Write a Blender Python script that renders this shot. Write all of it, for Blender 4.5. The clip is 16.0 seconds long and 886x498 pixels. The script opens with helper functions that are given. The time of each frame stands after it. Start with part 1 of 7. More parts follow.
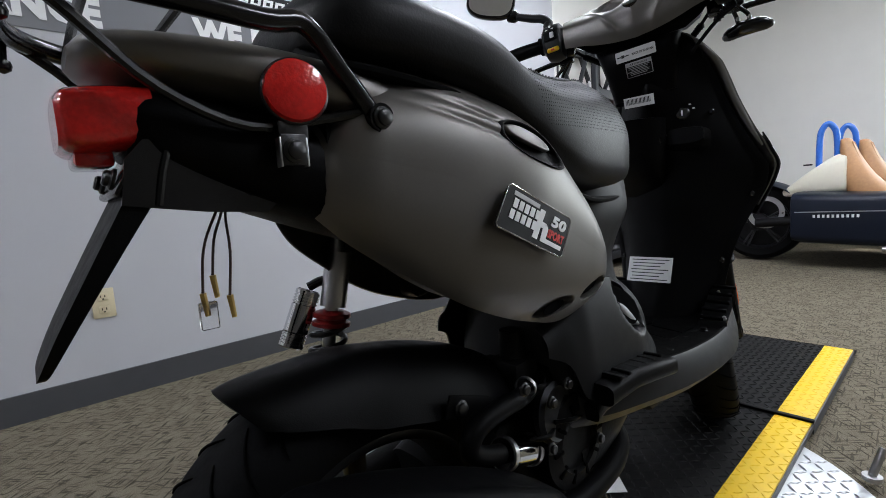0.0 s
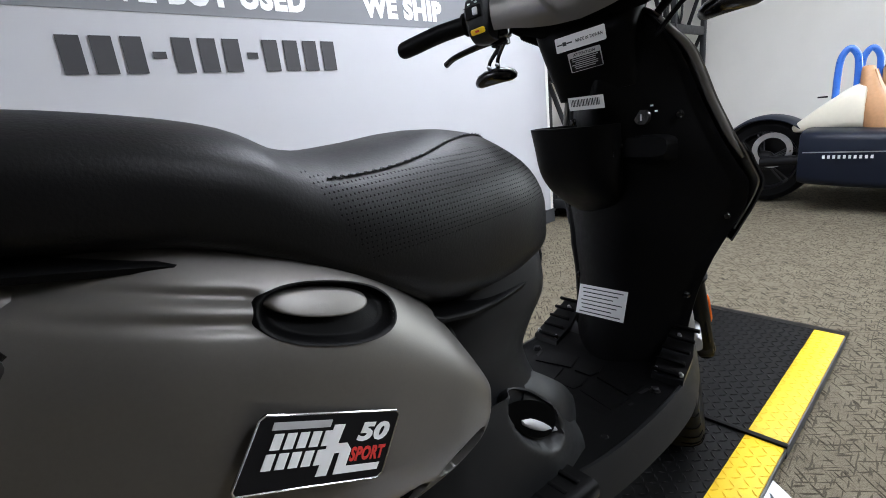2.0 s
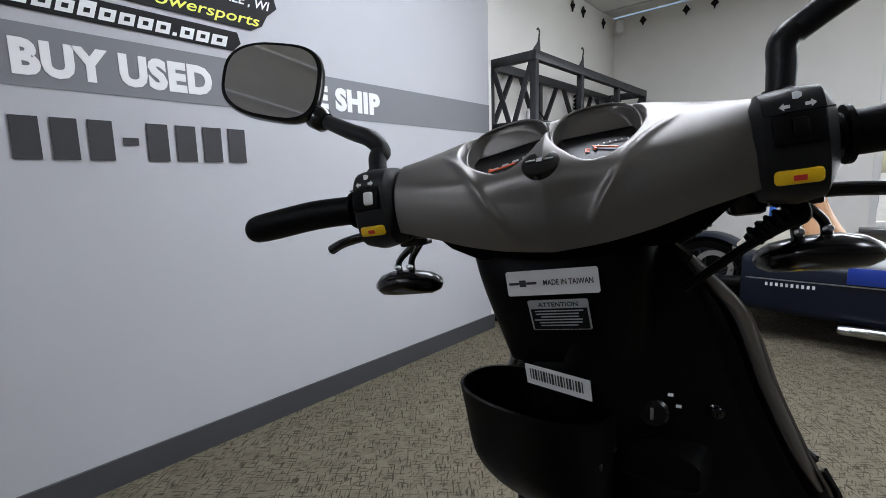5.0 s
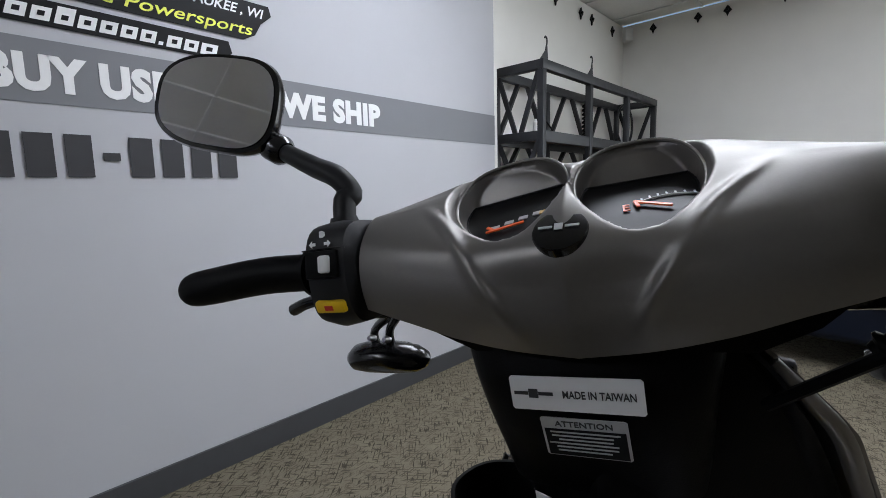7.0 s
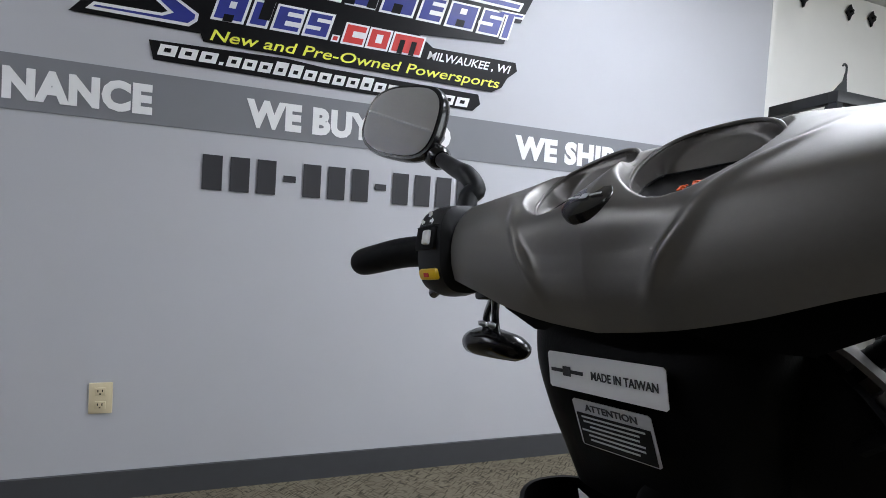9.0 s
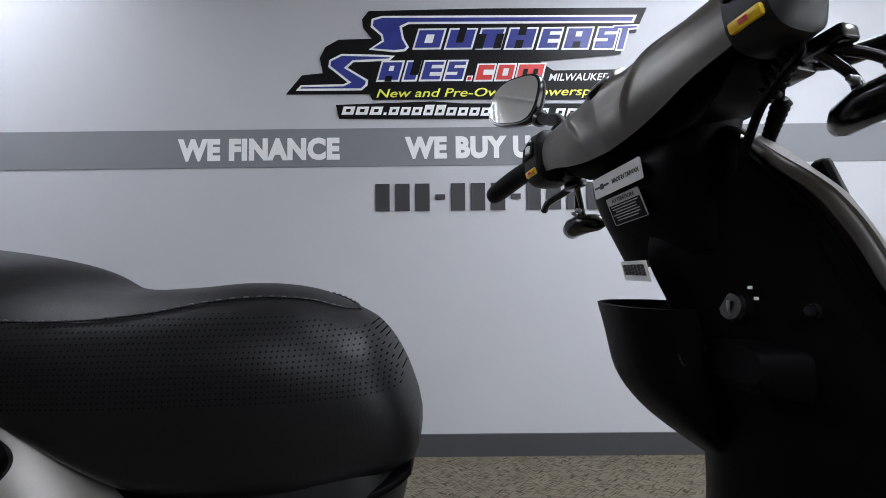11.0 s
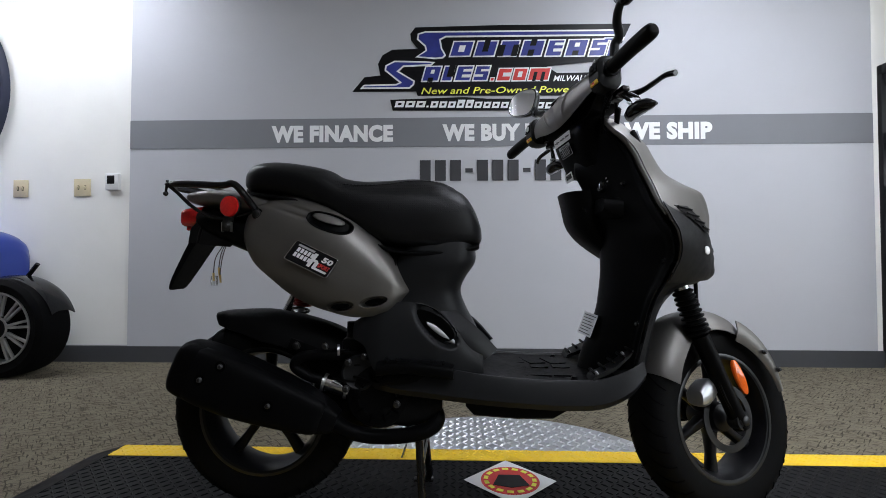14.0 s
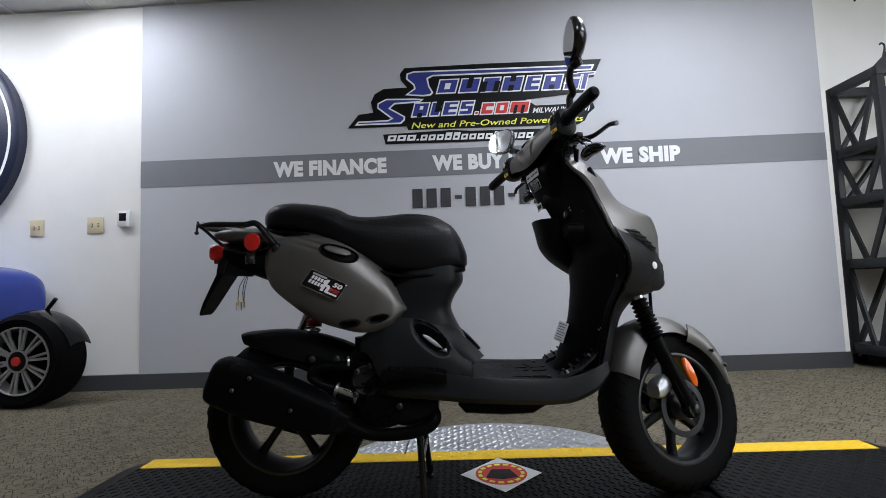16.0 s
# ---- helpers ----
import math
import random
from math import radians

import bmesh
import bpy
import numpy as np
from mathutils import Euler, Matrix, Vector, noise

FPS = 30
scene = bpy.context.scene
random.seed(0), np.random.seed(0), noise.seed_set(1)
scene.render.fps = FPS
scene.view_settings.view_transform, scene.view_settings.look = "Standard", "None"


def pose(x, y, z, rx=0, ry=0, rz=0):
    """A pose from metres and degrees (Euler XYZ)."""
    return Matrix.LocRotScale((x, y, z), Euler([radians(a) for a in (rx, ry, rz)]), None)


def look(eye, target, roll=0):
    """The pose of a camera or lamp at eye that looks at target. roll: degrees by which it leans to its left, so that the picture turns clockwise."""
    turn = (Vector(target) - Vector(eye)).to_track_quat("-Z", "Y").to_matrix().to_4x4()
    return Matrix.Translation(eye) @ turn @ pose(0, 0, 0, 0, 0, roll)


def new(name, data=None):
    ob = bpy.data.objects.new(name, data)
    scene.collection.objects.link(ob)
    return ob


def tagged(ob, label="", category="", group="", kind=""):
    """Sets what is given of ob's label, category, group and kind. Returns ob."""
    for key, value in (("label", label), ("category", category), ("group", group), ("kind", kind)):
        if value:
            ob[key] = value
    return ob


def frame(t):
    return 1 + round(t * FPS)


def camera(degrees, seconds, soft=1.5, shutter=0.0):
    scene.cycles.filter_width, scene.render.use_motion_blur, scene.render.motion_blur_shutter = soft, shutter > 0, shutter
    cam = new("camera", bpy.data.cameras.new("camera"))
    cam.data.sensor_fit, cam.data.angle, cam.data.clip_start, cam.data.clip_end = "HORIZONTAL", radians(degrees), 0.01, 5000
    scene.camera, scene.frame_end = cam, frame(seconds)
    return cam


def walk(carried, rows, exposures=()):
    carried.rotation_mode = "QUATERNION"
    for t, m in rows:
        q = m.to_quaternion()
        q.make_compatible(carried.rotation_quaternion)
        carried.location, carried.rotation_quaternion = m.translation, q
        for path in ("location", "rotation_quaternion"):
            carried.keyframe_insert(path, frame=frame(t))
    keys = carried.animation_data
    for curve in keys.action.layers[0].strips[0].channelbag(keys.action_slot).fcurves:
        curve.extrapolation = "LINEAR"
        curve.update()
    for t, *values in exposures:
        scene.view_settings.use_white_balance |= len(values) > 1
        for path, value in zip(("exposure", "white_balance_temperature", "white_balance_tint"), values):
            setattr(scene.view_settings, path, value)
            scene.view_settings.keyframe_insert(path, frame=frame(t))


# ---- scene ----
# ---- camera and walk ----
cam = camera(87.5, 16.0, soft=0.9)
PATH = [
    (0, -0.828, -0.508, 0.695, 83.72, 3.99, -42.26),
    (0.5, -0.752, -0.505, 0.730, 79.95, 4.29, -42.25),
    (1, -0.662, -0.497, 0.782, 78.28, 4.94, -42.71),
    (1.5, -0.581, -0.503, 0.825, 75.62, 6.26, -42.27),
    (2, -0.525, -0.480, 0.874, 74.43, 6.10, -41.93),
    (2.5, -0.471, -0.431, 0.921, 73.49, 5.60, -43.85),
    (3, -0.400, -0.386, 0.948, 74.89, 4.55, -45.48),
    (3.5, -0.320, -0.357, 0.980, 77.87, 3.78, -43.86),
    (4, -0.261, -0.320, 1.014, 79.73, 3.26, -44.27),
    (4.5, -0.213, -0.266, 1.044, 81.30, 2.52, -47.13),
    (4.7, -0.194, -0.250, 1.052, 81.66, 1.98, -47.75),
    (6.8, -0.077, -0.161, 1.102, 82.12, 1.03, -49.51),
    (7, -0.064, -0.160, 1.101, 82.77, 1.41, -47.51),
    (7.5, -0.025, -0.172, 1.097, 83.02, 1.85, -39.03),
    (8, 0.002, -0.192, 1.085, 84.18, 0.51, -31.23),
    (8.5, 0.007, -0.212, 1.071, 86.49, -1.66, -25.34),
    (9, 0.012, -0.261, 1.053, 88.22, -3.42, -17.72),
    (9.5, 0.010, -0.318, 1.037, 89.85, -2.42, -11.21),
    (10, 0.022, -0.381, 0.986, 91.15, -0.77, -4.05),
    (10.2, 0.021, -0.404, 0.968, 91.78, -0.42, -2.31),
    (12.3, -0.048, -0.841, 0.723, 93.01, 0.35, 1.55),
    (12.5, -0.053, -0.896, 0.706, 92.43, -0.55, 1.84),
    (13, -0.069, -1.038, 0.675, 91.48, -1.89, 0.38),
    (13.5, -0.082, -1.150, 0.666, 91.71, -1.31, 1.37),
    (14, -0.083, -1.250, 0.659, 91.44, 0.00, 1.99),
    (14.5, -0.072, -1.311, 0.654, 92.44, 0.12, 1.75),
    (15, -0.065, -1.370, 0.655, 93.37, 1.11, 1.50),
    (15.5, -0.063, -1.414, 0.656, 93.90, 1.46, 1.04),
    (16, -0.065, -1.455, 0.658, 94.06, 2.07, 1.46),
]
walk(cam, [(t, pose(x, y, z, rx, ry, rz)) for t, x, y, z, rx, ry, rz in PATH],
     exposures=[(0, 0.38), (0.5, 0.46), (1.0, 0.66), (1.5, 0.84), (2.5, 0.62), (3.5, 0.32), (4.5, 0.16), (7.0, -0.04), (8.0, 0.10), (10.0, 0.34), (12.5, 0.44), (13.5, 0.20), (15.0, 0.08), (16.0, 0.06)])

# ---- world, sun, exposure ----
world = bpy.data.worlds.new("sky")
scene.world = world
world.use_nodes = True
wn = world.node_tree.nodes
sky = wn.new("ShaderNodeTexSky")
sky.sky_type = "NISHITA"
sky.sun_disc = False
sky.sun_elevation = radians(38)
sky.sun_rotation = radians(200)
wn["Background"].inputs[1].default_value = 0.12
world.node_tree.links.new(sky.outputs[0], wn["Background"].inputs[0])
sun = new("sun", bpy.data.lights.new("sun", "SUN"))
sun.data.energy, sun.data.angle, sun.data.color = 3.0, radians(0.6), (1.0, 0.95, 0.88)
sun.matrix_world = look((12, -4, 10), (8, 0, 0))
# the sky's light coming in at the east window
wl_ = bpy.data.lights.new("window_daylight", "AREA")
wl_.shape, wl_.size, wl_.size_y, wl_.energy, wl_.color = "RECTANGLE", 3.5, 1.9, 85.0, (0.90, 0.96, 1.0)
window_daylight = new("window_daylight", wl_)
window_daylight.matrix_world = look((4.90, -2.1, 1.60), (0.0, -2.1, 1.60))

# ---- building helpers ----
def crv(pts, m):
    """Catmull-Rom through the rows of pts, m steps a span."""
    p = np.array(pts, float)
    if len(p) < 3:
        return np.array([p[0] + (p[1] - p[0]) * k / m for k in range(m + 1)])
    q = np.vstack([2 * p[0] - p[1], p, 2 * p[-1] - p[-2]])
    out = []
    for i in range(1, len(q) - 2):
        for k in range(m):
            s = k / m
            a, b, c, d = q[i - 1], q[i], q[i + 1], q[i + 2]
            out.append(0.5 * (2 * b + (c - a) * s + (2 * a - 5 * b + 4 * c - d) * s * s + (3 * b - a - 3 * c + d) * s ** 3))
    out.append(p[-1])
    return np.array(out)


def lut(x, table):
    """Value at x in a smooth table of (x, value) rows."""
    t = np.array(table, float)
    o = np.argsort(t[:, 0])
    t = t[o]
    xs, ys = t[:, 0], t[:, 1]
    if x <= xs[0]:
        return ys[0]
    if x >= xs[-1]:
        return ys[-1]
    i = int(np.searchsorted(xs, x)) - 1
    i = max(0, min(i, len(xs) - 2))
    h = xs[i + 1] - xs[i]
    s = (x - xs[i]) / h
    def slope(j):
        if j == 0 or j == len(xs) - 1:
            return 0.0 if len(xs) > 2 else (ys[1] - ys[0]) / h
        a, b = (ys[j] - ys[j - 1]) / (xs[j] - xs[j - 1]), (ys[j + 1] - ys[j]) / (xs[j + 1] - xs[j])
        return 0.0 if a * b <= 0 else 2 * a * b / (a + b)
    if i == 0:
        m0 = (ys[1] - ys[0]) / h
    else:
        m0 = slope(i)
    m1 = (ys[-1] - ys[-2]) / h if i == len(xs) - 2 else slope(i + 1)
    return (2 * s**3 - 3 * s**2 + 1) * ys[i] + (s**3 - 2 * s**2 + s) * h * m0 + (-2 * s**3 + 3 * s**2) * ys[i + 1] + (s**3 - s**2) * h * m1


def mesh_of(verts, faces):
    bm = bmesh.new()
    vs = [bm.verts.new(v) for v in verts]
    for f in faces:
        try:
            bm.faces.new([vs[i] for i in f])
        except ValueError:
            pass
    return bm


def grid(fn, nu, nv, loop=False):
    """A sheet of fn(u, v), u and v from 0 to 1."""
    verts = [fn(i / nu, j / nv) for i in range(nu + (0 if loop else 1)) for j in range(nv + 1)]
    w, rows = nv + 1, nu if loop else nu + 1
    faces = []
    for i in range(nu):
        a, b = i * w, ((i + 1) % rows) * w
        for j in range(nv):
            faces.append((a + j, b + j, b + j + 1, a + j + 1))
    return mesh_of(verts, faces)


def shell(bm, t):
    """Gives a sheet a thickness."""
    bmesh.ops.recalc_face_normals(bm, faces=bm.faces)
    bmesh.ops.solidify(bm, geom=bm.faces[:], thickness=t)
    return bm


def sp(c, n):
    return math.copysign(abs(c) ** (2.0 / n), c)


def loft(rings, cap=True):
    n = len(rings[0])
    verts = [tuple(p) for r in rings for p in r]
    faces = []
    for i in range(len(rings) - 1):
        for j in range(n):
            k = (j + 1) % n
            faces.append((i * n + j, i * n + k, (i + 1) * n + k, (i + 1) * n + j))
    if cap:
        faces.append(tuple(range(n))[::-1])
        faces.append(tuple((len(rings) - 1) * n + j for j in range(n)))
    bm = mesh_of(verts, faces)
    bmesh.ops.recalc_face_normals(bm, faces=bm.faces)
    return bm


def ring(c, a, b, ra, rb, n=2.0, count=28):
    c, a, b = Vector(c), Vector(a), Vector(b)
    out = []
    for k in range(count):
        t = 2 * math.pi * k / count
        out.append(c + a * (ra * sp(math.cos(t), n)) + b * (rb * sp(math.sin(t), n)))
    return out


def tube(pts, r, m=6, count=10, cap=True):
    """A round tube along a smooth line; r is one radius or one for each point."""
    rs = [r] * len(pts) if isinstance(r, (int, float)) else list(r)
    path = crv([(*p, q) for p, q in zip(pts, rs)], m)
    rings, up = [], None
    for i in range(len(path)):
        d = Vector(path[min(i + 1, len(path) - 1)][:3]) - Vector(path[max(i - 1, 0)][:3])
        d.normalize()
        if up is None:
            up = d.orthogonal().normalized()
        up = (up - d * up.dot(d)).normalized()
        rings.append(ring(path[i][:3], up, d.cross(up), path[i][3], path[i][3], 2, count))
    return loft(rings, cap)


def rod(a, b, r, r2=None, count=14):
    a, b = Vector(a), Vector(b)
    d = (b - a).normalized()
    u = d.orthogonal().normalized()
    return loft([ring(a, u, d.cross(u), r, r, 2, count), ring(b, u, d.cross(u), r if r2 is None else r2, r if r2 is None else r2, 2, count)])


def lathe(profile, origin, axis, count=32, closed=False):
    """Turns (radius, height) rows round an axis."""
    o, d = Vector(origin), Vector(axis).normalized()
    u = d.orthogonal().normalized()
    w = d.cross(u)
    rings = [ring(o + d * h, u, w, max(r, 1e-4), max(r, 1e-4), 2, count) for r, h in profile]
    if closed:
        rings.append(rings[0])
        bm = loft(rings, False)
        bmesh.ops.remove_doubles(bm, verts=bm.verts, dist=1e-5)
        bmesh.ops.recalc_face_normals(bm, faces=bm.faces)
        return bm
    return loft(rings)


def box(c, s, bevel=0.0, m=None, seg=2):
    bm = bmesh.new()
    bmesh.ops.create_cube(bm, size=1.0)
    bmesh.ops.scale(bm, vec=s, verts=bm.verts)
    if bevel:
        bmesh.ops.bevel(bm, geom=bm.edges[:], offset=bevel, segments=seg, affect="EDGES", profile=0.5)
    bmesh.ops.transform(bm, matrix=Matrix.Translation(c) @ (m or Matrix()), verts=bm.verts)
    return bm


def span(x0, x1, y0, y1, z0, z1, bevel=0.0):
    return box(((x0 + x1) / 2, (y0 + y1) / 2, (z0 + z1) / 2), (abs(x1 - x0), abs(y1 - y0), abs(z1 - z0)), bevel)


def slab(outline, m, t):
    """A flat plate of thickness t from a 2D outline, laid by the matrix m (outline in its xy)."""
    n = len(outline)
    verts = [(x, y, 0) for x, y in outline] + [(x, y, t) for x, y in outline]
    faces = [tuple(range(n))[::-1], tuple(range(n, 2 * n))] + [(i, (i + 1) % n, n + (i + 1) % n, n + i) for i in range(n)]
    bm = mesh_of(verts, faces)
    bmesh.ops.recalc_face_normals(bm, faces=bm.faces)
    bmesh.ops.transform(bm, matrix=m, verts=bm.verts)
    return bm


def join(*bms):
    out = bms[0]
    for b in bms[1:]:
        me = bpy.data.meshes.new("tmp")
        b.to_mesh(me)
        out.from_mesh(me)
        b.free()
        bpy.data.meshes.remove(me)
    return out


def flip(bm):
    """The mirror image across the plane y = 0."""
    bmesh.ops.scale(bm, vec=(1, -1, 1), verts=bm.verts)
    bmesh.ops.reverse_faces(bm, faces=bm.faces)
    return bm


WORLD_OF = {}
PLACED = [Matrix()]      # where the group of parts now being built is laid


def part(name, bm, material, parent=None, label="", xf=None, sharp=38, smooth=True):
    """One mesh object; its verts are given in the world's own metres."""
    if xf is not None:
        bmesh.ops.transform(bm, matrix=xf, verts=bm.verts)
    bmesh.ops.transform(bm, matrix=PLACED[0], verts=bm.verts)
    if parent is not None:
        bmesh.ops.transform(bm, matrix=WORLD_OF.get(parent.name, Matrix()).inverted(), verts=bm.verts)
    me = bpy.data.meshes.new(name)
    bm.to_mesh(me)
    bm.free()
    for mt in (material if isinstance(material, (list, tuple)) else [material]):
        me.materials.append(mt)
    if smooth:
        me.polygons.foreach_set("use_smooth", [True] * len(me.polygons))
        me.set_sharp_from_angle(angle=radians(sharp))
    ob = new(name, me)
    if parent is not None:
        ob.parent = parent
        WORLD_OF[ob.name] = WORLD_OF.get(parent.name, Matrix())
    else:
        WORLD_OF[ob.name] = Matrix()
    if label:
        ob["label"] = label
    return ob


def thing(name, at, label, category, group="", kind=""):
    at = PLACED[0] @ Vector(at)
    ob = new(name)
    ob.location = at
    ob.empty_display_size = 0.05
    WORLD_OF[ob.name] = Matrix.Translation(at)
    return tagged(ob, label, category, group, kind)


def structure(name, bm, material, label, category, **k):
    return tagged(part(name, bm, material, **k), label, category, kind="structure")


def lettering(words, width, height, bold=0.0, slant=0.0, depth=0.001):
    """Words in the built-in font as a mesh of that size, centred, in the xy plane."""
    cu = bpy.data.curves.new("words", "FONT")
    cu.body, cu.extrude, cu.offset, cu.shear = words, 0.5, bold, slant
    cu.resolution_u = 3
    cu.space_character = 1 + 2.2 * max(0.0, bold - 0.02)
    ob = bpy.data.objects.new("words", cu)
    scene.collection.objects.link(ob)
    me = bpy.data.meshes.new_from_object(ob.evaluated_get(bpy.context.evaluated_depsgraph_get()))
    bm = bmesh.new()
    bm.from_mesh(me)
    bpy.data.objects.remove(ob)
    bpy.data.meshes.remove(me)
    bpy.data.curves.remove(cu)
    xs, ys = [v.co.x for v in bm.verts], [v.co.y for v in bm.verts]
    x0, x1, y0, y1 = min(xs), max(xs), min(ys), max(ys)
    for v in bm.verts:
        v.co = ((v.co.x - (x0 + x1) / 2) * width / (x1 - x0), (v.co.y - (y0 + y1) / 2) * height / (y1 - y0), (v.co.z + 0.5) * depth)
    return bm


def bars(rows, depth=0.001):
    """Plain bars (x, y, width, height) in the xy plane."""
    return join(*[box((x, y, depth / 2), (w, h, depth)) for x, y, w, h in rows])


def facing(at, normal, up=(0, 0, 1)):
    """A matrix whose xy plane faces along normal, y as near to up as may be."""
    n = Vector(normal).normalized()
    x = Vector(up).cross(n).normalized()
    return Matrix.Translation(at) @ Matrix((x, n.cross(x), n)).transposed().to_4x4()


# ---- materials ----
def mat(name, color, rough=0.5, metal=0.0, vary=0.12, scale=40.0, bump=0.0, bump_scale=200.0, big=0.0, coat=0.0, spec=0.5, rvar=0.1):
    m = bpy.data.materials.new(name)
    m.use_nodes = True
    n, l = m.node_tree.nodes, m.node_tree.links
    b = n["Principled BSDF"]
    b.inputs["Roughness"].default_value, b.inputs["Metallic"].default_value = rough, metal
    b.inputs["Coat Weight"].default_value = coat
    b.inputs["Specular IOR Level"].default_value = spec
    tc = n.new("ShaderNodeTexCoord")
    nz = n.new("ShaderNodeTexNoise")
    nz.inputs["Scale"].default_value, nz.inputs["Detail"].default_value = scale, 6
    l.new(tc.outputs["Object"], nz.inputs["Vector"])
    nb = n.new("ShaderNodeTexNoise")
    nb.inputs["Scale"].default_value, nb.inputs["Detail"].default_value = max(scale / 18, 0.6), 3
    l.new(tc.outputs["Object"], nb.inputs["Vector"])
    mix = n.new("ShaderNodeMath")
    mix.operation = "ADD"
    l.new(nz.outputs["Fac"], mix.inputs[0])
    l.new(nb.outputs["Fac"], mix.inputs[1])
    mr = n.new("ShaderNodeMapRange")
    mr.inputs["From Min"].default_value, mr.inputs["From Max"].default_value = 0.6, 1.4
    mr.inputs["To Min"].default_value, mr.inputs["To Max"].default_value = 1 - vary, 1 + vary
    l.new(mix.outputs[0], mr.inputs["Value"])
    mul = n.new("ShaderNodeVectorMath")
    mul.operation = "SCALE"
    mul.inputs[0].default_value = color[:3]
    l.new(mr.outputs[0], mul.inputs["Scale"])
    l.new(mul.outputs[0], b.inputs["Base Color"])
    rr = n.new("ShaderNodeMapRange")
    rr.inputs["From Min"].default_value, rr.inputs["From Max"].default_value = 0.6, 1.4
    rr.inputs["To Min"].default_value, rr.inputs["To Max"].default_value = max(rough - rvar, 0.02), min(rough + rvar, 1)
    l.new(mix.outputs[0], rr.inputs["Value"])
    l.new(rr.outputs[0], b.inputs["Roughness"])
    if bump:
        bz = n.new("ShaderNodeTexNoise")
        bz.inputs["Scale"].default_value, bz.inputs["Detail"].default_value = bump_scale, 4
        l.new(tc.outputs["Object"], bz.inputs["Vector"])
        bp = n.new("ShaderNodeBump")
        bp.inputs["Strength"].default_value, bp.inputs["Distance"].default_value = bump, 0.002
        l.new(bz.outputs["Fac"], bp.inputs["Height"])
        l.new(bp.outputs[0], b.inputs["Normal"])
    return m


def glow(name, color, strength):
    m = bpy.data.materials.new(name)
    m.use_nodes = True
    b = m.node_tree.nodes["Principled BSDF"]
    b.inputs["Base Color"].default_value = (*color, 1)
    b.inputs["Emission Color"].default_value, b.inputs["Emission Strength"].default_value = (*color, 1), strength
    return m


def glass(name, color=(1, 1, 1), rough=0.02, ior=1.45):
    m = bpy.data.materials.new(name)
    m.use_nodes = True
    b = m.node_tree.nodes["Principled BSDF"]
    b.inputs["Base Color"].default_value = (*color, 1)
    b.inputs["Transmission Weight"].default_value, b.inputs["Roughness"].default_value, b.inputs["IOR"].default_value = 1.0, rough, ior
    return m


def carpet_mat():
    m = mat("carpet", (0.155, 0.135, 0.097), 0.95, vary=0.22, scale=160, spec=0.1)
    n, l = m.node_tree.nodes, m.node_tree.links
    b = n["Principled BSDF"]
    tc = n.new("ShaderNodeTexCoord")
    src = b.inputs["Base Color"].links[0].from_socket
    prev = src
    for k, (ang, sc) in enumerate(((0.75, 19.0), (-0.85, 20.0), (0.05, 22.0))):
        mp = n.new("ShaderNodeMapping")
        mp.inputs["Rotation"].default_value = (0, 0, ang)
        mp.vector_type = "TEXTURE"
        mp.inputs["Scale"].default_value = (1.0, 0.13, 1.0)
        l.new(tc.outputs["Object"], mp.inputs["Vector"])
        v = n.new("ShaderNodeTexNoise")
        v.inputs["Scale"].default_value, v.inputs["Detail"].default_value = sc, 0.6
        l.new(mp.outputs[0], v.inputs["Vector"])
        r = n.new("ShaderNodeMapRange")
        r.inputs["From Min"].default_value, r.inputs["From Max"].default_value = 0.595, 0.665
        l.new(v.outputs["Fac"], r.inputs["Value"])
        mx = n.new("ShaderNodeMixRGB")
        mx.inputs["Color2"].default_value = ((0.048, 0.041, 0.030, 1), (0.058, 0.050, 0.037, 1), (0.075, 0.065, 0.048, 1))[k]
        l.new(r.outputs[0], mx.inputs["Fac"])
        l.new(prev, mx.inputs["Color1"])
        prev = mx.outputs[0]
    l.new(prev, b.inputs["Base Color"])
    bz = n.new("ShaderNodeTexNoise")
    bz.inputs["Scale"].default_value, bz.inputs["Detail"].default_value = 350, 2
    l.new(tc.outputs["Object"], bz.inputs["Vector"])
    bp = n.new("ShaderNodeBump")
    bp.inputs["Strength"].default_value, bp.inputs["Distance"].default_value = 0.7, 0.004
    l.new(bz.outputs["Fac"], bp.inputs["Height"])
    l.new(bp.outputs[0], b.inputs["Normal"])
    return m


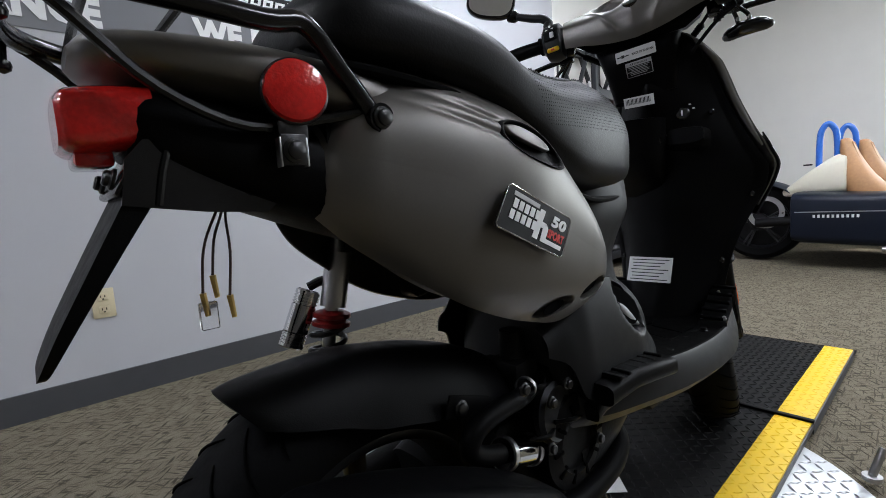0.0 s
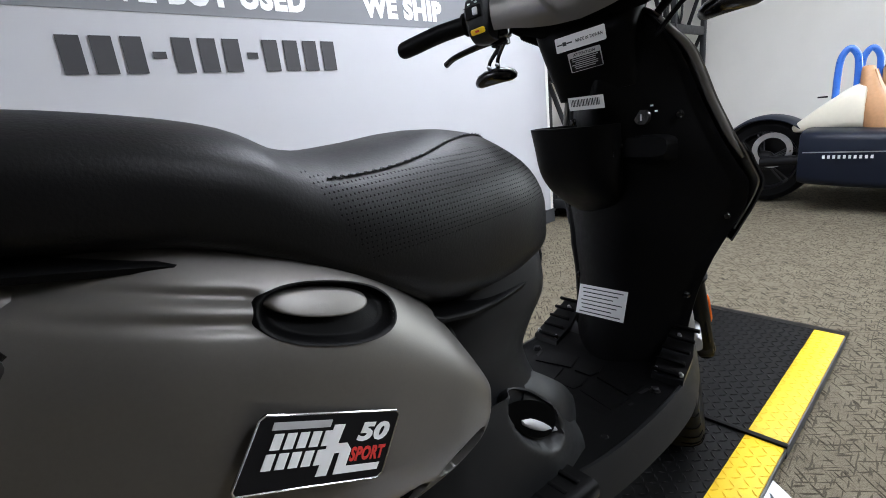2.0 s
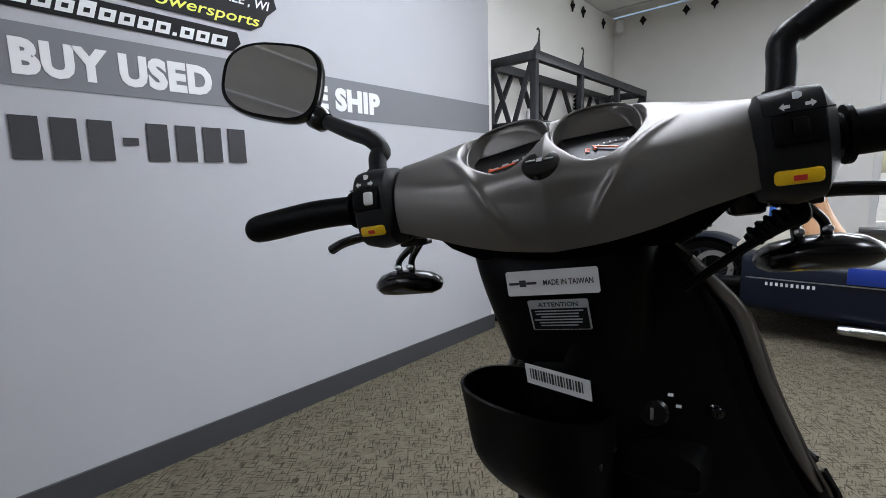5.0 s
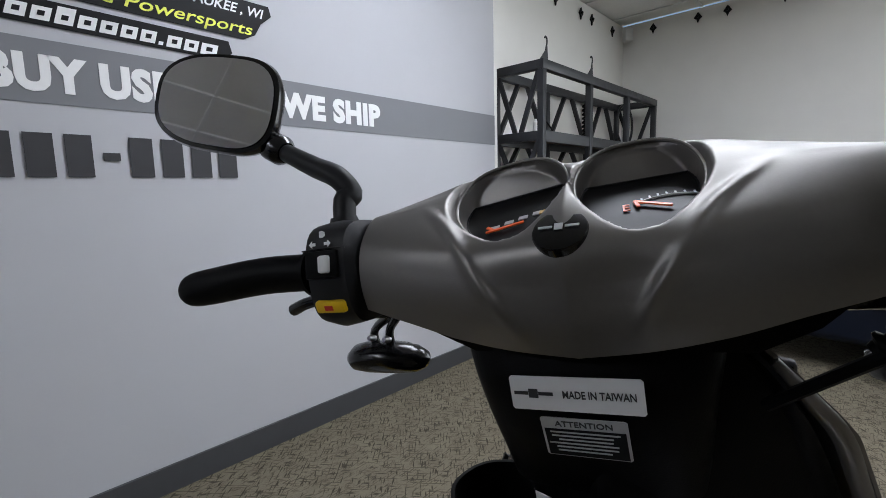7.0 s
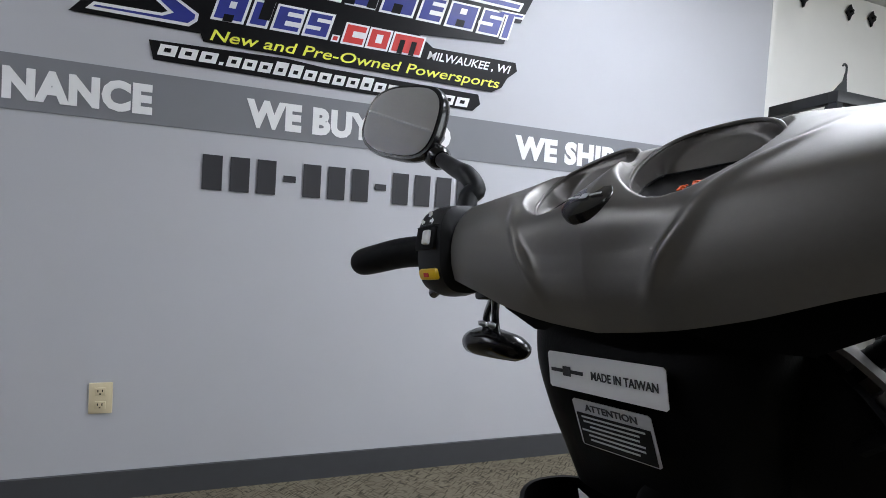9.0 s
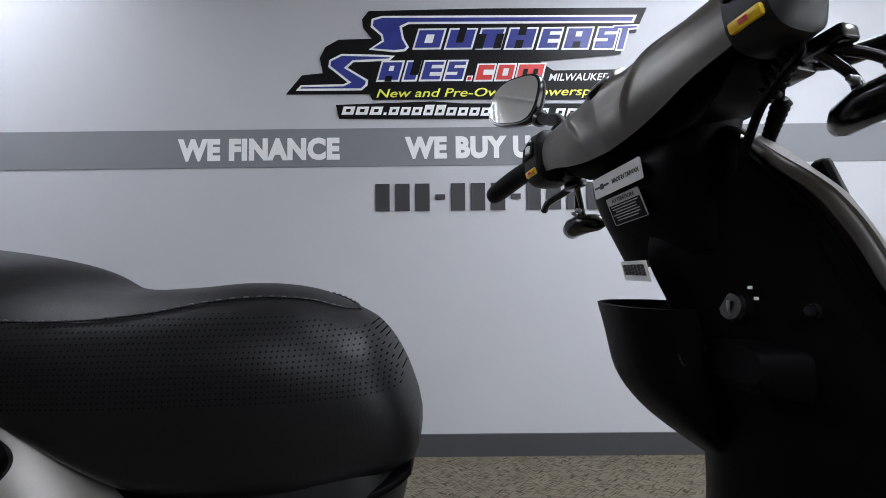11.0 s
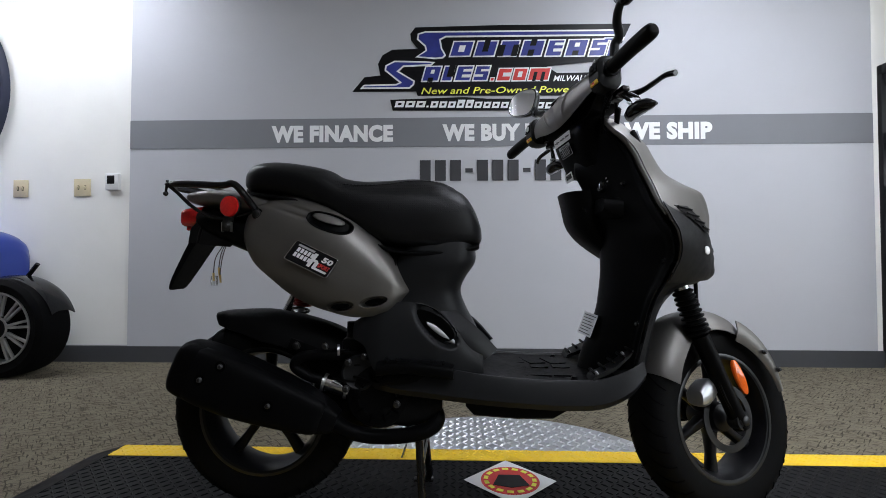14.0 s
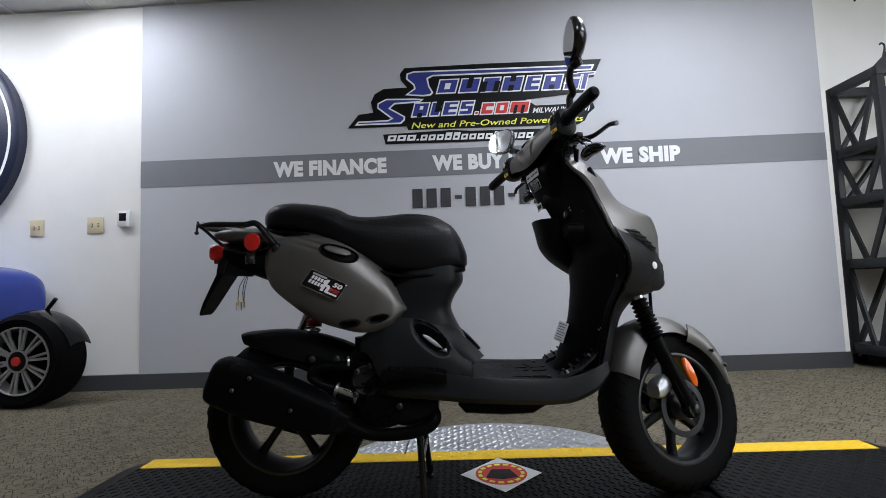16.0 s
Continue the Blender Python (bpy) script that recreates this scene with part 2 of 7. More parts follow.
def leather_mat():
    """Black vinyl with fine grain and rows of pin holes on the flanks."""
    m = mat("vinyl", (0.005, 0.005, 0.0056), 0.44, vary=0.2, scale=120, spec=0.3, rvar=0.04)
    n, l = m.node_tree.nodes, m.node_tree.links
    b = n["Principled BSDF"]
    tc = n.new("ShaderNodeTexCoord")
    gn = n.new("ShaderNodeTexNoise")
    gn.inputs["Scale"].default_value, gn.inputs["Detail"].default_value = 420, 3
    l.new(tc.outputs["Object"], gn.inputs["Vector"])
    sep = n.new("ShaderNodeSeparateXYZ")
    l.new(tc.outputs["Object"], sep.inputs[0])
    def op(kind, a, bb):
        q = n.new("ShaderNodeMath")
        q.operation = kind
        for i, s in enumerate((a, bb)):
            if isinstance(s, (int, float)):
                q.inputs[i].default_value = s
            elif s is not None:
                l.new(s, q.inputs[i])
        return q.outputs[0]
    k = 2 * math.pi / 0.0062
    sx = op("SINE", op("MULTIPLY", op("ADD", sep.outputs[0], sep.outputs[2]), k * 0.72), None)
    sz = op("SINE", op("MULTIPLY", op("SUBTRACT", sep.outputs[2], sep.outputs[0]), k * 0.72), None)
    dots = op("GREATER_THAN", op("MULTIPLY", sx, sz), 0.68)
    geo = n.new("ShaderNodeNewGeometry")
    sn = n.new("ShaderNodeSeparateXYZ")
    l.new(geo.outputs["Normal"], sn.inputs[0])
    flank = op("MULTIPLY", op("LESS_THAN", sn.outputs[2], 0.80), op("GREATER_THAN", sep.outputs[2], 0.735))
    front = op("GREATER_THAN", op("ADD", sep.outputs[0], op("MULTIPLY", sep.outputs[2], 0.5)), 0.030)
    hole = op("MULTIPLY", op("MULTIPLY", dots, flank), front)
    l.new(op("MULTIPLY", op("SUBTRACT", 1.0, hole), 0.20), b.inputs["Specular IOR Level"])
    h = op("SUBTRACT", op("MULTIPLY", gn.outputs["Fac"], 0.16), hole)
    bp = n.new("ShaderNodeBump")
    bp.inputs["Strength"].default_value, bp.inputs["Distance"].default_value = 0.9, 0.0016
    l.new(h, bp.inputs["Height"])
    l.new(bp.outputs[0], b.inputs["Normal"])
    return m


M_CARPET = carpet_mat()
M_WHITE = mat("white_paint", (0.80, 0.79, 0.75), 0.7, vary=0.03, scale=6, bump=0.06, bump_scale=300, spec=0.3)
M_PANEL = mat("grey_wall_paint", (0.47, 0.475, 0.50), 0.62, vary=0.025, scale=5, bump=0.05, bump_scale=320, spec=0.35)
# tone chosen for what the scooter's panels reflect from behind the camera
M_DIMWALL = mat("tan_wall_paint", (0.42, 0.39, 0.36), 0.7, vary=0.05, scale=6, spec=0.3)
M_BAND = mat("grey_band_paint", (0.195, 0.20, 0.215), 0.6, vary=0.04, scale=8, spec=0.35)
M_BASEB = mat("baseboard_vinyl", (0.055, 0.057, 0.062), 0.5, vary=0.12, scale=20)
M_LETTER = mat("white_vinyl", (0.82, 0.82, 0.82), 0.55, vary=0.03)
M_DIGIT = mat("dark_grey_vinyl", (0.03, 0.03, 0.034), 0.55, vary=0.1)
M_INK = mat("black_vinyl", (0.006, 0.006, 0.007), 0.4, vary=0.1, spec=0.15)
M_BLUEV = mat("blue_vinyl", (0.02, 0.03, 0.22), 0.45, vary=0.35, scale=14)
M_REDV = mat("red_vinyl", (0.62, 0.035, 0.03), 0.5, vary=0.12)
M_YELV = mat("yellow_vinyl", (0.85, 0.85, 0.10), 0.5, vary=0.05)
M_CEIL = mat("ceiling_tile", (0.72, 0.71, 0.68), 0.9, vary=0.06, scale=60, bump=0.5, bump_scale=160)
M_TBAR = mat("ceiling_grid_metal", (0.70, 0.70, 0.69), 0.5, vary=0.05)
M_LAMP = glow("troffer_diffuser", (0.93, 0.98, 1.10), 19.0)
M_IVORY = mat("ivory_plastic", (0.62, 0.54, 0.36), 0.4, vary=0.05)
M_RUBBER = mat("black_rubber_tread", (0.0035, 0.0035, 0.0038), 0.5, vary=0.3, scale=25, spec=0.12)
M_YEL = mat("yellow_safety_paint", (0.78, 0.50, 0.008), 0.5, vary=0.1, scale=30, bump=0.2, bump_scale=120)
M_ALU = mat("diamond_plate_aluminium", (0.55, 0.56, 0.58), 0.38, metal=0.85, vary=0.14, scale=30)
M_STEEL = mat("brushed_steel", (0.5, 0.5, 0.51), 0.35, metal=1.0, vary=0.12)
M_CHROME = mat("chrome", (0.55, 0.55, 0.56), 0.12, metal=1.0, vary=0.05, rvar=0.05)
M_GREY = mat("matte_titanium_paint", (0.168, 0.160, 0.149), 0.43, metal=0.72, vary=0.06, scale=300, bump=0.03, bump_scale=900, rvar=0.05)
M_BLACK = mat("black_plastic", (0.0020, 0.0020, 0.0022), 0.48, vary=0.18, scale=60, bump=0.12, bump_scale=700, spec=0.07)
M_SATIN = mat("satin_black_plastic", (0.010, 0.0105, 0.0115), 0.44, vary=0.12, scale=60, bump=0.08, bump_scale=800, spec=0.20)
M_GLOSS = mat("gloss_black_paint", (0.004, 0.004, 0.0045), 0.2, vary=0.1, coat=0.1, spec=0.35)
# near-black without gloss: the shade inside slots and openings put into colour
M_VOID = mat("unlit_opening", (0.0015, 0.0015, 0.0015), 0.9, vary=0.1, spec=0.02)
M_BOLT = mat("dark_bolt_steel", (0.045, 0.045, 0.046), 0.35, metal=0.9, vary=0.2)
M_VINYL = leather_mat()
M_STITCH = mat("grey_thread", (0.10, 0.10, 0.11), 0.8, vary=0.2)
M_DRED = mat("dark_red_anodised", (0.22, 0.012, 0.012), 0.35, metal=0.4, vary=0.1)
M_CHAR = mat("charcoal_plastic", (0.012, 0.0124, 0.0134), 0.38, vary=0.12, scale=50, bump=0.06, bump_scale=600, spec=0.16)
M_TYRE = mat("tyre_rubber", (0.003, 0.003, 0.0033), 0.7, vary=0.25, scale=50, bump=0.15, bump_scale=300, spec=0.07)
M_RIM = mat("black_rim_paint", (0.005, 0.005, 0.006), 0.35, vary=0.1, spec=0.2)
M_HEAT = mat("muffler_black", (0.002, 0.002, 0.0023), 0.5, spec=0.05, vary=0.2, scale=40, bump=0.15, bump_scale=500)
M_ENGINE = mat("engine_cast_metal", (0.004, 0.004, 0.004), 0.5, metal=0.1, spec=0.1, vary=0.3, scale=40, bump=0.2, bump_scale=250)
M_REDLENS = mat("red_lens", (0.62, 0.016, 0.014), 0.10, vary=0.3, scale=220, coat=0.6, bump=0.25, bump_scale=260)
M_ORANGE = mat("orange_lens", (0.85, 0.14, 0.01), 0.15, vary=0.15, scale=200, coat=0.5)
M_CLEAR = glass("clear_lens", (0.95, 0.95, 0.95), 0.08)
M_YBTN = mat("yellow_button", (0.82, 0.52, 0.01), 0.35, vary=0.04)
M_WHITEP = mat("white_plastic", (0.75, 0.75, 0.74), 0.4, vary=0.04)
M_STICK = mat("white_sticker", (0.72, 0.72, 0.72), 0.35, vary=0.03)
M_DSTICK = mat("silver_sticker", (0.42, 0.42, 0.43), 0.35, vary=0.06)
M_MIRROR = mat("mirror_glass", (0.82, 0.83, 0.84), 0.03, metal=1.0, vary=0.01, rvar=0.0)
M_NEEDLE = mat("orange_needle", (0.85, 0.12, 0.02), 0.4, vary=0.04)
M_DIAL = mat("gauge_dial", (0.006, 0.006, 0.0065), 0.35, vary=0.1, spec=0.1)
M_CARBLUE = mat("metallic_blue_paint", (0.010, 0.04, 0.30), 0.3, metal=0.3, vary=0.06, scale=8, coat=0.4, rvar=0.03)
M_CARBLK = mat("dark_navy_paint", (0.004, 0.007, 0.016), 0.4, vary=0.05, scale=8, spec=0.25, rvar=0.03)
M_HOOP = mat("azure_blue_paint", (0.03, 0.14, 0.55), 0.3, vary=0.1, coat=0.5)
M_TAN = mat("tan_leather", (0.42, 0.22, 0.10), 0.55, vary=0.15, scale=60, bump=0.2, bump_scale=250)
M_CREAM = mat("cream_panel", (0.72, 0.68, 0.56), 0.35, vary=0.04)
M_NAVY = mat("navy_sign_face", (0.015, 0.02, 0.045), 0.35, vary=0.08)
M_SHELF = mat("dark_steel_shelf", (0.02, 0.021, 0.024), 0.45, metal=0.3, vary=0.2, scale=20)
M_WOOD = mat("stained_shelf_board", (0.10, 0.055, 0.03), 0.55, vary=0.3, scale=18)
M_CARD = mat("cardboard", (0.42, 0.27, 0.14), 0.8, vary=0.12)
M_WIRE = mat("wire_insulation", (0.05, 0.03, 0.025), 0.5, vary=0.2)
M_BRASS = mat("brass_terminal", (0.6, 0.42, 0.15), 0.35, metal=0.9, vary=0.1)
M_CONCRETE = mat("pale_concrete", (0.55, 0.54, 0.51), 0.85, vary=0.12, scale=4)
M_PANE = glass("window_glass", (1, 1, 1), 0.0)

# ---- the room ----
WALL_Y, CEIL_Z = 1.712, 2.73
EX, RY = 4.95, 1.84             # the window wall, and the wall behind the shelf
PX0, PX1 = -2.25, 2.50          # the grey painted stretch of the north wall
structure("floor", span(-7.5, EX + 0.1, -8.0, 2.0, -0.1, 0.0), M_CARPET, "olive-tan loop carpet with dark flecks", "floor")
structure("wall_north", span(-7.5, PX1 + 0.03, WALL_Y + 0.015, WALL_Y + 0.2, 0, CEIL_Z), M_WHITE, "white painted wall behind the scooter", "wall")
structure("wall_north_panel", span(PX0, PX1, WALL_Y, WALL_Y + 0.015, 0.103, CEIL_Z), M_PANEL, "light grey painted wall panel with lettering", "wall")
structure("trim_corner", span(PX1, PX1 + 0.03, WALL_Y - 0.002, WALL_Y + 0.013, 0.103, CEIL_Z), M_WHITE, "white corner trim strip beside grey wall panel", "trim")
structure("wall_north_recess", span(PX1 + 0.03, EX, RY, RY + 0.15, 0, CEIL_Z), M_WHITE, "white wall behind the steel shelf", "wall")
structure("wall_band", span(PX0, PX1, WALL_Y - 0.003, WALL_Y, 1.393, 1.582), M_BAND, "darker grey band painted across wall", "trim")
structure("baseboard", join(span(-7.5, PX1 + 0.03, WALL_Y - 0.012, WALL_Y + 0.014, 0, 0.103), span(PX1 + 0.03, EX, RY - 0.014, RY, 0, 0.103), span(EX - 0.014, EX, 0.4, RY - 0.014, 0, 0.103)), M_BASEB, "dark grey vinyl baseboard", "baseboard")
# west and south walls are added out of view to set fill and reflections
structure("wall_west", span(-7.65, -7.5, -8.0, 2.0, 0, CEIL_Z), M_DIMWALL, "plain tan side wall added out of view", "wall")
structure("wall_south", span(-7.5, EX, -8.15, -8.0, 0, CEIL_Z), M_DIMWALL, "plain tan wall added out of view opposite the lettering", "wall")

# east wall with a large window
WY0, WY1, WZ0, WZ1 = -3.9, -0.30, 0.61, 2.58
structure("wall_east", join(span(EX, EX + 0.2, WY1, RY + 0.15, 0, CEIL_Z), span(EX, EX + 0.2, -8.0, WY0, 0, CEIL_Z),
                            span(EX, EX + 0.2, WY0, WY1, 0, WZ0), span(EX, EX + 0.2, WY0, WY1, WZ1, CEIL_Z)), M_WHITE, "cream white end wall with a window", "wall")
win = thing("window_1", (EX, -2.1, WZ0), "large white-framed shop window to a bright car park", "window", kind="structure")
for a, b, nm in ((WY0, WY0 + 0.05, "window_frame"), (WY1 - 0.05, WY1, "window_frame"), (-2.12, -2.07, "mullion")):
    part(nm, span(EX + 0.02, EX + 0.10, a, b, WZ0, WZ1, 0.004), M_WHITEP, win)
for z in (WZ0, 1.55, WZ1 - 0.05):
    part("window_frame", span(EX + 0.025, EX + 0.095, WY0 + 0.05, WY1 - 0.05, z, z + 0.05, 0.004), M_WHITEP, win)
part("window_sill", span(EX - 0.15, EX + 0.02, WY0 - 0.05, WY1 + 0.05, WZ0 - 0.03, WZ0, 0.006), M_BASEB, win, "dark window sill")
for a, b in ((WY0 + 0.05, -2.12), (-2.07, WY1 - 0.05)):
    for c, d in ((WZ0 + 0.05, 1.55), (1.60, WZ1 - 0.05)):
        pn = part("pane", span(EX + 0.056, EX + 0.064, a, b, c, d), M_PANE, win)
        pn.visible_shadow = False
structure("ground", span(EX + 0.2, 400, -300, 300, -0.3, -0.12), M_CONCRETE, "pale sunlit concrete car park", "ground")

# ceiling with a grid of tiles
tiles = [span(-7.5, EX, -8.0, RY + 0.15, CEIL_Z + 0.012, CEIL_Z + 0.1)]
structure("ceiling", tiles[0], M_CEIL, "suspended ceiling of off-white mineral tiles", "ceiling")
bars_ = []
for i in range(24):
    x = -7.5 + 0.61 * i
    if x < EX:
        bars_.append(span(x - 0.012, x + 0.012, -8.0, RY + 0.14, CEIL_Z, CEIL_Z + 0.011))
for j in range(10):
    y = -7.99 + 1.22 * j + 0.56
    if y < RY:
        bars_.append(span(-7.49, EX - 0.01, y - 0.012, y + 0.012, CEIL_Z + 0.001, CEIL_Z + 0.0115))
structure("ceiling_grid", join(*bars_), M_TBAR, "white metal ceiling grid", "ceiling")


def troffer(x, y, ly=0.61):
    t = thing("ceiling_light", (x, y, CEIL_Z), "lit fluorescent panel set flush in tiled ceiling", "ceiling light", "ceiling panel lights")
    part("diffuser", span(x - 0.28, x + 0.28, y - ly + 0.03, y + ly - 0.03, CEIL_Z - 0.012, CEIL_Z - 0.004), M_LAMP, t, "glowing white diffuser")
    part("frame", join(span(x - 0.31, x - 0.28, y - ly, y + ly, CEIL_Z - 0.02, CEIL_Z), span(x + 0.28, x + 0.31, y - ly, y + ly, CEIL_Z - 0.02, CEIL_Z),
                       span(x - 0.28, x + 0.28, y - ly, y - ly + 0.03, CEIL_Z - 0.02, CEIL_Z), span(x - 0.28, x + 0.28, y + ly - 0.03, y + ly, CEIL_Z - 0.02, CEIL_Z)), M_TBAR, t)


# four unseen panels, added and placed to light the walls and the scooter
for x, y in ((1.32, 0.42), (2.57, -0.50), (0.74, -2.30), (-3.80, 0.75)):
    troffer(x, y)

troffer(-2.40, 1.09, 0.30)

# lettering on the wall: x to the right, letters face the room
def on_wall(x, z, d=0.0):
    return facing((x, WALL_Y - 0.0035 - d, z), (0, -1, 0))


for words, x0, x1 in (("WE FINANCE", -1.304, -0.509), ("WE BUY USED", -0.190, 0.650), ("WE SHIP", 0.965, 1.515)):
    tagged(part("wall_lettering", lettering(words, x1 - x0, 0.112, 0.056, 0, 0.002), M_LETTER, xf=on_wall((x0 + x1) / 2, 1.482)), "white condensed capitals on grey wall band", "lettering", "slogans on the wall band", "structure")
num = thing("phone_number", (0.22, WALL_Y - 0.004, 1.235), "row of dark grey bars painted on wall", "lettering", kind="structure")
x = -0.335
for k in range(12):
    dash = k in (3, 7)
    w = 0.048 if dash else 0.070
    part("bar", bars([(0, 0, w, 0.026 if dash else 0.134)], 0.002), M_DIGIT, num, xf=on_wall(x + w / 2, 1.238))
    x += w + 0.0275

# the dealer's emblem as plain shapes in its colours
emb = thing("wall_emblem", (0.25, WALL_Y - 0.004, 2.2), "blue, black and red graphic emblem on grey wall", "wall graphic", kind="structure")


def sheet(outline, d, material, label=""):
    part("shape", slab(outline, Matrix(), 0.0012), material, emb, label, xf=on_wall(0, 0, d), smooth=False)


def skew(x0, x1, z0, z1, k=0.28):
    h = z1 - z0
    return [(x0, z0), (x1, z0), (x1 + k * h, z1), (x0 + k * h, z1)]


# one dark ground under the two words, one under the address line
sheet([(-0.775, 1.755), (-0.36, 1.752), (-0.35, 1.724), (0.83, 1.712), (0.878, 1.738), (0.905, 1.785), (0.952, 1.825), (0.942, 1.862), (0.545, 1.860), (0.480, 1.905), (0.878, 1.938), (0.905, 2.04), (0.955, 2.045), (1.015, 2.172), (0.20, 2.178), (-0.365, 2.172), (-0.398, 2.13), (-0.392, 2.085), (-0.350, 2.031), (-0.515, 2.028), (-0.580, 1.992), (-0.608, 1.935), (-0.593, 1.860), (-0.696, 1.850)], 0.0, M_INK)
sheet([(-0.528, 1.700), (-0.512, 1.630), (0.745, 1.616), (0.780, 1.650), (0.768, 1.692), (0.10, 1.700), (-0.05, 1.712)], 0.0, M_INK)


def lettershape(outline, d=0.0022, rim=0.011, fill=M_BLUEV):
    """A shape with a white keyline: the outline in white, and the same drawn in by the rim in colour."""
    sheet(outline, d, M_LETTER)
    n = len(outline)
    area = sum(outline[k][0] * outline[(k + 1) % n][1] - outline[(k + 1) % n][0] * outline[k][1] for k in range(n))
    inner = []
    for k in range(n):
        (ax, az), (bx_, bz), (cx_, cz_) = outline[k - 1], outline[k], outline[(k + 1) % n]
        u, v = Vector((bx_ - ax, bz - az)).normalized(), Vector((cx_ - bx_, cz_ - bz)).normalized()
        g = 1 if area > 0 else -1
        m1, m2 = Vector((-u.y, u.x)) * g, Vector((-v.y, v.x)) * g
        m = (m1 + m2)
        m = m / max(m.length_squared / 2, 0.35)
        inner.append((bx_ + m.x * rim, bz + m.y * rim))
    sheet(inner, d + 0.0014, fill)


# upper word: a long top stroke that folds back into the first letter, then seven leaning letters
lettershape([(-0.300, 2.145), (0.965, 2.135), (0.945, 2.094), (-0.165, 2.102), (-0.200, 2.085), (-0.190, 2.03), (-0.165, 1.985), (-0.185, 1.965), (-0.235, 1.960), (-0.365, 1.975), (-0.300, 2.020), (-0.305, 2.045), (-0.355, 2.090), (-0.350, 2.130)])
xs = (-0.150, 0.005, 0.160, 0.300, 0.460, 0.585, 0.735, 0.860)
for k in range(7):
    a, b = xs[k], xs[k + 1] - 0.014
    lettershape(skew(a, b, 1.972 - 0.002 * k, 2.078, 0.30), rim=0.009)
    bits = {0: ((0.36, 0.64, 0.30, 0.70),), 1: ((0.36, 0.62, 0.30, 1.0),), 2: ((0.0, 0.30, 0.0, 0.70), (0.70, 1.0, 0.0, 0.70)), 3: ((0.36, 0.62, 0.62, 1.0), (0.36, 0.62, 0.0, 0.38)),
            4: ((0.45, 1.0, 0.62, 0.78), (0.45, 1.0, 0.24, 0.42)), 5: ((0.38, 0.66, 0.0, 0.28), (0.40, 0.62, 0.52, 0.76)), 6: ((0.40, 1.0, 0.60, 0.74), (0.0, 0.62, 0.28, 0.42))}[k]
    for u0, u1, v0, v1 in bits:
        w = b - a
        z0, z1 = 1.972 + 0.106 * v0, 1.972 + 0.106 * v1
        sh = 0.30 * (z0 - 1.972)
        sheet(skew(a + u0 * w + sh, a + u1 * w + sh, z0, z1, 0.30), 0.0052, M_INK if v0 == 0.0 or v1 == 1.0 else M_LETTER)
lettershape([(0.850, 1.955), (0.895, 1.955), (0.925, 2.06), (0.965, 2.062), (0.975, 2.086), (0.845, 2.084), (0.838, 2.062), (0.880, 2.06)], rim=0.008)
# lower word: a sweeping first letter and four letters, then a red ending
lettershape([(-0.725, 1.772), (-0.400, 1.770), (-0.372, 1.795), (-0.368, 1.822), (-0.470, 1.885), (-0.440, 1.912), (-0.262, 1.918), (-0.235, 1.942), (-0.300, 1.948), (-0.500, 1.955), (-0.560, 1.925), (-0.565, 1.890), (-0.470, 1.812), (-0.490, 1.802), (-0.700, 1.800)])
for k, (a, b) in enumerate(((-0.330, -0.215), (-0.205, -0.130), (-0.120, -0.010), (-0.002, 0.100))):
    lettershape(skew(a, b, 1.812, 1.918, 0.28), rim=0.009)
    w = b - a
    for u0, u1, v0, v1 in (((0.36, 0.66, 0.0, 0.26), (0.42, 0.62, 0.50, 0.74)), ((0.45, 1.0, 0.30, 1.0),), ((0.42, 1.0, 0.60, 0.76), (0.42, 1.0, 0.24, 0.42)), ((0.40, 1.0, 0.60, 0.74), (0.0, 0.62, 0.28, 0.42)))[k]:
        z0, z1 = 1.812 + 0.106 * v0, 1.812 + 0.106 * v1
        sh = 0.28 * (z0 - 1.812)
        sheet(skew(a + u0 * w + sh, a + u1 * w + sh, z0, z1, 0.28), 0.0052, M_INK if v0 == 0.0 or v1 == 1.0 else M_LETTER)
lettershape(skew(0.112, 0.142, 1.810, 1.838), rim=0.006, fill=M_REDV)
for k, (a, b) in enumerate(((0.150, 0.245), (0.250, 0.345), (0.350, 0.490))):
    lettershape(skew(a, b, 1.808, 1.898, 0.26), rim=0.008, fill=M_REDV)
    w = b - a
    for u0, u1, v0, v1 in (((0.40, 1.0, 0.36, 0.64),), ((0.36, 0.64, 0.30, 0.70),), ((0.24, 0.40, 0.0, 0.66), (0.60, 0.76, 0.0, 0.66)))[k]:
        z0, z1 = 1.808 + 0.090 * v0, 1.808 + 0.090 * v1
        sh = 0.26 * (z0 - 1.808)
        sheet(skew(a + u0 * w + sh, a + u1 * w + sh, z0, z1, 0.26), 0.0052, M_INK if v0 == 0.0 else M_LETTER)
part("lettering", lettering("MILWAUKEE , WI", 0.40, 0.042, 0.012, 0.3, 0.0012), M_LETTER, emb, xf=on_wall(0.720, 1.822, 0.0022))
part("lettering", lettering("New and Pre-Owned Powersports", 1.195, 0.056, 0.008, 0.25, 0.0012), M_YELV, emb, "yellow slanted lettering", xf=on_wall(0.270, 1.748, 0.0022))
x = -0.500
for k in range(22):
    w = 0.014 if k in (3, 18) else (0.046 if k not in (0, 1, 2, 21) else 0.058)
    z = 1.650 - 0.0011 * k
    lo = skew(x, x + w, z, z + (0.012 if k in (3, 18) else (0.052 if k in (7, 8, 13) else 0.040)))
    sheet(lo, 0.0022, M_LETTER)
    if k not in (3, 18):
        sheet(skew(x + 0.3 * w + 0.004, x + 0.68 * w + 0.004, z + 0.013, z + 0.028), 0.0036, M_INK)
    x += w + 0.0105

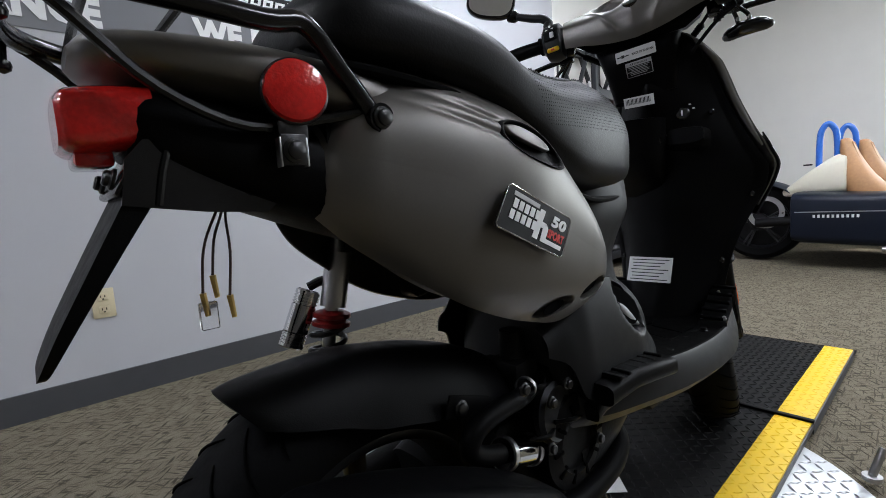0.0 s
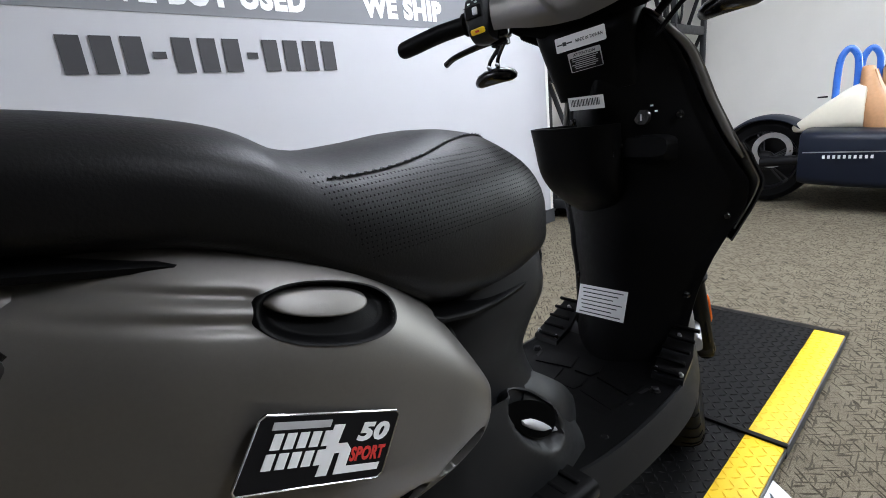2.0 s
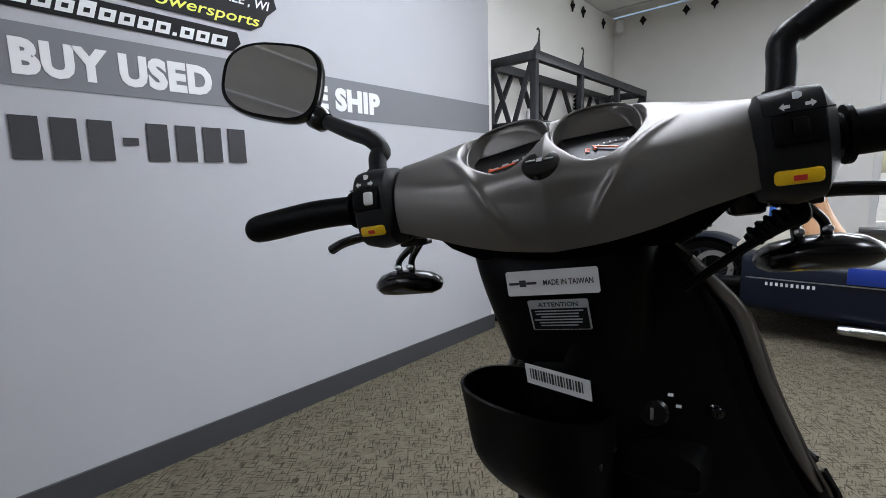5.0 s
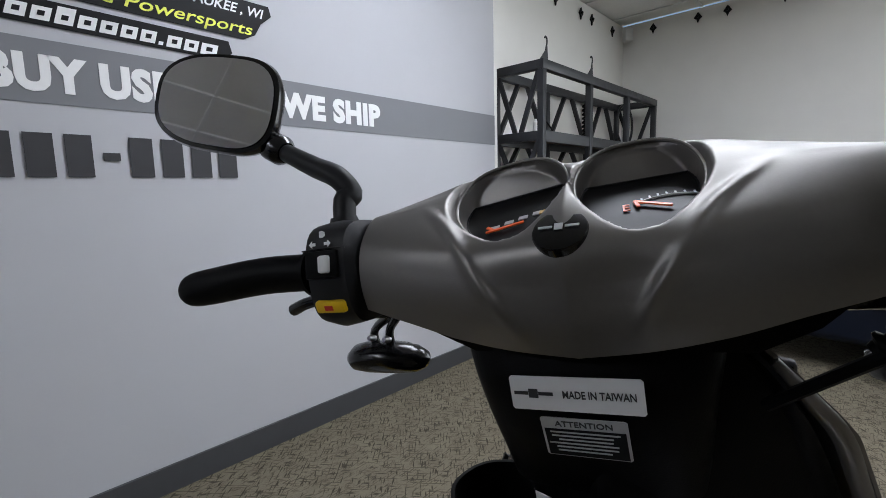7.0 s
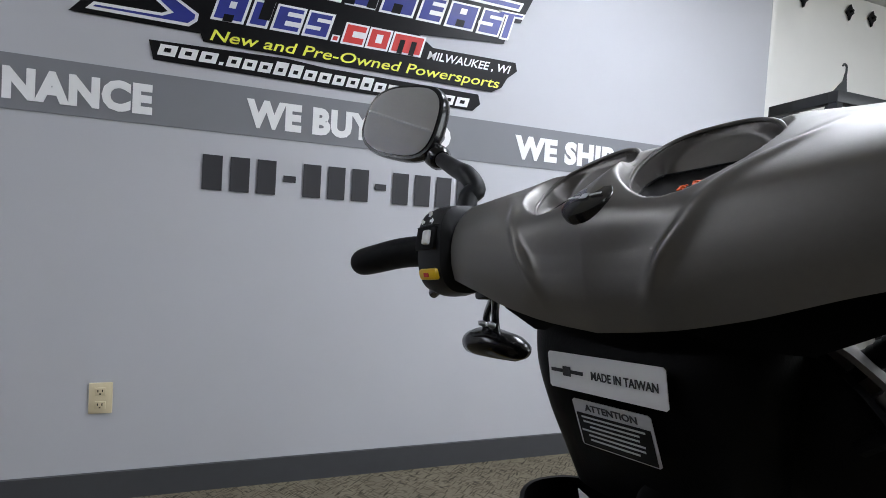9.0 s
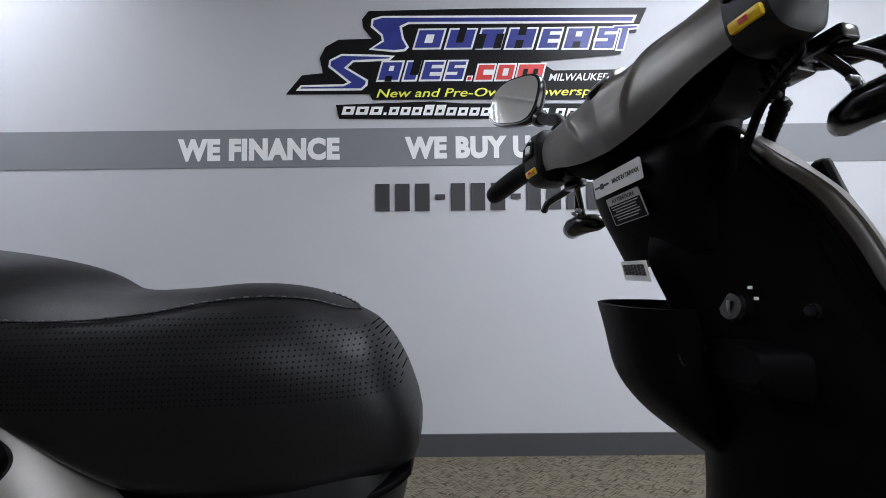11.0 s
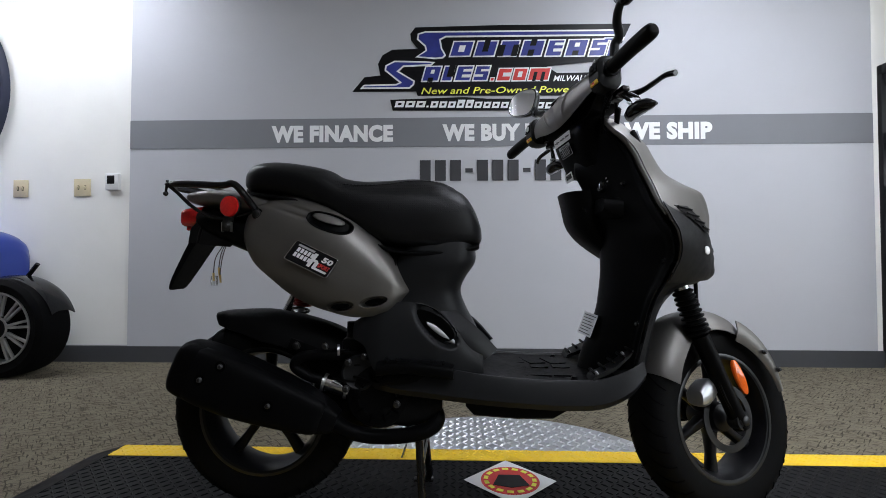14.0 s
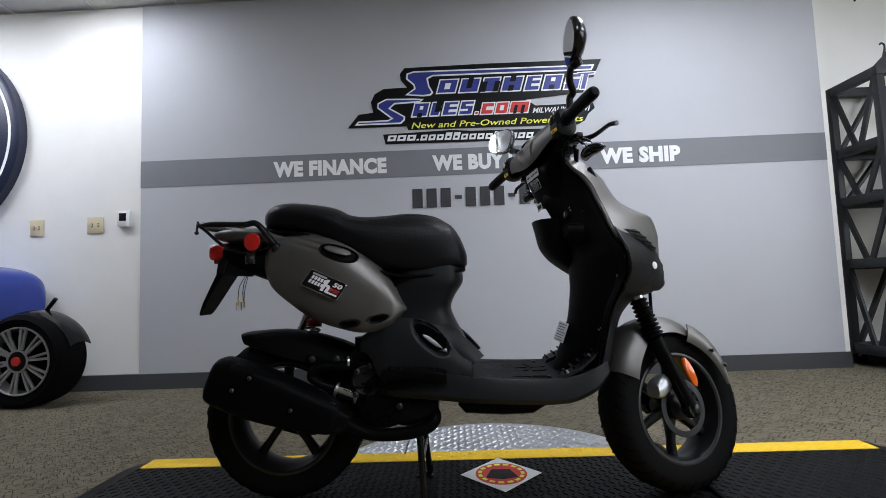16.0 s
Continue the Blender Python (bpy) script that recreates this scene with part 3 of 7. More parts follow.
# small fittings on the wall
def wall_plate(name, x, z, w, h, label, cat, kind):
    t = thing(name, (x, WALL_Y + 0.015, z), label, cat)
    y = WALL_Y + 0.015 if x < PX0 else WALL_Y
    part("cover", box((x, y - 0.004, z), (w, 0.008, h), 0.003), M_IVORY, t)
    if kind == "outlet":
        for dz in (0.025, -0.025):
            part("socket", box((x, y - 0.009, z + dz), (0.034, 0.004, 0.028), 0.001), M_IVORY, t)
            part("slots", join(box((x - 0.007, y - 0.0115, z + dz + 0.003), (0.003, 0.001, 0.009)), box((x + 0.007, y - 0.0115, z + dz + 0.003), (0.003, 0.001, 0.009)), box((x, y - 0.0115, z + dz - 0.008), (0.005, 0.001, 0.005))), M_INK, t)
    else:
        for dx in ((-0.023, 0.023) if kind == "double" else (-0.016, 0.016)):
            part("toggle", box((x + dx, y - 0.012, z), (0.007, 0.01, 0.016), 0.0015, Matrix.Rotation(0.4, 4, "X")), M_IVORY, t)
            part("slot", box((x + dx, y - 0.0085, z), (0.011, 0.001, 0.027)), M_INK, t)


wall_plate("outlet", -0.636, 0.381, 0.074, 0.114, "ivory duplex socket plate on grey wall", "power outlet", "outlet")
wall_plate("light_switch", -2.579, 1.143, 0.114, 0.116, "ivory double toggle switch plate on white wall", "light switch", "double")
wall_plate("light_switch", -3.000, 1.138, 0.100, 0.116, "ivory toggle switch plate on white wall", "light switch", "single")
th = thing("thermostat", (-2.361, WALL_Y + 0.01, 1.178), "small white wall thermostat with dark display", "thermostat")
part("case", box((-2.361, WALL_Y - 0.002, 1.178), (0.092, 0.03, 0.112), 0.008), M_WHITEP, th)
part("display", box((-2.366, WALL_Y - 0.0175, 1.190), (0.05, 0.003, 0.055), 0.001), M_INK, th)

# round sign: ring of bars for its letters
PLACED[0] = Matrix.Translation((-3.83, 0, 1.80)) @ Matrix.Diagonal((1.19, 1, 1.19, 1)) @ Matrix.Translation((3.74, 0, -1.87))
sg = thing("round_sign", (-3.74, WALL_Y + 0.015, 1.87), "large round navy and white sign on white wall", "sign")
SC = (-3.74, 1.87)
part("drum", lathe([(0.60, -0.015), (0.62, 0.0), (0.62, 0.06), (0.60, 0.075)], (SC[0], WALL_Y + 0.015, SC[1]), (0, -1, 0), 72), M_NAVY, sg)
def annulus(r0, r1, d):
    return lathe([(r0, 0), (r1, 0), (r1, 0.003), (r0, 0.003)], (SC[0], WALL_Y + 0.015 - d, SC[1]), (0, -1, 0), 72, True)
part("outer_ring", annulus(0.565, 0.580, 0.0745), M_LETTER, sg)
part("inner_ring", annulus(0.385, 0.395, 0.0745), M_LETTER, sg)
part("centre_face", lathe([(0.001, 0), (0.37, 0), (0.37, 0.003), (0.001, 0.003)], (SC[0], WALL_Y - 0.0595, SC[1]), (0, -1, 0), 64), M_LETTER, sg)
part("emblem", slab([(-0.20, 0.10), (0.0, -0.26), (0.24, 0.16), (0.16, 0.20), (0.08, -0.02), (0.0, 0.10), (-0.08, -0.02), (-0.14, 0.17)], facing((SC[0], WALL_Y - 0.0625, SC[1]), (0, -1, 0)), 0.002), M_NAVY, sg)
for a in (70, 60, 50, 40, 30, 20, 9, -30, -40, -50, -60, -70, 80, 90, 100, 110, 120, 130, -90, -105, -120):
    ca, sa = math.cos(radians(a)), math.sin(radians(a))
    part("bar", bars([(0, 0, 0.045, 0.075 if a != 9 else 0.03)], 0.002), M_LETTER, sg, xf=facing((SC[0] + 0.48 * ca, WALL_Y - 0.0602, SC[1] + 0.48 * sa), (0, -1, 0), (ca, 0, sa)))

PLACED[0] = Matrix()

# ---- turntable platform ----
MAT_Z = 0.037
TC = (0.04, 0.07)
td = thing("turntable", (*TC, 0), "silver diamond-plate display turntable under the scooter", "turntable")
part("disc", lathe([(0.58, 0.0), (0.612, 0.003), (0.612, 0.014), (0.606, 0.018), (0.001, 0.018)], (*TC, 0), (0, 0, 1), 96), M_ALU, td)


def studs(test, z, pitch, size, h, x0, x1, y0, y1):
    """Raised lozenges of tread plate, alternately turned, as one mesh."""
    verts, faces = [], []
    nx, ny = int((x1 - x0) / pitch), int((y1 - y0) / pitch)
    for i in range(nx + 1):
        for j in range(ny + 1):
            x, y = x0 + i * pitch, y0 + j * pitch
            if not test(x, y):
                continue
            s = 1 if (i + j) % 2 else -1
            c, q = math.cos(0.785 * s), math.sin(0.785 * s)
            b = len(verts)
            for u, v, w in ((-size, 0, 0), (0, -size * 0.28, 0), (size, 0, 0), (0, size * 0.28, 0), (-size * 0.45, 0, h), (size * 0.45, 0, h)):
                verts.append((x + u * c - v * q, y + u * q + v * c, z + w))
            faces += [(b, b + 1, b + 4), (b + 1, b + 5, b + 4), (b + 1, b + 2, b + 5), (b + 2, b + 3, b + 5), (b + 3, b + 4, b + 5), (b + 3, b, b + 4)]
    return mesh_of(verts, faces)


tagged(part("tread", studs(lambda x, y: (x - TC[0]) ** 2 + (y - TC[1]) ** 2 < 0.590 ** 2, 0.018, 0.026, 0.015, 0.003, -0.58, 0.66, -0.55, 0.70), M_ALU, td, smooth=False), kind="stuff")
part("pin", join(rod((0.475, -0.405, 0.018), (0.475, -0.405, 0.028), 0.018), rod((0.475, -0.405, 0.028), (0.500, -0.420, 0.085), 0.008)), M_STEEL, td, "steel locking pin")

# black tread deck with yellow edges, in three lengths
DX0, DX1, DY0, DY1, YB = -1.21, 1.367, -0.272, 0.290, 0.083
dk = thing("display_deck", (0.04, 0.01, 0.0), "black rubber tread deck with yellow edge strips", "platform")
SEAMS = (DX0, -0.58, 0.648, DX1)
for k in range(3):
    a, b = SEAMS[k] + 0.003, SEAMS[k + 1] - 0.003
    part("deck_board", span(a, b, DY0 + YB, DY1 - YB, 0.0215, MAT_Z), M_RUBBER, dk)
    for y0, y1 in ((DY0, DY0 + YB - 0.001), (DY1 - YB + 0.001, DY1)):
        part("yellow_edge", span(a, b, y0, y1, 0.0215, MAT_Z + 0.0015, 0.002), M_YEL, dk, "yellow painted edge strip")
    for y0, y1 in ((DY0 - 0.004, DY0 - 0.0005), (DY1 + 0.0005, DY1 + 0.004)):
        part("side_rail", span(a, b, y0, y1, 0.0215 if k == 1 else 0.004, MAT_Z - 0.002), M_BASEB, dk)
for a, b in ((DX0, -0.58), (0.655, DX1)):
    part("support", span(a + 0.01, b - 0.01, DY0 + 0.03, DY1 - 0.03, 0.0, 0.021), M_BLACK, dk)
for xe, s in ((DX0, -1), (DX1, 1)):
    part("ramp", mesh_of([(xe, DY0, 0.003), (xe, DY1, 0.003), (xe + s * 0.11, DY1, 0.003), (xe + s * 0.11, DY0, 0.003), (xe, DY0, MAT_Z), (xe, DY1, MAT_Z)],
                         [(0, 1, 5, 4), (4, 5, 2, 3), (0, 4, 3), (1, 2, 5), (0, 3, 2, 1)]), M_RUBBER, dk)
part("seam_bar", span(0.640, 0.655, DY0 - 0.005, DY1 + 0.005, MAT_Z + 0.002, MAT_Z + 0.009, 0.002), M_BLACK, dk)
tagged(part("tread", studs(lambda x, y: True, MAT_Z, 0.022, 0.0125, 0.0025, DX0 + 0.01, DX1 - 0.01, DY0 + YB + 0.008, DY1 - YB - 0.008), M_RUBBER, dk, smooth=False), kind="stuff")
for y0, y1 in ((DY0 + 0.008, DY0 + YB - 0.006), (DY1 - YB + 0.008, DY1 - 0.006)):
    tagged(part("tread", studs(lambda x, y: True, MAT_Z + 0.0015, 0.022, 0.0125, 0.0016, DX0 + 0.01, DX1 - 0.01, y0, y1), M_YEL, dk, smooth=False), kind="stuff")
# diamond decal on the deck
dc = thing("floor_decal", (0.06, 0.075, MAT_Z + 0.003), "white diamond decal with red and yellow emblem on deck", "decal")
part("backing", slab([(-0.13, 0.0), (0.0, -0.13), (0.13, 0.0), (0.0, 0.13)], Matrix.Translation((0.06, 0.075, MAT_Z + 0.0028)), 0.0008), M_STICK, dc)
part("emblem", lathe([(0.001, 0), (0.082, 0), (0.082, 0.0008), (0.001, 0.0008)], (0.06, 0.075, MAT_Z + 0.0037), (0, 0, 1), 40), M_REDV, dc)
part("arc_bars", join(*[box((0.06 + 0.068 * math.cos(a * 0.42), 0.075 + 0.068 * math.sin(a * 0.42), MAT_Z + 0.005), (0.012, 0.018, 0.0008), 0, Matrix.Rotation(a * 0.42, 4, "Z")) for a in range(15)]), M_YELV, dc)
part("dark_figure", slab([(-0.05, -0.03), (0.0, -0.045), (0.05, -0.03), (0.03, 0.03), (-0.03, 0.03)], Matrix.Translation((0.06, 0.075, MAT_Z + 0.0047)), 0.0008), M_INK, dc)

# ---- the scooter ----
PLACED[0] = Matrix.Translation((-0.003, -0.042, -0.0482)) @ Matrix.Scale(0.925, 4)
sc = thing("scooter", (0, 0, 0.0921), "matte grey and black motor scooter on its centre stand", "scooter")
# steering turned to its left about the raked fork axis
S0 = Vector((0.20, 0.0, 1.19))
MS = Matrix.Translation(S0) @ Matrix.Rotation(radians(18), 4, Vector((-0.407, 0, 0.913))) @ Matrix.Translation(-S0)
MW = Matrix.Translation(S0) @ Matrix.Rotation(radians(24), 4, Vector((-0.407, 0, 0.913))) @ Matrix.Translation(-S0)
Yv, Zv, Xv = Vector((0, 1, 0)), Vector((0, 0, 1)), Vector((1, 0, 0))


def bolt(at, axis, r=0.008, name="bolt", material=None, parent=None, xf=None):
    a = Vector(axis).normalized()
    return part(name, join(lathe([(r * 1.35, -0.001), (r * 1.35, 0.0015), (r, 0.003), (r, 0.006), (r * 0.75, 0.0075)], at, a, 12)), material or M_BOLT, parent or sc, xf=xf)


# seat: top, underside and half width along its length
def seat_ring(x, zt, zb, hw):
    out = []
    for k in range(40):
        t = 2 * math.pi * k / 40
        c, s = math.cos(t), math.sin(t)
        zm = (zt + zb) / 2
        y = hw * sp(c, 2.8)
        z = zm + (zt - zb) / 2 * (sp(s, 2.5) if s > 0 else sp(s, 5))
        if s > 0:
            y *= 1 - 0.10 * s * s
        out.append(Vector((x, y, z)))
    return out


SEAT = [(-0.672, 0.992, 0.972, 0.04), (-0.665, 1.010, 0.958, 0.075), (-0.635, 1.032, 0.946, 0.108), (-0.58, 1.037, 0.938, 0.125), (-0.50, 1.027, 0.922, 0.136), (-0.44, 1.013, 0.895, 0.141), (-0.40, 0.992, 0.872, 0.143), (-0.35, 0.983, 0.840, 0.145),
        (-0.28, 0.985, 0.800, 0.144), (-0.21, 0.990, 0.788, 0.138), (-0.15, 0.983, 0.788, 0.131), (-0.108, 0.966, 0.792, 0.121), (-0.073, 0.946, 0.797, 0.107), (-0.048, 0.912, 0.802, 0.090), (-0.032, 0.874, 0.808, 0.068), (-0.025, 0.850, 0.818, 0.04)]
SEATC = crv(SEAT, 5)
seat = part("seat", loft([seat_ring(*r) for r in SEATC]), M_VINYL, sc, "black grained vinyl seat with perforated flanks", sharp=60)
# stitched seam bounding the perforated nose panel, drawn as a row of short threads over a fine welt
def seat_at(x, ang, lift=0.0008):
    zt, zb, hw = (lut(x, [(r[0], r[k]) for r in SEATC]) for k in (1, 2, 3))
    c, q = math.cos(ang), math.sin(ang)
    y = (hw + lift) * sp(c, 2.8) * (1 - 0.10 * q * q)
    return Vector((x, y, (zt + zb) / 2 + ((zt - zb) / 2 + lift) * sp(q, 2.5)))


for s in (-1, 1):
    pts = [seat_at(x, radians(d)) for x, d in ((-0.385, 30), (-0.350, 37), (-0.310, 42), (-0.265, 47), (-0.220, 53), (-0.175, 60), (-0.135, 68), (-0.105, 78), (-0.092, 90))]
    pts = [Vector((p.x, p.y * s, p.z)) for p in pts]
    pts = crv([tuple(p) for p in pts], 8)
    welt = part("seam", tube(pts, 0.0009, 1, 6), M_VINYL, seat, "stitched seam")
    stitches = []
    for k in range(1, len(pts) - 2, 2):
        p, q = Vector(pts[k]), Vector(pts[k + 1])
        up = Vector((0, s * 0.4, 0.9)).normalized() * 0.0012
        stitches.append(tube([p.lerp(q, 0.1) + up, p.lerp(q, 0.5) + up * 1.4, p.lerp(q, 0.9) + up], 0.0008, 1, 5))
    tagged(part("stitching", join(*stitches), M_STITCH, welt, "row of fine grey thread"), kind="stuff")
part("seat_pan", loft([seat_ring(x, zb + 0.006, zb - 0.012, hw * 0.9) for x, zt, zb, hw in SEATC[4:-3:3]]), M_BLACK, sc)
part("seat_latch", span(-0.565, -0.545, -0.05, 0.05, 0.905, 0.935, 0.004), M_STEEL, sc)

# grey side panels
PT = [(0.0, -0.666, 0.896), (0.10, -0.622, 0.938), (0.28, -0.540, 0.947), (0.46, -0.458, 0.928), (0.62, -0.375, 0.896), (0.76, -0.315, 0.842), (0.88, -0.262, 0.775), (1.0, -0.215, 0.690)]
PB = [(0.0, -0.680, 0.812), (0.10, -0.642, 0.762), (0.28, -0.575, 0.712), (0.46, -0.505, 0.668), (0.62, -0.425, 0.637), (0.76, -0.345, 0.620), (0.88, -0.275, 0.628), (1.0, -0.215, 0.682)]
WM = [(0.0, 0.100), (0.15, 0.122), (0.4, 0.157), (0.6, 0.171), (0.8, 0.168), (1.0, 0.142)]


def side_point(u, v, off=0.0, hollow=True):
    a = np.array([lut(u, [(k, x) for k, x, z in PT]), lut(u, [(k, z) for k, x, z in PT])])
    b = np.array([lut(u, [(k, x) for k, x, z in PB]), lut(u, [(k, z) for k, x, z in PB])])
    p = b + (a - b) * v
    w = lut(u, WM)
    e = 2 * v - 1
    prof = max(0.0, 1 - abs(e + 0.12 if e < 0 else e) ** 3.0)
    end = min(1.0, math.sqrt(max(0.0, 1 - max(0.0, (0.14 - u) / 0.14) ** 2))) * min(1.0, math.sqrt(max(0.0, 1 - max(0.0, (u - 0.90) / 0.10) ** 2)))
    y = w - 0.055 * (1 - prof) - 0.05 * (1 - end)
    # hand-hold recess near the top
    dx, dz = p[0] + 0.412, p[1] - 0.860
    ca, sa = math.cos(radians(-18)), math.sin(radians(-18))
    lx, lz = dx * ca + dz * sa, -dx * sa + dz * ca
    q = (abs(lx) / 0.060) ** 2.3 + (abs(lz) / 0.0225) ** 2.3
    if hollow and q < 0.95:
        y -= 0.030 * min(1.0, (0.95 - q) / 0.25)
    # two soft strakes run back from it
    if -0.20 < lx < -0.050:
        fade = min(1, (-0.050 - lx) / 0.015) * min(1, (lx + 0.20) / 0.11)
        y -= 0.0050 * fade * (math.exp(-((lz - 0.010) / 0.0048) ** 2) + 0.8 * math.exp(-((lz + 0.008) / 0.0048) ** 2))
    # two intake slots low on the nose
    for cx, cz, an in ((-0.300, 0.662, 12), (-0.385, 0.650, 6)):
        ex, ez = p[0] - cx, p[1] - cz
        c2, s2 = math.cos(radians(an)), math.sin(radians(an))
        mx, mz = ex * c2 + ez * s2, -ex * s2 + ez * c2
        k = (mx / 0.030) ** 2 + (mz / 0.0105) ** 2
        if k < 1.4:
            y -= 0.022 * min(1.0, (1.4 - k) / 0.4)
    return (p[0], -(y + off), p[1])


for left in (False, True):
    bm = shell(grid(lambda u, v: side_point(u, v), 250, 140), 0.003)
    pan = part("side_panel", flip(bm) if left else bm, M_GREY, sc, "matte titanium grey side panel", sharp=70)
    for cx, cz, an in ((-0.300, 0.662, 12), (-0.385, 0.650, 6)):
        # black disc in each slot stands for the shade inside it
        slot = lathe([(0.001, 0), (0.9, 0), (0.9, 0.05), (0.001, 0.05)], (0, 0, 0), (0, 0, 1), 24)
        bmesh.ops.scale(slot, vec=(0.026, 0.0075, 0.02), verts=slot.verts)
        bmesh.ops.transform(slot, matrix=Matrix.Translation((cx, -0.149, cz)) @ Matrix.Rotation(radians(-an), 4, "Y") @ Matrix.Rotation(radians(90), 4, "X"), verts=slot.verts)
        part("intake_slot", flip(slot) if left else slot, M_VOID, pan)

    # the hand-hold: a smooth dark dish under a rimmed edge, with a grey leaf in its upper part
    pts = [side_point(i / 40, j / 24, 0.0, False) for i in range(8, 36) for j in range(10, 25)]
    pts = [(x + 0.412, z - 0.860, y) for x, y, z in pts if math.hypot(x + 0.412, z - 0.860) < 0.085]
    A = np.array([[1, x, z, x * x, x * z, z * z, x ** 3, x * x * z, x * z * z, z ** 3] for x, z, y in pts])
    fit = np.linalg.lstsq(A, np.array([y for x, z, y in pts]), rcond=None)[0]
    def on_panel(lx, lz, deep):
        ca, sa = math.cos(radians(18)), math.sin(radians(18))
        dx, dz = lx * ca + lz * sa, -lx * sa + lz * ca
        y = float(np.dot(fit, [1, dx, dz, dx * dx, dx * dz, dz * dz, dx ** 3, dx * dx * dz, dx * dz * dz, dz ** 3]))
        return (dx - 0.412, y + deep, dz + 0.860)
    def dish(u, v):
        r = 1.07 * v
        t = 2 * math.pi * u
        deep = lut(r, [(0, 0.013), (0.80, 0.012), (0.90, 0.008), (0.97, 0.001), (1.0, -0.0020), (1.04, -0.0020), (1.07, 0.002)])
        return on_panel(0.060 * r * sp(math.cos(t), 2.3), 0.0225 * r * sp(math.sin(t), 2.3), deep)
    def leaf(u, v):
        t = 2 * math.pi * u
        deep = lut(v, [(0, 0.0012), (0.86, 0.0016), (0.95, 0.003), (1.0, 0.009)])
        z = 0.0108 * v * sp(math.sin(t), 2.2)
        return on_panel(-0.009 + 0.044 * v * sp(math.cos(t), 2.2) + 0.25 * z, 0.0072 + z, deep)
    dh = grid(dish, 96, 26, True)
    part("hand_hold", flip(dh) if left else dh, M_BLACK, pan, "smooth dark hand-hold recess", sharp=80)
    lf = grid(leaf, 72, 14, True)
    part("leaf", flip(lf) if left else lf, M_GREY, pan, "grey leaf-shaped inlay", sharp=80)

# badge on the right panel
BM = facing((-0.452, -0.1735, 0.7685), (-0.03, -1.0, 0.10)) @ Matrix.Scale(0.90, 4) @ Matrix.Rotation(radians(-25), 4, "Z")
bd = part("badge", slab([(-0.066, -0.030), (0.058, -0.030), (0.062, -0.026), (0.071, 0.026), (0.068, 0.030), (-0.054, 0.030), (-0.058, 0.026), (-0.069, -0.026)], BM, 0.004), M_INK, sc, "black badge with white bars and red word", smooth=False)
part("badge_rim", tube([BM @ Vector((x, y, 0.0036)) for x, y in ((-0.066, -0.030), (0.058, -0.030), (0.063, -0.026), (0.071, 0.026), (0.067, 0.030), (-0.054, 0.030), (-0.059, 0.026), (-0.069, -0.026), (-0.066, -0.030))], 0.0010, 1, 6), M_CHROME, bd)
BT = BM @ Matrix.Translation((0, 0, 0.0042))
for row in range(2):
    for k in range(5):
        a0, b0 = -0.047 + 0.0108 * k - 0.004 * row, 0.003 - 0.0155 * row
        part("bar", slab([(a0, b0), (a0 + 0.0078, b0), (a0 + 0.0100, b0 + 0.0125), (a0 + 0.0022, b0 + 0.0125)], BT, 0.0006), M_LETTER, bd, smooth=False)
part("initial", slab([(-0.004, -0.022), (0.006, -0.022), (0.010, -0.004), (0.015, -0.004), (0.012, -0.022), (0.056, -0.022), (0.0575, -0.016), (0.023, -0.016), (0.026, -0.002), (0.021, 0.004), (0.012, 0.004), (0.016, 0.020), (0.006, 0.020)], BT, 0.0006), M_LETTER, bd, "white slanted monogram shape", smooth=False)
part("keyline", slab([(-0.048, 0.0185), (0.002, 0.0185), (0.003, 0.0245), (-0.047, 0.0245)], BT, 0.0006), M_DSTICK, bd, smooth=False)
part("numeral", lettering("50", 0.033, 0.0165, 0.05, 0.2, 0.0006), M_LETTER, bd, xf=BT @ Matrix.Translation((0.046, 0.0125, 0)))
part("word", lettering("SPORT", 0.036, 0.0125, 0.04, 0.2, 0.0006), M_REDV, bd, "red word", xf=BT @ Matrix.Translation((0.0435, -0.0065, 0)))

# inner frame body under the seat, closing the space between the panels
part("under_body", loft([ring((x, 0, z), Yv, Zv, w, h, 3.2, 28) for x, z, w, h in crv([(-0.66, 0.875, 0.085, 0.04), (-0.56, 0.83, 0.10, 0.085), (-0.44, 0.78, 0.12, 0.12), (-0.32, 0.72, 0.125, 0.105), (-0.25, 0.70, 0.12, 0.09)], 4)]), M_BLACK, sc)
# tail between panels and lamp
part("tail_cowl", loft([ring((x, 0, z), Yv, Zv, w, h, 2.6, 28) for x, z, w, h in crv([(-0.44, 0.872, 0.080, 0.012), (-0.52, 0.893, 0.100, 0.024), (-0.60, 0.912, 0.102, 0.033), (-0.66, 0.923, 0.097, 0.034), (-0.72, 0.932, 0.088, 0.030), (-0.79, 0.938, 0.075, 0.024), (-0.835, 0.940, 0.058, 0.016), (-0.85, 0.940, 0.03, 0.006)], 5)]), M_GREY, sc, "matte grey tail fairing")
part("tail_under", loft([ring((x, 0, z), Yv, Zv, w, h, 2.6, 24) for x, z, w, h in crv([(-0.54, 0.79, 0.085, 0.05), (-0.64, 0.83, 0.085, 0.055), (-0.72, 0.855, 0.078, 0.05), (-0.79, 0.875, 0.066, 0.04), (-0.82, 0.885, 0.05, 0.03)], 4)]), M_BLACK, sc)
tl = part("tail_light", loft([ring((x, 0, z), Yv, Zv, w, h, 4, 28) for x, z, w, h in crv([(-0.800, 0.890, 0.054, 0.027), (-0.832, 0.887, 0.054, 0.028), (-0.856, 0.885, 0.049, 0.026), (-0.864, 0.884, 0.042, 0.020)], 4)]), M_REDLENS, sc, "red plastic tail lamp")
part("lower_lens", box((-0.842, 0, 0.856), (0.028, 0.058, 0.014), 0.004), M_REDLENS, tl)

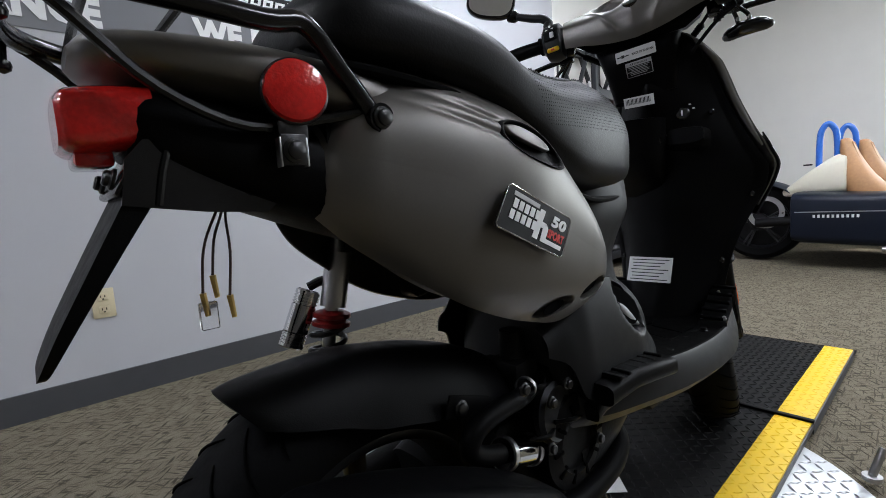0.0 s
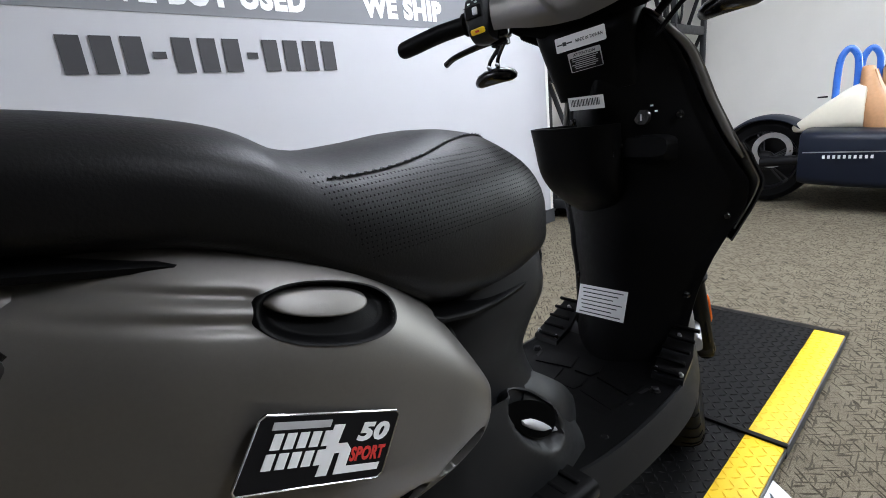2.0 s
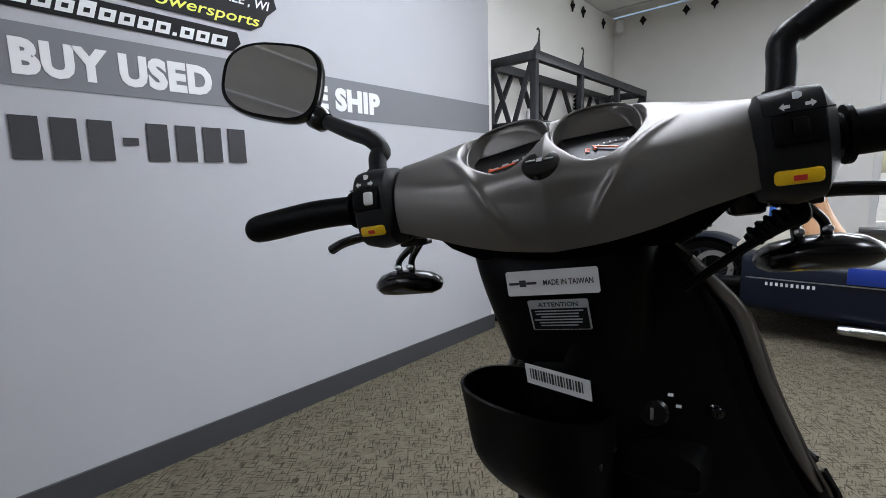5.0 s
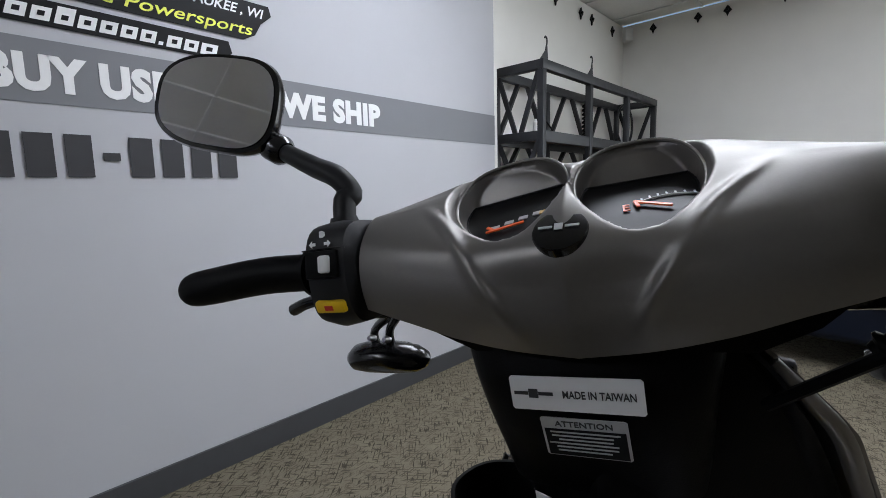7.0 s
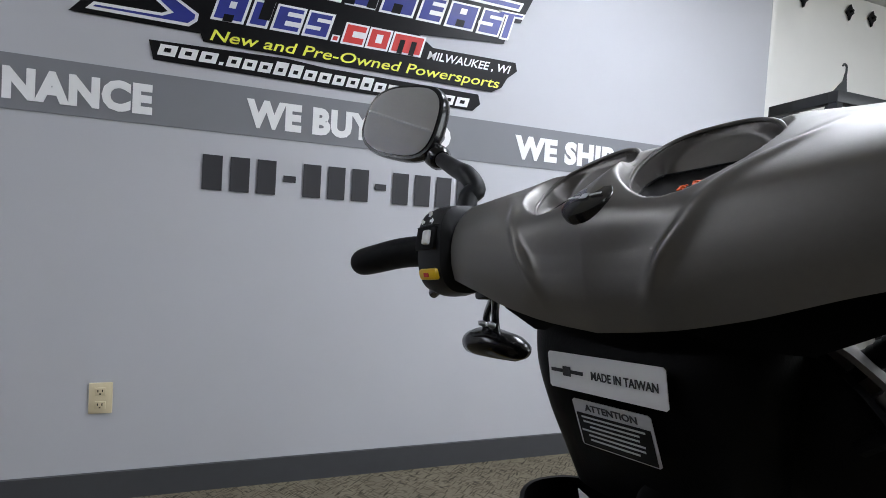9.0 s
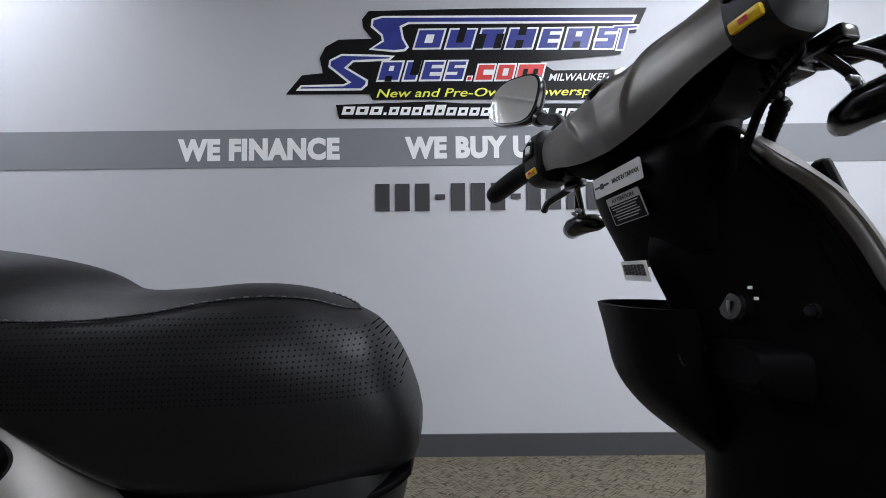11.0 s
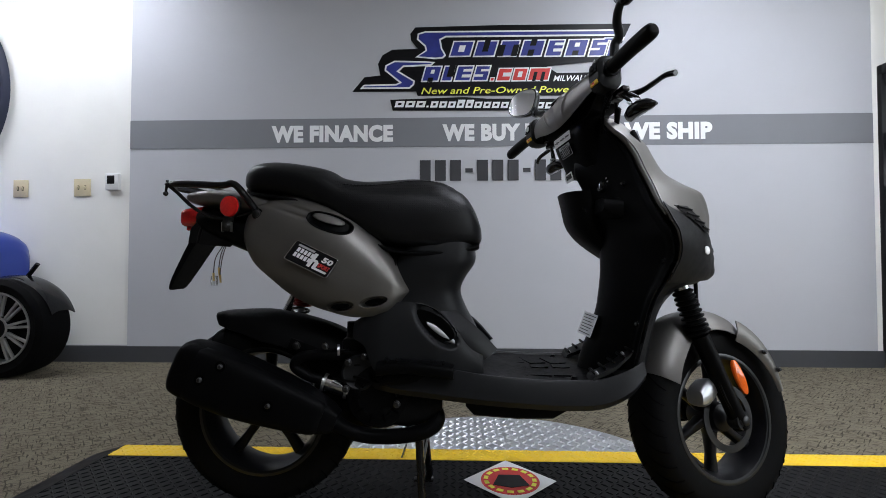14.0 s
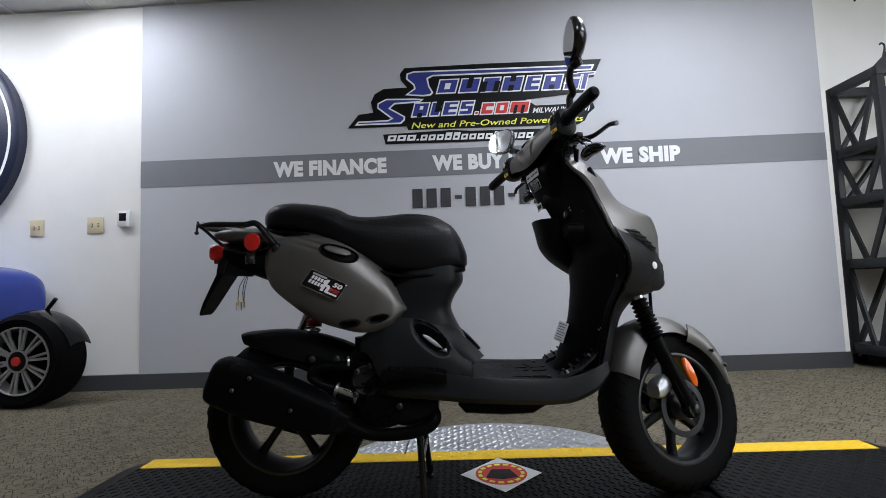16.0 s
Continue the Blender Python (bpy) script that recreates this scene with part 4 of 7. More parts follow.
# round side reflectors on small steel tabs
for s in (-1, 1):
    at = Vector((-0.696, s * 0.102, 0.909))
    ax = Vector((-0.25, s * 1.0, 0.05))
    rf = part("reflector", lathe([(0.026, -0.014), (0.0285, -0.010), (0.0285, -0.002), (0.0270, 0.003), (0.020, 0.0055), (0.001, 0.0065)], at, ax, 36), M_REDLENS, sc, "round red reflector")
    part("rim", lathe([(0.0285, -0.011), (0.0300, -0.010), (0.0300, -0.003), (0.0285, -0.002)], at, ax, 36, True), M_BOLT, rf)
    part("bracket", box((-0.700, s * 0.0965, 0.874), (0.028, 0.003, 0.016), 0.001), M_BOLT, rf)
    part("tab", box((-0.703, s * 0.1015, 0.856), (0.024, 0.0025, 0.028), 0.001), M_BOLT, rf, "folded steel tab")
    for dx in (-0.7155, -0.6905):
        part("tab_side", box((dx, s * 0.0975, 0.854), (0.002, 0.010, 0.026), 0.0005), M_STEEL, rf)
    part("arm", box((-0.700, s * 0.086, 0.856), (0.020, 0.030, 0.018), 0.002), M_BLACK, rf)
    bolt((-0.703, s * 0.1028, 0.855), (0, s, 0), 0.0085, parent=rf)

# luggage rack
rk = part("rear_rack", tube([(-0.614, -0.106, 0.887), (-0.648, -0.104, 0.930), (-0.682, -0.104, 0.967), (-0.72, -0.105, 0.964), (-0.80, -0.104, 0.968), (-0.845, -0.096, 0.970), (-0.882, -0.06, 0.972), (-0.892, 0.0, 0.972), (-0.882, 0.06, 0.972), (-0.845, 0.096, 0.970), (-0.80, 0.104, 0.968), (-0.72, 0.105, 0.964), (-0.682, 0.104, 0.967), (-0.648, 0.104, 0.930), (-0.614, 0.106, 0.887)], 0.0095, 5, 12), M_GLOSS, sc, "gloss black tubular luggage rack")
for s in (-1, 1):
    part("stay", tube([(-0.872, s * 0.086, 0.968), (-0.876, s * 0.088, 0.972), (-0.850, s * 0.083, 0.950), (-0.80, s * 0.081, 0.905), (-0.735, s * 0.084, 0.878), (-0.67, s * 0.090, 0.886), (-0.625, s * 0.103, 0.895)], 0.005, 4, 8), M_GLOSS, rk)
    part("hook", join(rod((-0.885, s * 0.07, 0.985), (-0.888, s * 0.072, 0.950), 0.0035), lathe([(0.001, -0.007), (0.006, -0.004), (0.007, 0), (0.006, 0.004), (0.001, 0.007)], (-0.888, s * 0.072, 0.948), (0, 0, 1), 12)), M_GLOSS, rk)
    bolt((-0.614, s * 0.117, 0.887), (0, s, 0), 0.0085, parent=rk)
    part("lug", rod((-0.614, s * 0.085, 0.887), (-0.614, s * 0.117, 0.887), 0.0150), M_GLOSS, rk)
for x in (-0.78, -0.84):
    part("cross_bar", tube([(x, -0.10, 0.968), (x, 0.0, 0.970), (x, 0.10, 0.968)], 0.004, 3, 8), M_GLOSS, rk)

# number plate hanger
def plate_ring(z, x, w, th):
    return [Vector((x + th, -w, z)), Vector((x - th, -w, z)), Vector((x - th, w, z)), Vector((x + th, w, z))]


ph_ = part("plate_hanger", loft([plate_ring(z, x, w, th) for z, x, w, th in crv([(0.852, -0.800, 0.050, 0.014), (0.83, -0.812, 0.054, 0.012), (0.78, -0.842, 0.052, 0.009), (0.72, -0.877, 0.046, 0.006), (0.69, -0.893, 0.038, 0.004), (0.682, -0.897, 0.028, 0.003)], 3)]), M_BLACK, sc, "black plastic number plate hanger")
part("bracket", slab([(-0.832, 0.815), (-0.826, 0.852), (-0.812, 0.868), (-0.785, 0.870), (-0.715, 0.846), (-0.700, 0.834), (-0.702, 0.812), (-0.716, 0.802), (-0.770, 0.806)], Matrix.Translation((0, -0.054, 0)) @ Matrix.Rotation(radians(90), 4, "X"), 0.003), M_GLOSS, ph_, "folded gloss black steel bracket")
part("bracket_fold", tube([(-0.806, -0.0565, 0.814), (-0.800, -0.0570, 0.842), (-0.792, -0.0565, 0.868)], 0.0035, 3, 8), M_GLOSS, ph_)
part("bracket_hole", rod((-0.728, -0.0576, 0.826), (-0.728, -0.0568, 0.826), 0.008), M_INK, ph_)
part("bracket_face", box((-0.822, 0.0, 0.842), (0.008, 0.104, 0.044), 0.003, Matrix.Rotation(radians(30), 4, "Y")), M_GLOSS, ph_)
for y in (-0.03, 0.03):
    bolt((-0.832, y, 0.838), (-1, 0, 0.3), 0.007, parent=ph_)
wires = thing("loose_wiring", (-0.76, -0.02, 0.83), "loose brown wires with brass terminals hanging below tail", "wiring")
for k, (dx, dy, L) in enumerate(((0, 0, 0.10), (0.012, 0.006, 0.085), (0.022, -0.006, 0.105))):
    e = (-0.775 + dx, -0.03 + dy, 0.83 - L)
    part("wire", tube([(-0.74, -0.02, 0.825), (-0.756 + dx / 2, -0.024, 0.80), (-0.770 + dx, -0.03 + dy, 0.83 - L * 0.6), e], 0.0013, 4, 6), M_WIRE, wires)
    part("terminal", rod(e, (e[0] + 0.002, e[1], e[2] - 0.022), 0.0032, 0.0025, 8), M_BRASS, wires)
part("connector", box((-0.772, -0.030, 0.708), (0.016, 0.008, 0.026), 0.001), M_CLEAR, wires, "clear plastic connector")

# dark cowl under the nose of the seat, and the lower side covers
FC = [(0.835, -0.05, -0.24, 0.105), (0.80, -0.042, -0.26, 0.112), (0.76, -0.042, -0.28, 0.116), (0.72, -0.068, -0.30, 0.110), (0.68, -0.082, -0.31, 0.104), (0.63, -0.064, -0.33, 0.108), (0.585, -0.040, -0.34, 0.118), (0.545, -0.028, -0.345, 0.128), (0.50, -0.025, -0.345, 0.130)]
def cowl_ring(z, xf, xr, hw):
    out = []
    for k in range(44):
        t = 2 * math.pi * k / 44
        out.append(Vector(((xf + xr) / 2 + (xf - xr) / 2 * sp(math.cos(t), 3.2), hw * sp(math.sin(t), 2.8), z)))
    return out
part("front_cowl_under_seat", loft([cowl_ring(*r) for r in crv(FC, 5)]), M_SATIN, sc, "satin black cowl below the seat nose")
for s in (-1, 1):
    def low(u, v):
        x = -0.36 + 0.335 * u
        zt = lut(x, [(-0.36, 0.605), (-0.30, 0.640), (-0.22, 0.660), (-0.15, 0.64), (-0.09, 0.585), (-0.05, 0.545), (-0.025, 0.525)])
        zb = lut(x, [(-0.36, 0.565), (-0.33, 0.55), (-0.30, 0.49), (-0.24, 0.47), (-0.025, 0.462)])
        z = zb + (zt - zb) * v
        y = lut(x, [(-0.36, 0.120), (-0.28, 0.150), (-0.15, 0.152), (-0.025, 0.128)]) - 0.022 * v ** 3
        d = ((x + 0.145 - 0.1 * (z - 0.60)) / 0.048) ** 2 + ((z - 0.60 + 0.75 * (x + 0.145)) / 0.034) ** 2
        if d < 1.5:
            y -= 0.03 * min(1, (1.5 - d) / 0.5)
        return (x, s * y, z)
    lowc = part("lower_side_cover", shell(grid(low, 60, 30), 0.003), M_SATIN, sc, "satin black lower side cover with oval opening", sharp=60)
    def fin(u, v):
        x0 = lut(v, [(0, -0.030), (0.4, -0.070), (1, -0.145)])
        z0 = lut(v, [(0, 0.505), (0.4, 0.555), (1, 0.622)])
        return (x0 + 0.055 * (u - 0.2) * (1 - 0.3 * v), s * (0.112 + 0.012 * math.sin(math.pi * v) - 0.03 * u * u), z0 + 0.035 * (u - 0.2))
    part("fin", shell(grid(fin, 8, 16), 0.006), M_SATIN, lowc)
    # flat black almond plate paints the shade inside the oval opening
    eye = [(0.058 * math.cos(t), 0.023 * math.sin(t) * (1 + 0.25 * math.cos(t))) for t in np.linspace(0, 2 * math.pi, 28, endpoint=False)]
    part("opening", slab(eye, facing((-0.148, s * 0.1245, 0.602), (0, s, 0.12)) @ Matrix.Rotation(radians(38 * s), 4, "Z"), 0.001), M_VOID, lowc, "black plate for the shade in the oval opening")
    part("silver_tank", loft([ring((x, s * 0.118, z), Yv, Zv, 0.012, h, 2, 16) for x, z, h in ((-0.168, 0.606, 0.004), (-0.15, 0.593, 0.012), (-0.125, 0.574, 0.015), (-0.098, 0.556, 0.005))]), M_DSTICK, lowc, "silvery inner tank seen through opening")

# floorboard
DK = [(-0.31, 0.500, 0.430, 0.115), (-0.24, 0.504, 0.422, 0.140), (-0.14, 0.500, 0.416, 0.160), (-0.03, 0.486, 0.408, 0.176), (0.08, 0.478, 0.402, 0.182), (0.18, 0.475, 0.398, 0.182), (0.26, 0.478, 0.402, 0.176), (0.33, 0.496, 0.426, 0.158), (0.375, 0.514, 0.462, 0.135)]
def deck_ring(x, zt, zb, hw):
    return [Vector((x, y, z)) for y, z in ((-hw * 0.82, zb), (-hw * 0.98, zb + 0.006), (-hw * 1.05, zb + 0.022), (-hw * 1.03, zb + 0.034), (-hw * 0.96, zt - 0.005), (-hw * 0.945, zt), (-hw * 0.915, zt), (-hw * 0.895, zt - 0.007), (0, zt - 0.008), (hw * 0.895, zt - 0.007), (hw * 0.915, zt), (hw * 0.945, zt), (hw * 0.96, zt - 0.005), (hw * 1.03, zb + 0.034), (hw * 1.05, zb + 0.022), (hw * 0.98, zb + 0.006), (hw * 0.82, zb))]
fb = part("floorboard", loft([deck_ring(*r) for r in crv(DK, 5)]), M_CHAR, sc, "charcoal moulded plastic floorboard")
part("belly_pan", loft([ring((x, 0, z), Yv, Zv, 0.13, h, 5, 24) for x, z, h in ((-0.07, 0.405, 0.012), (-0.05, 0.390, 0.022), (0.06, 0.385, 0.026), (0.15, 0.385, 0.024), (0.20, 0.405, 0.012))]), M_BLACK, sc)
def mat_top(u, v):
    x = -0.20 + 0.50 * u
    hw, zt = lut(x, [(r[0], r[3]) for r in DK]), lut(x, [(r[0], r[1]) for r in DK])
    return (x, (2 * v - 1) * hw * 0.885, zt - 0.0058)


part("tread_mat", shell(grid(mat_top, 30, 6), 0.0008), M_BLACK, fb, "black rubber tread mat")
for x in (-0.005, 0.055, 0.115, 0.175):
    for s in (-1, 1):
        part("tread_plate", slab([(x, s * 0.030), (x + 0.046, s * 0.040), (x + 0.034, s * 0.112), (x - 0.020, s * 0.106)][::s], Matrix.Translation((0, 0, 0.4665 + 0.02 * max(0, 0.03 - x))), 0.006), M_BLACK, fb, sharp=20)
        part("drain_slot", box((x + 0.012, s * 0.120, 0.4692), (0.026, 0.006, 0.002), 0, Matrix.Rotation(0.2 * s, 4, "Z")), M_INK, fb)
    part("tread_plate", slab([(x - 0.004, -0.018), (x + 0.018, -0.024), (x + 0.042, -0.018), (x + 0.042, 0.018), (x + 0.018, 0.024), (x - 0.004, 0.018)], Matrix.Translation((0, 0, 0.4665 + 0.02 * max(0, 0.03 - x))), 0.006), M_BLACK, fb, sharp=20)
for s in (-1, 1):
    for x in (0.02, 0.20):
        bolt((x, s * 0.135, 0.4695), (0, 0, 1), 0.007, parent=fb, material=M_INK)
    toe = part("toe_pad", loft([[Vector((x, s * y0, z)), Vector((x, s * y1, z + 0.004)), Vector((x + 0.004, s * y1, z + 0.016)), Vector((x + 0.004, s * y0, z + 0.012))] for x, z, y0, y1 in ((0.235, 0.468, 0.110, 0.170), (0.29, 0.492, 0.105, 0.165), (0.335, 0.525, 0.105, 0.150))]), M_CHAR, fb, sharp=20)
    for x, y, z in ((0.248, 0.116, 0.486), (0.248, 0.162, 0.489), (0.322, 0.128, 0.530)):
        bolt((x, s * y, z), (-0.4, 0, 1), 0.0035, "rivet", M_STEEL, toe)
    for k in range(5):
        f = k / 4
        part("grip_rib", box((0.245 + 0.09 * f, s * 0.135, 0.489 + 0.055 * f), (0.006, 0.052, 0.008), 0.0015, Matrix.Rotation(-0.55, 4, "Y")), M_BLACK, toe)
    heel = part("heel_pad", loft([ring((x, s * y, z), Yv, Zv, 0.030, 0.016, 4, 20) for x, y, z in ((-0.29, 0.150, 0.497), (-0.22, 0.158, 0.505), (-0.15, 0.166, 0.500), (-0.10, 0.166, 0.492))]), M_BLACK, fb)
    for k in range(6):
        part("grip_rib", box((-0.265 + 0.028 * k, s * 0.158, 0.5195 - 0.0015 * k), (0.008, 0.044, 0.008), 0.002), M_BLACK, heel)

# leg shield: half width, middle and edge depth by height
HW = [(0.47, 0.125), (0.52, 0.126), (0.60, 0.136), (0.68, 0.158), (0.74, 0.181), (0.79, 0.200), (0.825, 0.205), (0.87, 0.184), (0.92, 0.160), (0.98, 0.136), (1.04, 0.118), (1.09, 0.104), (1.12, 0.090), (1.14, 0.070), (1.155, 0.04)]
XC = [(0.47, 0.245), (0.52, 0.259), (0.57, 0.279), (0.65, 0.304), (0.75, 0.314), (0.83, 0.312), (0.90, 0.290), (0.96, 0.264), (1.02, 0.240), (1.05, 0.246), (1.08, 0.260), (1.12, 0.280), (1.155, 0.288)]
XE = [(0.47, 0.352), (0.54, 0.370), (0.60, 0.382), (0.67, 0.396), (0.72, 0.417), (0.78, 0.432), (0.83, 0.422), (0.90, 0.398), (0.95, 0.386), (0.99, 0.373), (1.04, 0.357), (1.08, 0.331), (1.11, 0.306), (1.155, 0.290)]
XF = [(0.47, 0.415), (0.55, 0.428), (0.63, 0.450), (0.69, 0.505), (0.705, 0.560), (0.735, 0.590), (0.78, 0.585), (0.83, 0.572), (0.90, 0.566), (0.945, 0.552), (0.97, 0.500), (1.00, 0.450), (1.04, 0.424), (1.09, 0.402), (1.13, 0.376), (1.155, 0.350)]


def shield(u, v):
    z = 0.47 + 0.685 * v
    e = 2 * u - 1
    hw, xc, xe = lut(z, HW), lut(z, XC), lut(z, XE)
    col = math.exp(-((z - 1.01) / 0.07) ** 2)
    k = abs(e) ** (1.7 - 0.5 * col)
    x = xc + (xe - xc) * k
    if abs(e) > 0.90:
        x -= 0.010 * ((abs(e) - 0.90) / 0.10) ** 0.5
    y = e * hw
    return (x, y, z)


ls = part("leg_shield", shell(grid(shield, 56, 90), 0.004), M_BLACK, sc, "black moulded inner leg shield", sharp=60)
slot_pts = []
for y, z in ((-0.011, 0.60), (-0.011, 0.64), (-0.011, 0.69), (-0.011, 0.74), (0.011, 0.74), (0.011, 0.69), (0.011, 0.64), (0.011, 0.60), (-0.011, 0.60)):
    slot_pts.append((lut(z, XC) + 0.0005, y, z))
part("slot_rim", tube(slot_pts, 0.0018, 1, 6), M_SATIN, ls)
for y, z in ((-0.173, 0.763), (0.173, 0.763), (-0.122, 0.605), (0.122, 0.605), (-0.110, 0.962), (0.110, 0.962), (-0.022, 0.915)):
    e = y / lut(z, HW)
    x = lut(z, XC) + (lut(z, XE) - lut(z, XC)) * abs(e) ** 1.7
    bolt((x - 0.004, y, z), (-1, y * 2, 0), 0.006, parent=ls, material=M_GLOSS)


def nose(u, v, grow=0.004, z0=0.47, z1=1.155):
    z = z0 + (z1 - z0) * v
    grow += 0.018 * min(1, max(0, (z - 0.78) / 0.10)) * min(1, max(0, (1.13 - z) / 0.06))
    e = 2 * u - 1
    hw, xe, xf = lut(z, HW) + grow, lut(z, XE), lut(z, XF) + grow
    a = math.pi * u
    y = -hw * sp(math.cos(a), 2.3)
    up = min(1, max(0, (z - 0.93) / 0.12))
    x = xe + (xf - xe) * (1 - (abs(y) / hw) ** (1.75 + 0.2 * up))
    # crease down each flank and a raised keel
    x += 0.006 * math.exp(-((abs(y) - 0.045) / 0.012) ** 2) * (1 - up)
    return (x, y, z)


fcw = part("front_cowl", shell(grid(lambda u, v: nose(u, v, 0.006, 0.735, 1.155), 60, 60), 0.003), M_GREY, sc, "matte grey front cowl", sharp=60)
for s in (-1, 1):
    lip = [(lut(z, XE) - 0.003, s * (lut(z, HW) + 0.014 * min(1, max(0, (1.13 - z) / 0.06))), z) for z in (0.875, 0.91, 0.95, 0.99, 1.03, 1.07, 1.10, 1.125)]
    part("edge_lip", tube(lip, [0.003, 0.006, 0.007, 0.007, 0.007, 0.007, 0.006, 0.004], 4, 10), M_GREY, fcw)
part("lower_front_cover", shell(grid(lambda u, v: nose(u, v, 0.0, 0.47, 0.737), 48, 34), 0.003), M_SATIN, sc, "satin black lower front cover", sharp=60)
for s in (0, 1):
    def flank(u, v):
        z = 0.712 + (0.905 - 0.712) * v
        lim = lut(z, [(0.712, 0.490), (0.76, 0.475), (0.79, 0.445), (0.82, 0.385), (0.85, 0.29), (0.88, 0.16), (0.905, 0.02)])
        uu = lim * u
        p = nose(uu if s == 0 else 1 - uu, (z - 0.47) / 0.685, 0.014)
        return p
    fl = part("flank_panel", shell(grid(flank, 20, 30), 0.003), M_SATIN, sc, "satin black flank panel with air slats", sharp=60)
    def vent(u, v):
        z = 0.835 + 0.062 * v
        q0, q1 = lut(z, [(0.835, 0.30), (0.897, 0.13)]), lut(z, [(0.835, 0.345), (0.897, 0.225)])
        q = q0 + (q1 - q0) * u
        return nose(q if s == 0 else 1 - q, (z - 0.47) / 0.685, 0.0185)
    part("vent_recess", shell(grid(vent, 8, 10), 0.001), M_INK, fl, "black air vent")
    for k in range(4):
        z = 0.842 + 0.0155 * k
        q0, q1 = lut(z, [(0.835, 0.30), (0.897, 0.13)]), lut(z, [(0.835, 0.345), (0.897, 0.225)])
        pts = [nose(q if s == 0 else 1 - q, (z + 0.006 * (1 - f) - 0.47) / 0.685, 0.021) for f, q in ((0, q0), (0.5, (q0 + q1) / 2), (1, q1))]
        part("slat", tube(pts, 0.0022, 3, 8), M_SATIN, fl)
    em = nose(0.30 if s == 0 else 0.70, (0.790 - 0.47) / 0.685, 0.019)
    part("emblem", lathe([(0.001, 0), (0.011, 0), (0.010, 0.002), (0.001, 0.003)], em, (0.55, -0.8 if s == 0 else 0.8, 0.1), 20), M_LETTER, fl, "white round emblem")
# scoop holes high on the cowl
for q in (0.27, 0.73):
    p = nose(q, (1.085 - 0.47) / 0.685, 0.0045)
    part("scoop", box(p, (0.012, 0.018, 0.045), 0.005, Matrix.Rotation(radians(-25), 4, "Y")), M_INK, fcw)

# open pocket and glove hook behind the shield
def pocket_ring(z, cx, cy, rx, ry):
    return ring((cx, cy, z), Xv, Yv, rx, ry, 2.4, 36)
pk = part("pocket", shell(loft([pocket_ring(*r) for r in crv([(0.770, 0.345, 0.060, 0.015, 0.050), (0.800, 0.318, 0.062, 0.030, 0.070), (0.828, 0.298, 0.064, 0.042, 0.080), (0.866, 0.282, 0.064, 0.052, 0.088), (0.92, 0.275, 0.064, 0.058, 0.092), (0.957, 0.270, 0.064, 0.062, 0.095)], 4)], False), 0.004), M_BLACK, sc, "black open storage pocket", sharp=60)
part("pocket_floor", span(0.252, 0.315, 0.045, 0.125, 0.852, 0.856), M_BLACK, pk)
part("glovebox_ledge", loft([ring((x, -0.055, z), Yv, Zv, 0.055, h, 4, 20) for x, z, h in ((0.335, 0.90, 0.03), (0.30, 0.905, 0.026), (0.285, 0.91, 0.018))]), M_BLACK, ls)
kx = Vector((0.296, -0.060, 0.962))
ig = part("ignition", lathe([(0.016, -0.01), (0.016, 0.004), (0.013, 0.007), (0.001, 0.007)], kx, (-1, -0.25, 0.15), 24), M_GLOSS, ls)
part("key_slot", box(kx + Vector((-0.0085, -0.002, 0.001)), (0.002, 0.003, 0.012)), M_STEEL, ig)
part("icon_marks", bars([(0.026 * math.cos(a), 0.026 * math.sin(a), 0.005, 0.003) for a in (0.4, 0.9, 1.4, 1.9, 2.4)], 0.0006), M_LETTER, ig, xf=facing(kx + Vector((-0.001, 0, 0)), (-1, -0.25, 0.15)), smooth=False)
part("bag_hook", tube([(0.285, -0.022, 0.90), (0.262, -0.022, 0.897), (0.255, -0.022, 0.91)], 0.003, 4, 8), M_GLOSS, ls)
# foil and paper labels
LP = facing((0.2790, 0.0166, 0.5845), (-0.94, -0.05, 0.36))
lb = part("rating_label", slab([(-0.054, -0.032), (0.054, -0.032), (0.054, 0.032), (-0.054, 0.032)], LP @ Matrix.Translation((0, 0, 0.004)), 0.0008), M_STICK, sc, "white rating plate with fine print")
part("fine_print", bars([(-0.004 * (k % 3), 0.025 - 0.0085 * k, 0.092 - 0.012 * (k % 3), 0.0022) for k in range(7)], 0.0004), M_DIGIT, lb, xf=LP @ Matrix.Translation((0, 0, 0.005)), smooth=False)
LB = facing((0.2290, 0.0115, 1.000), (-0.97, 0.0, -0.25))
lb = part("barcode_label", slab([(-0.036, -0.012), (0.036, -0.012), (0.036, 0.012), (-0.036, 0.012)], LB @ Matrix.Translation((0, 0, 0.003)), 0.0008), M_STICK, sc, "white barcode label")
part("code_bars", bars([(-0.030 + 0.0032 * k, 0.0015, 0.0010 + 0.0006 * (k % 3), 0.013) for k in range(19)], 0.0004), M_DIGIT, lb, xf=LB @ Matrix.Translation((0, 0, 0.004)), smooth=False)

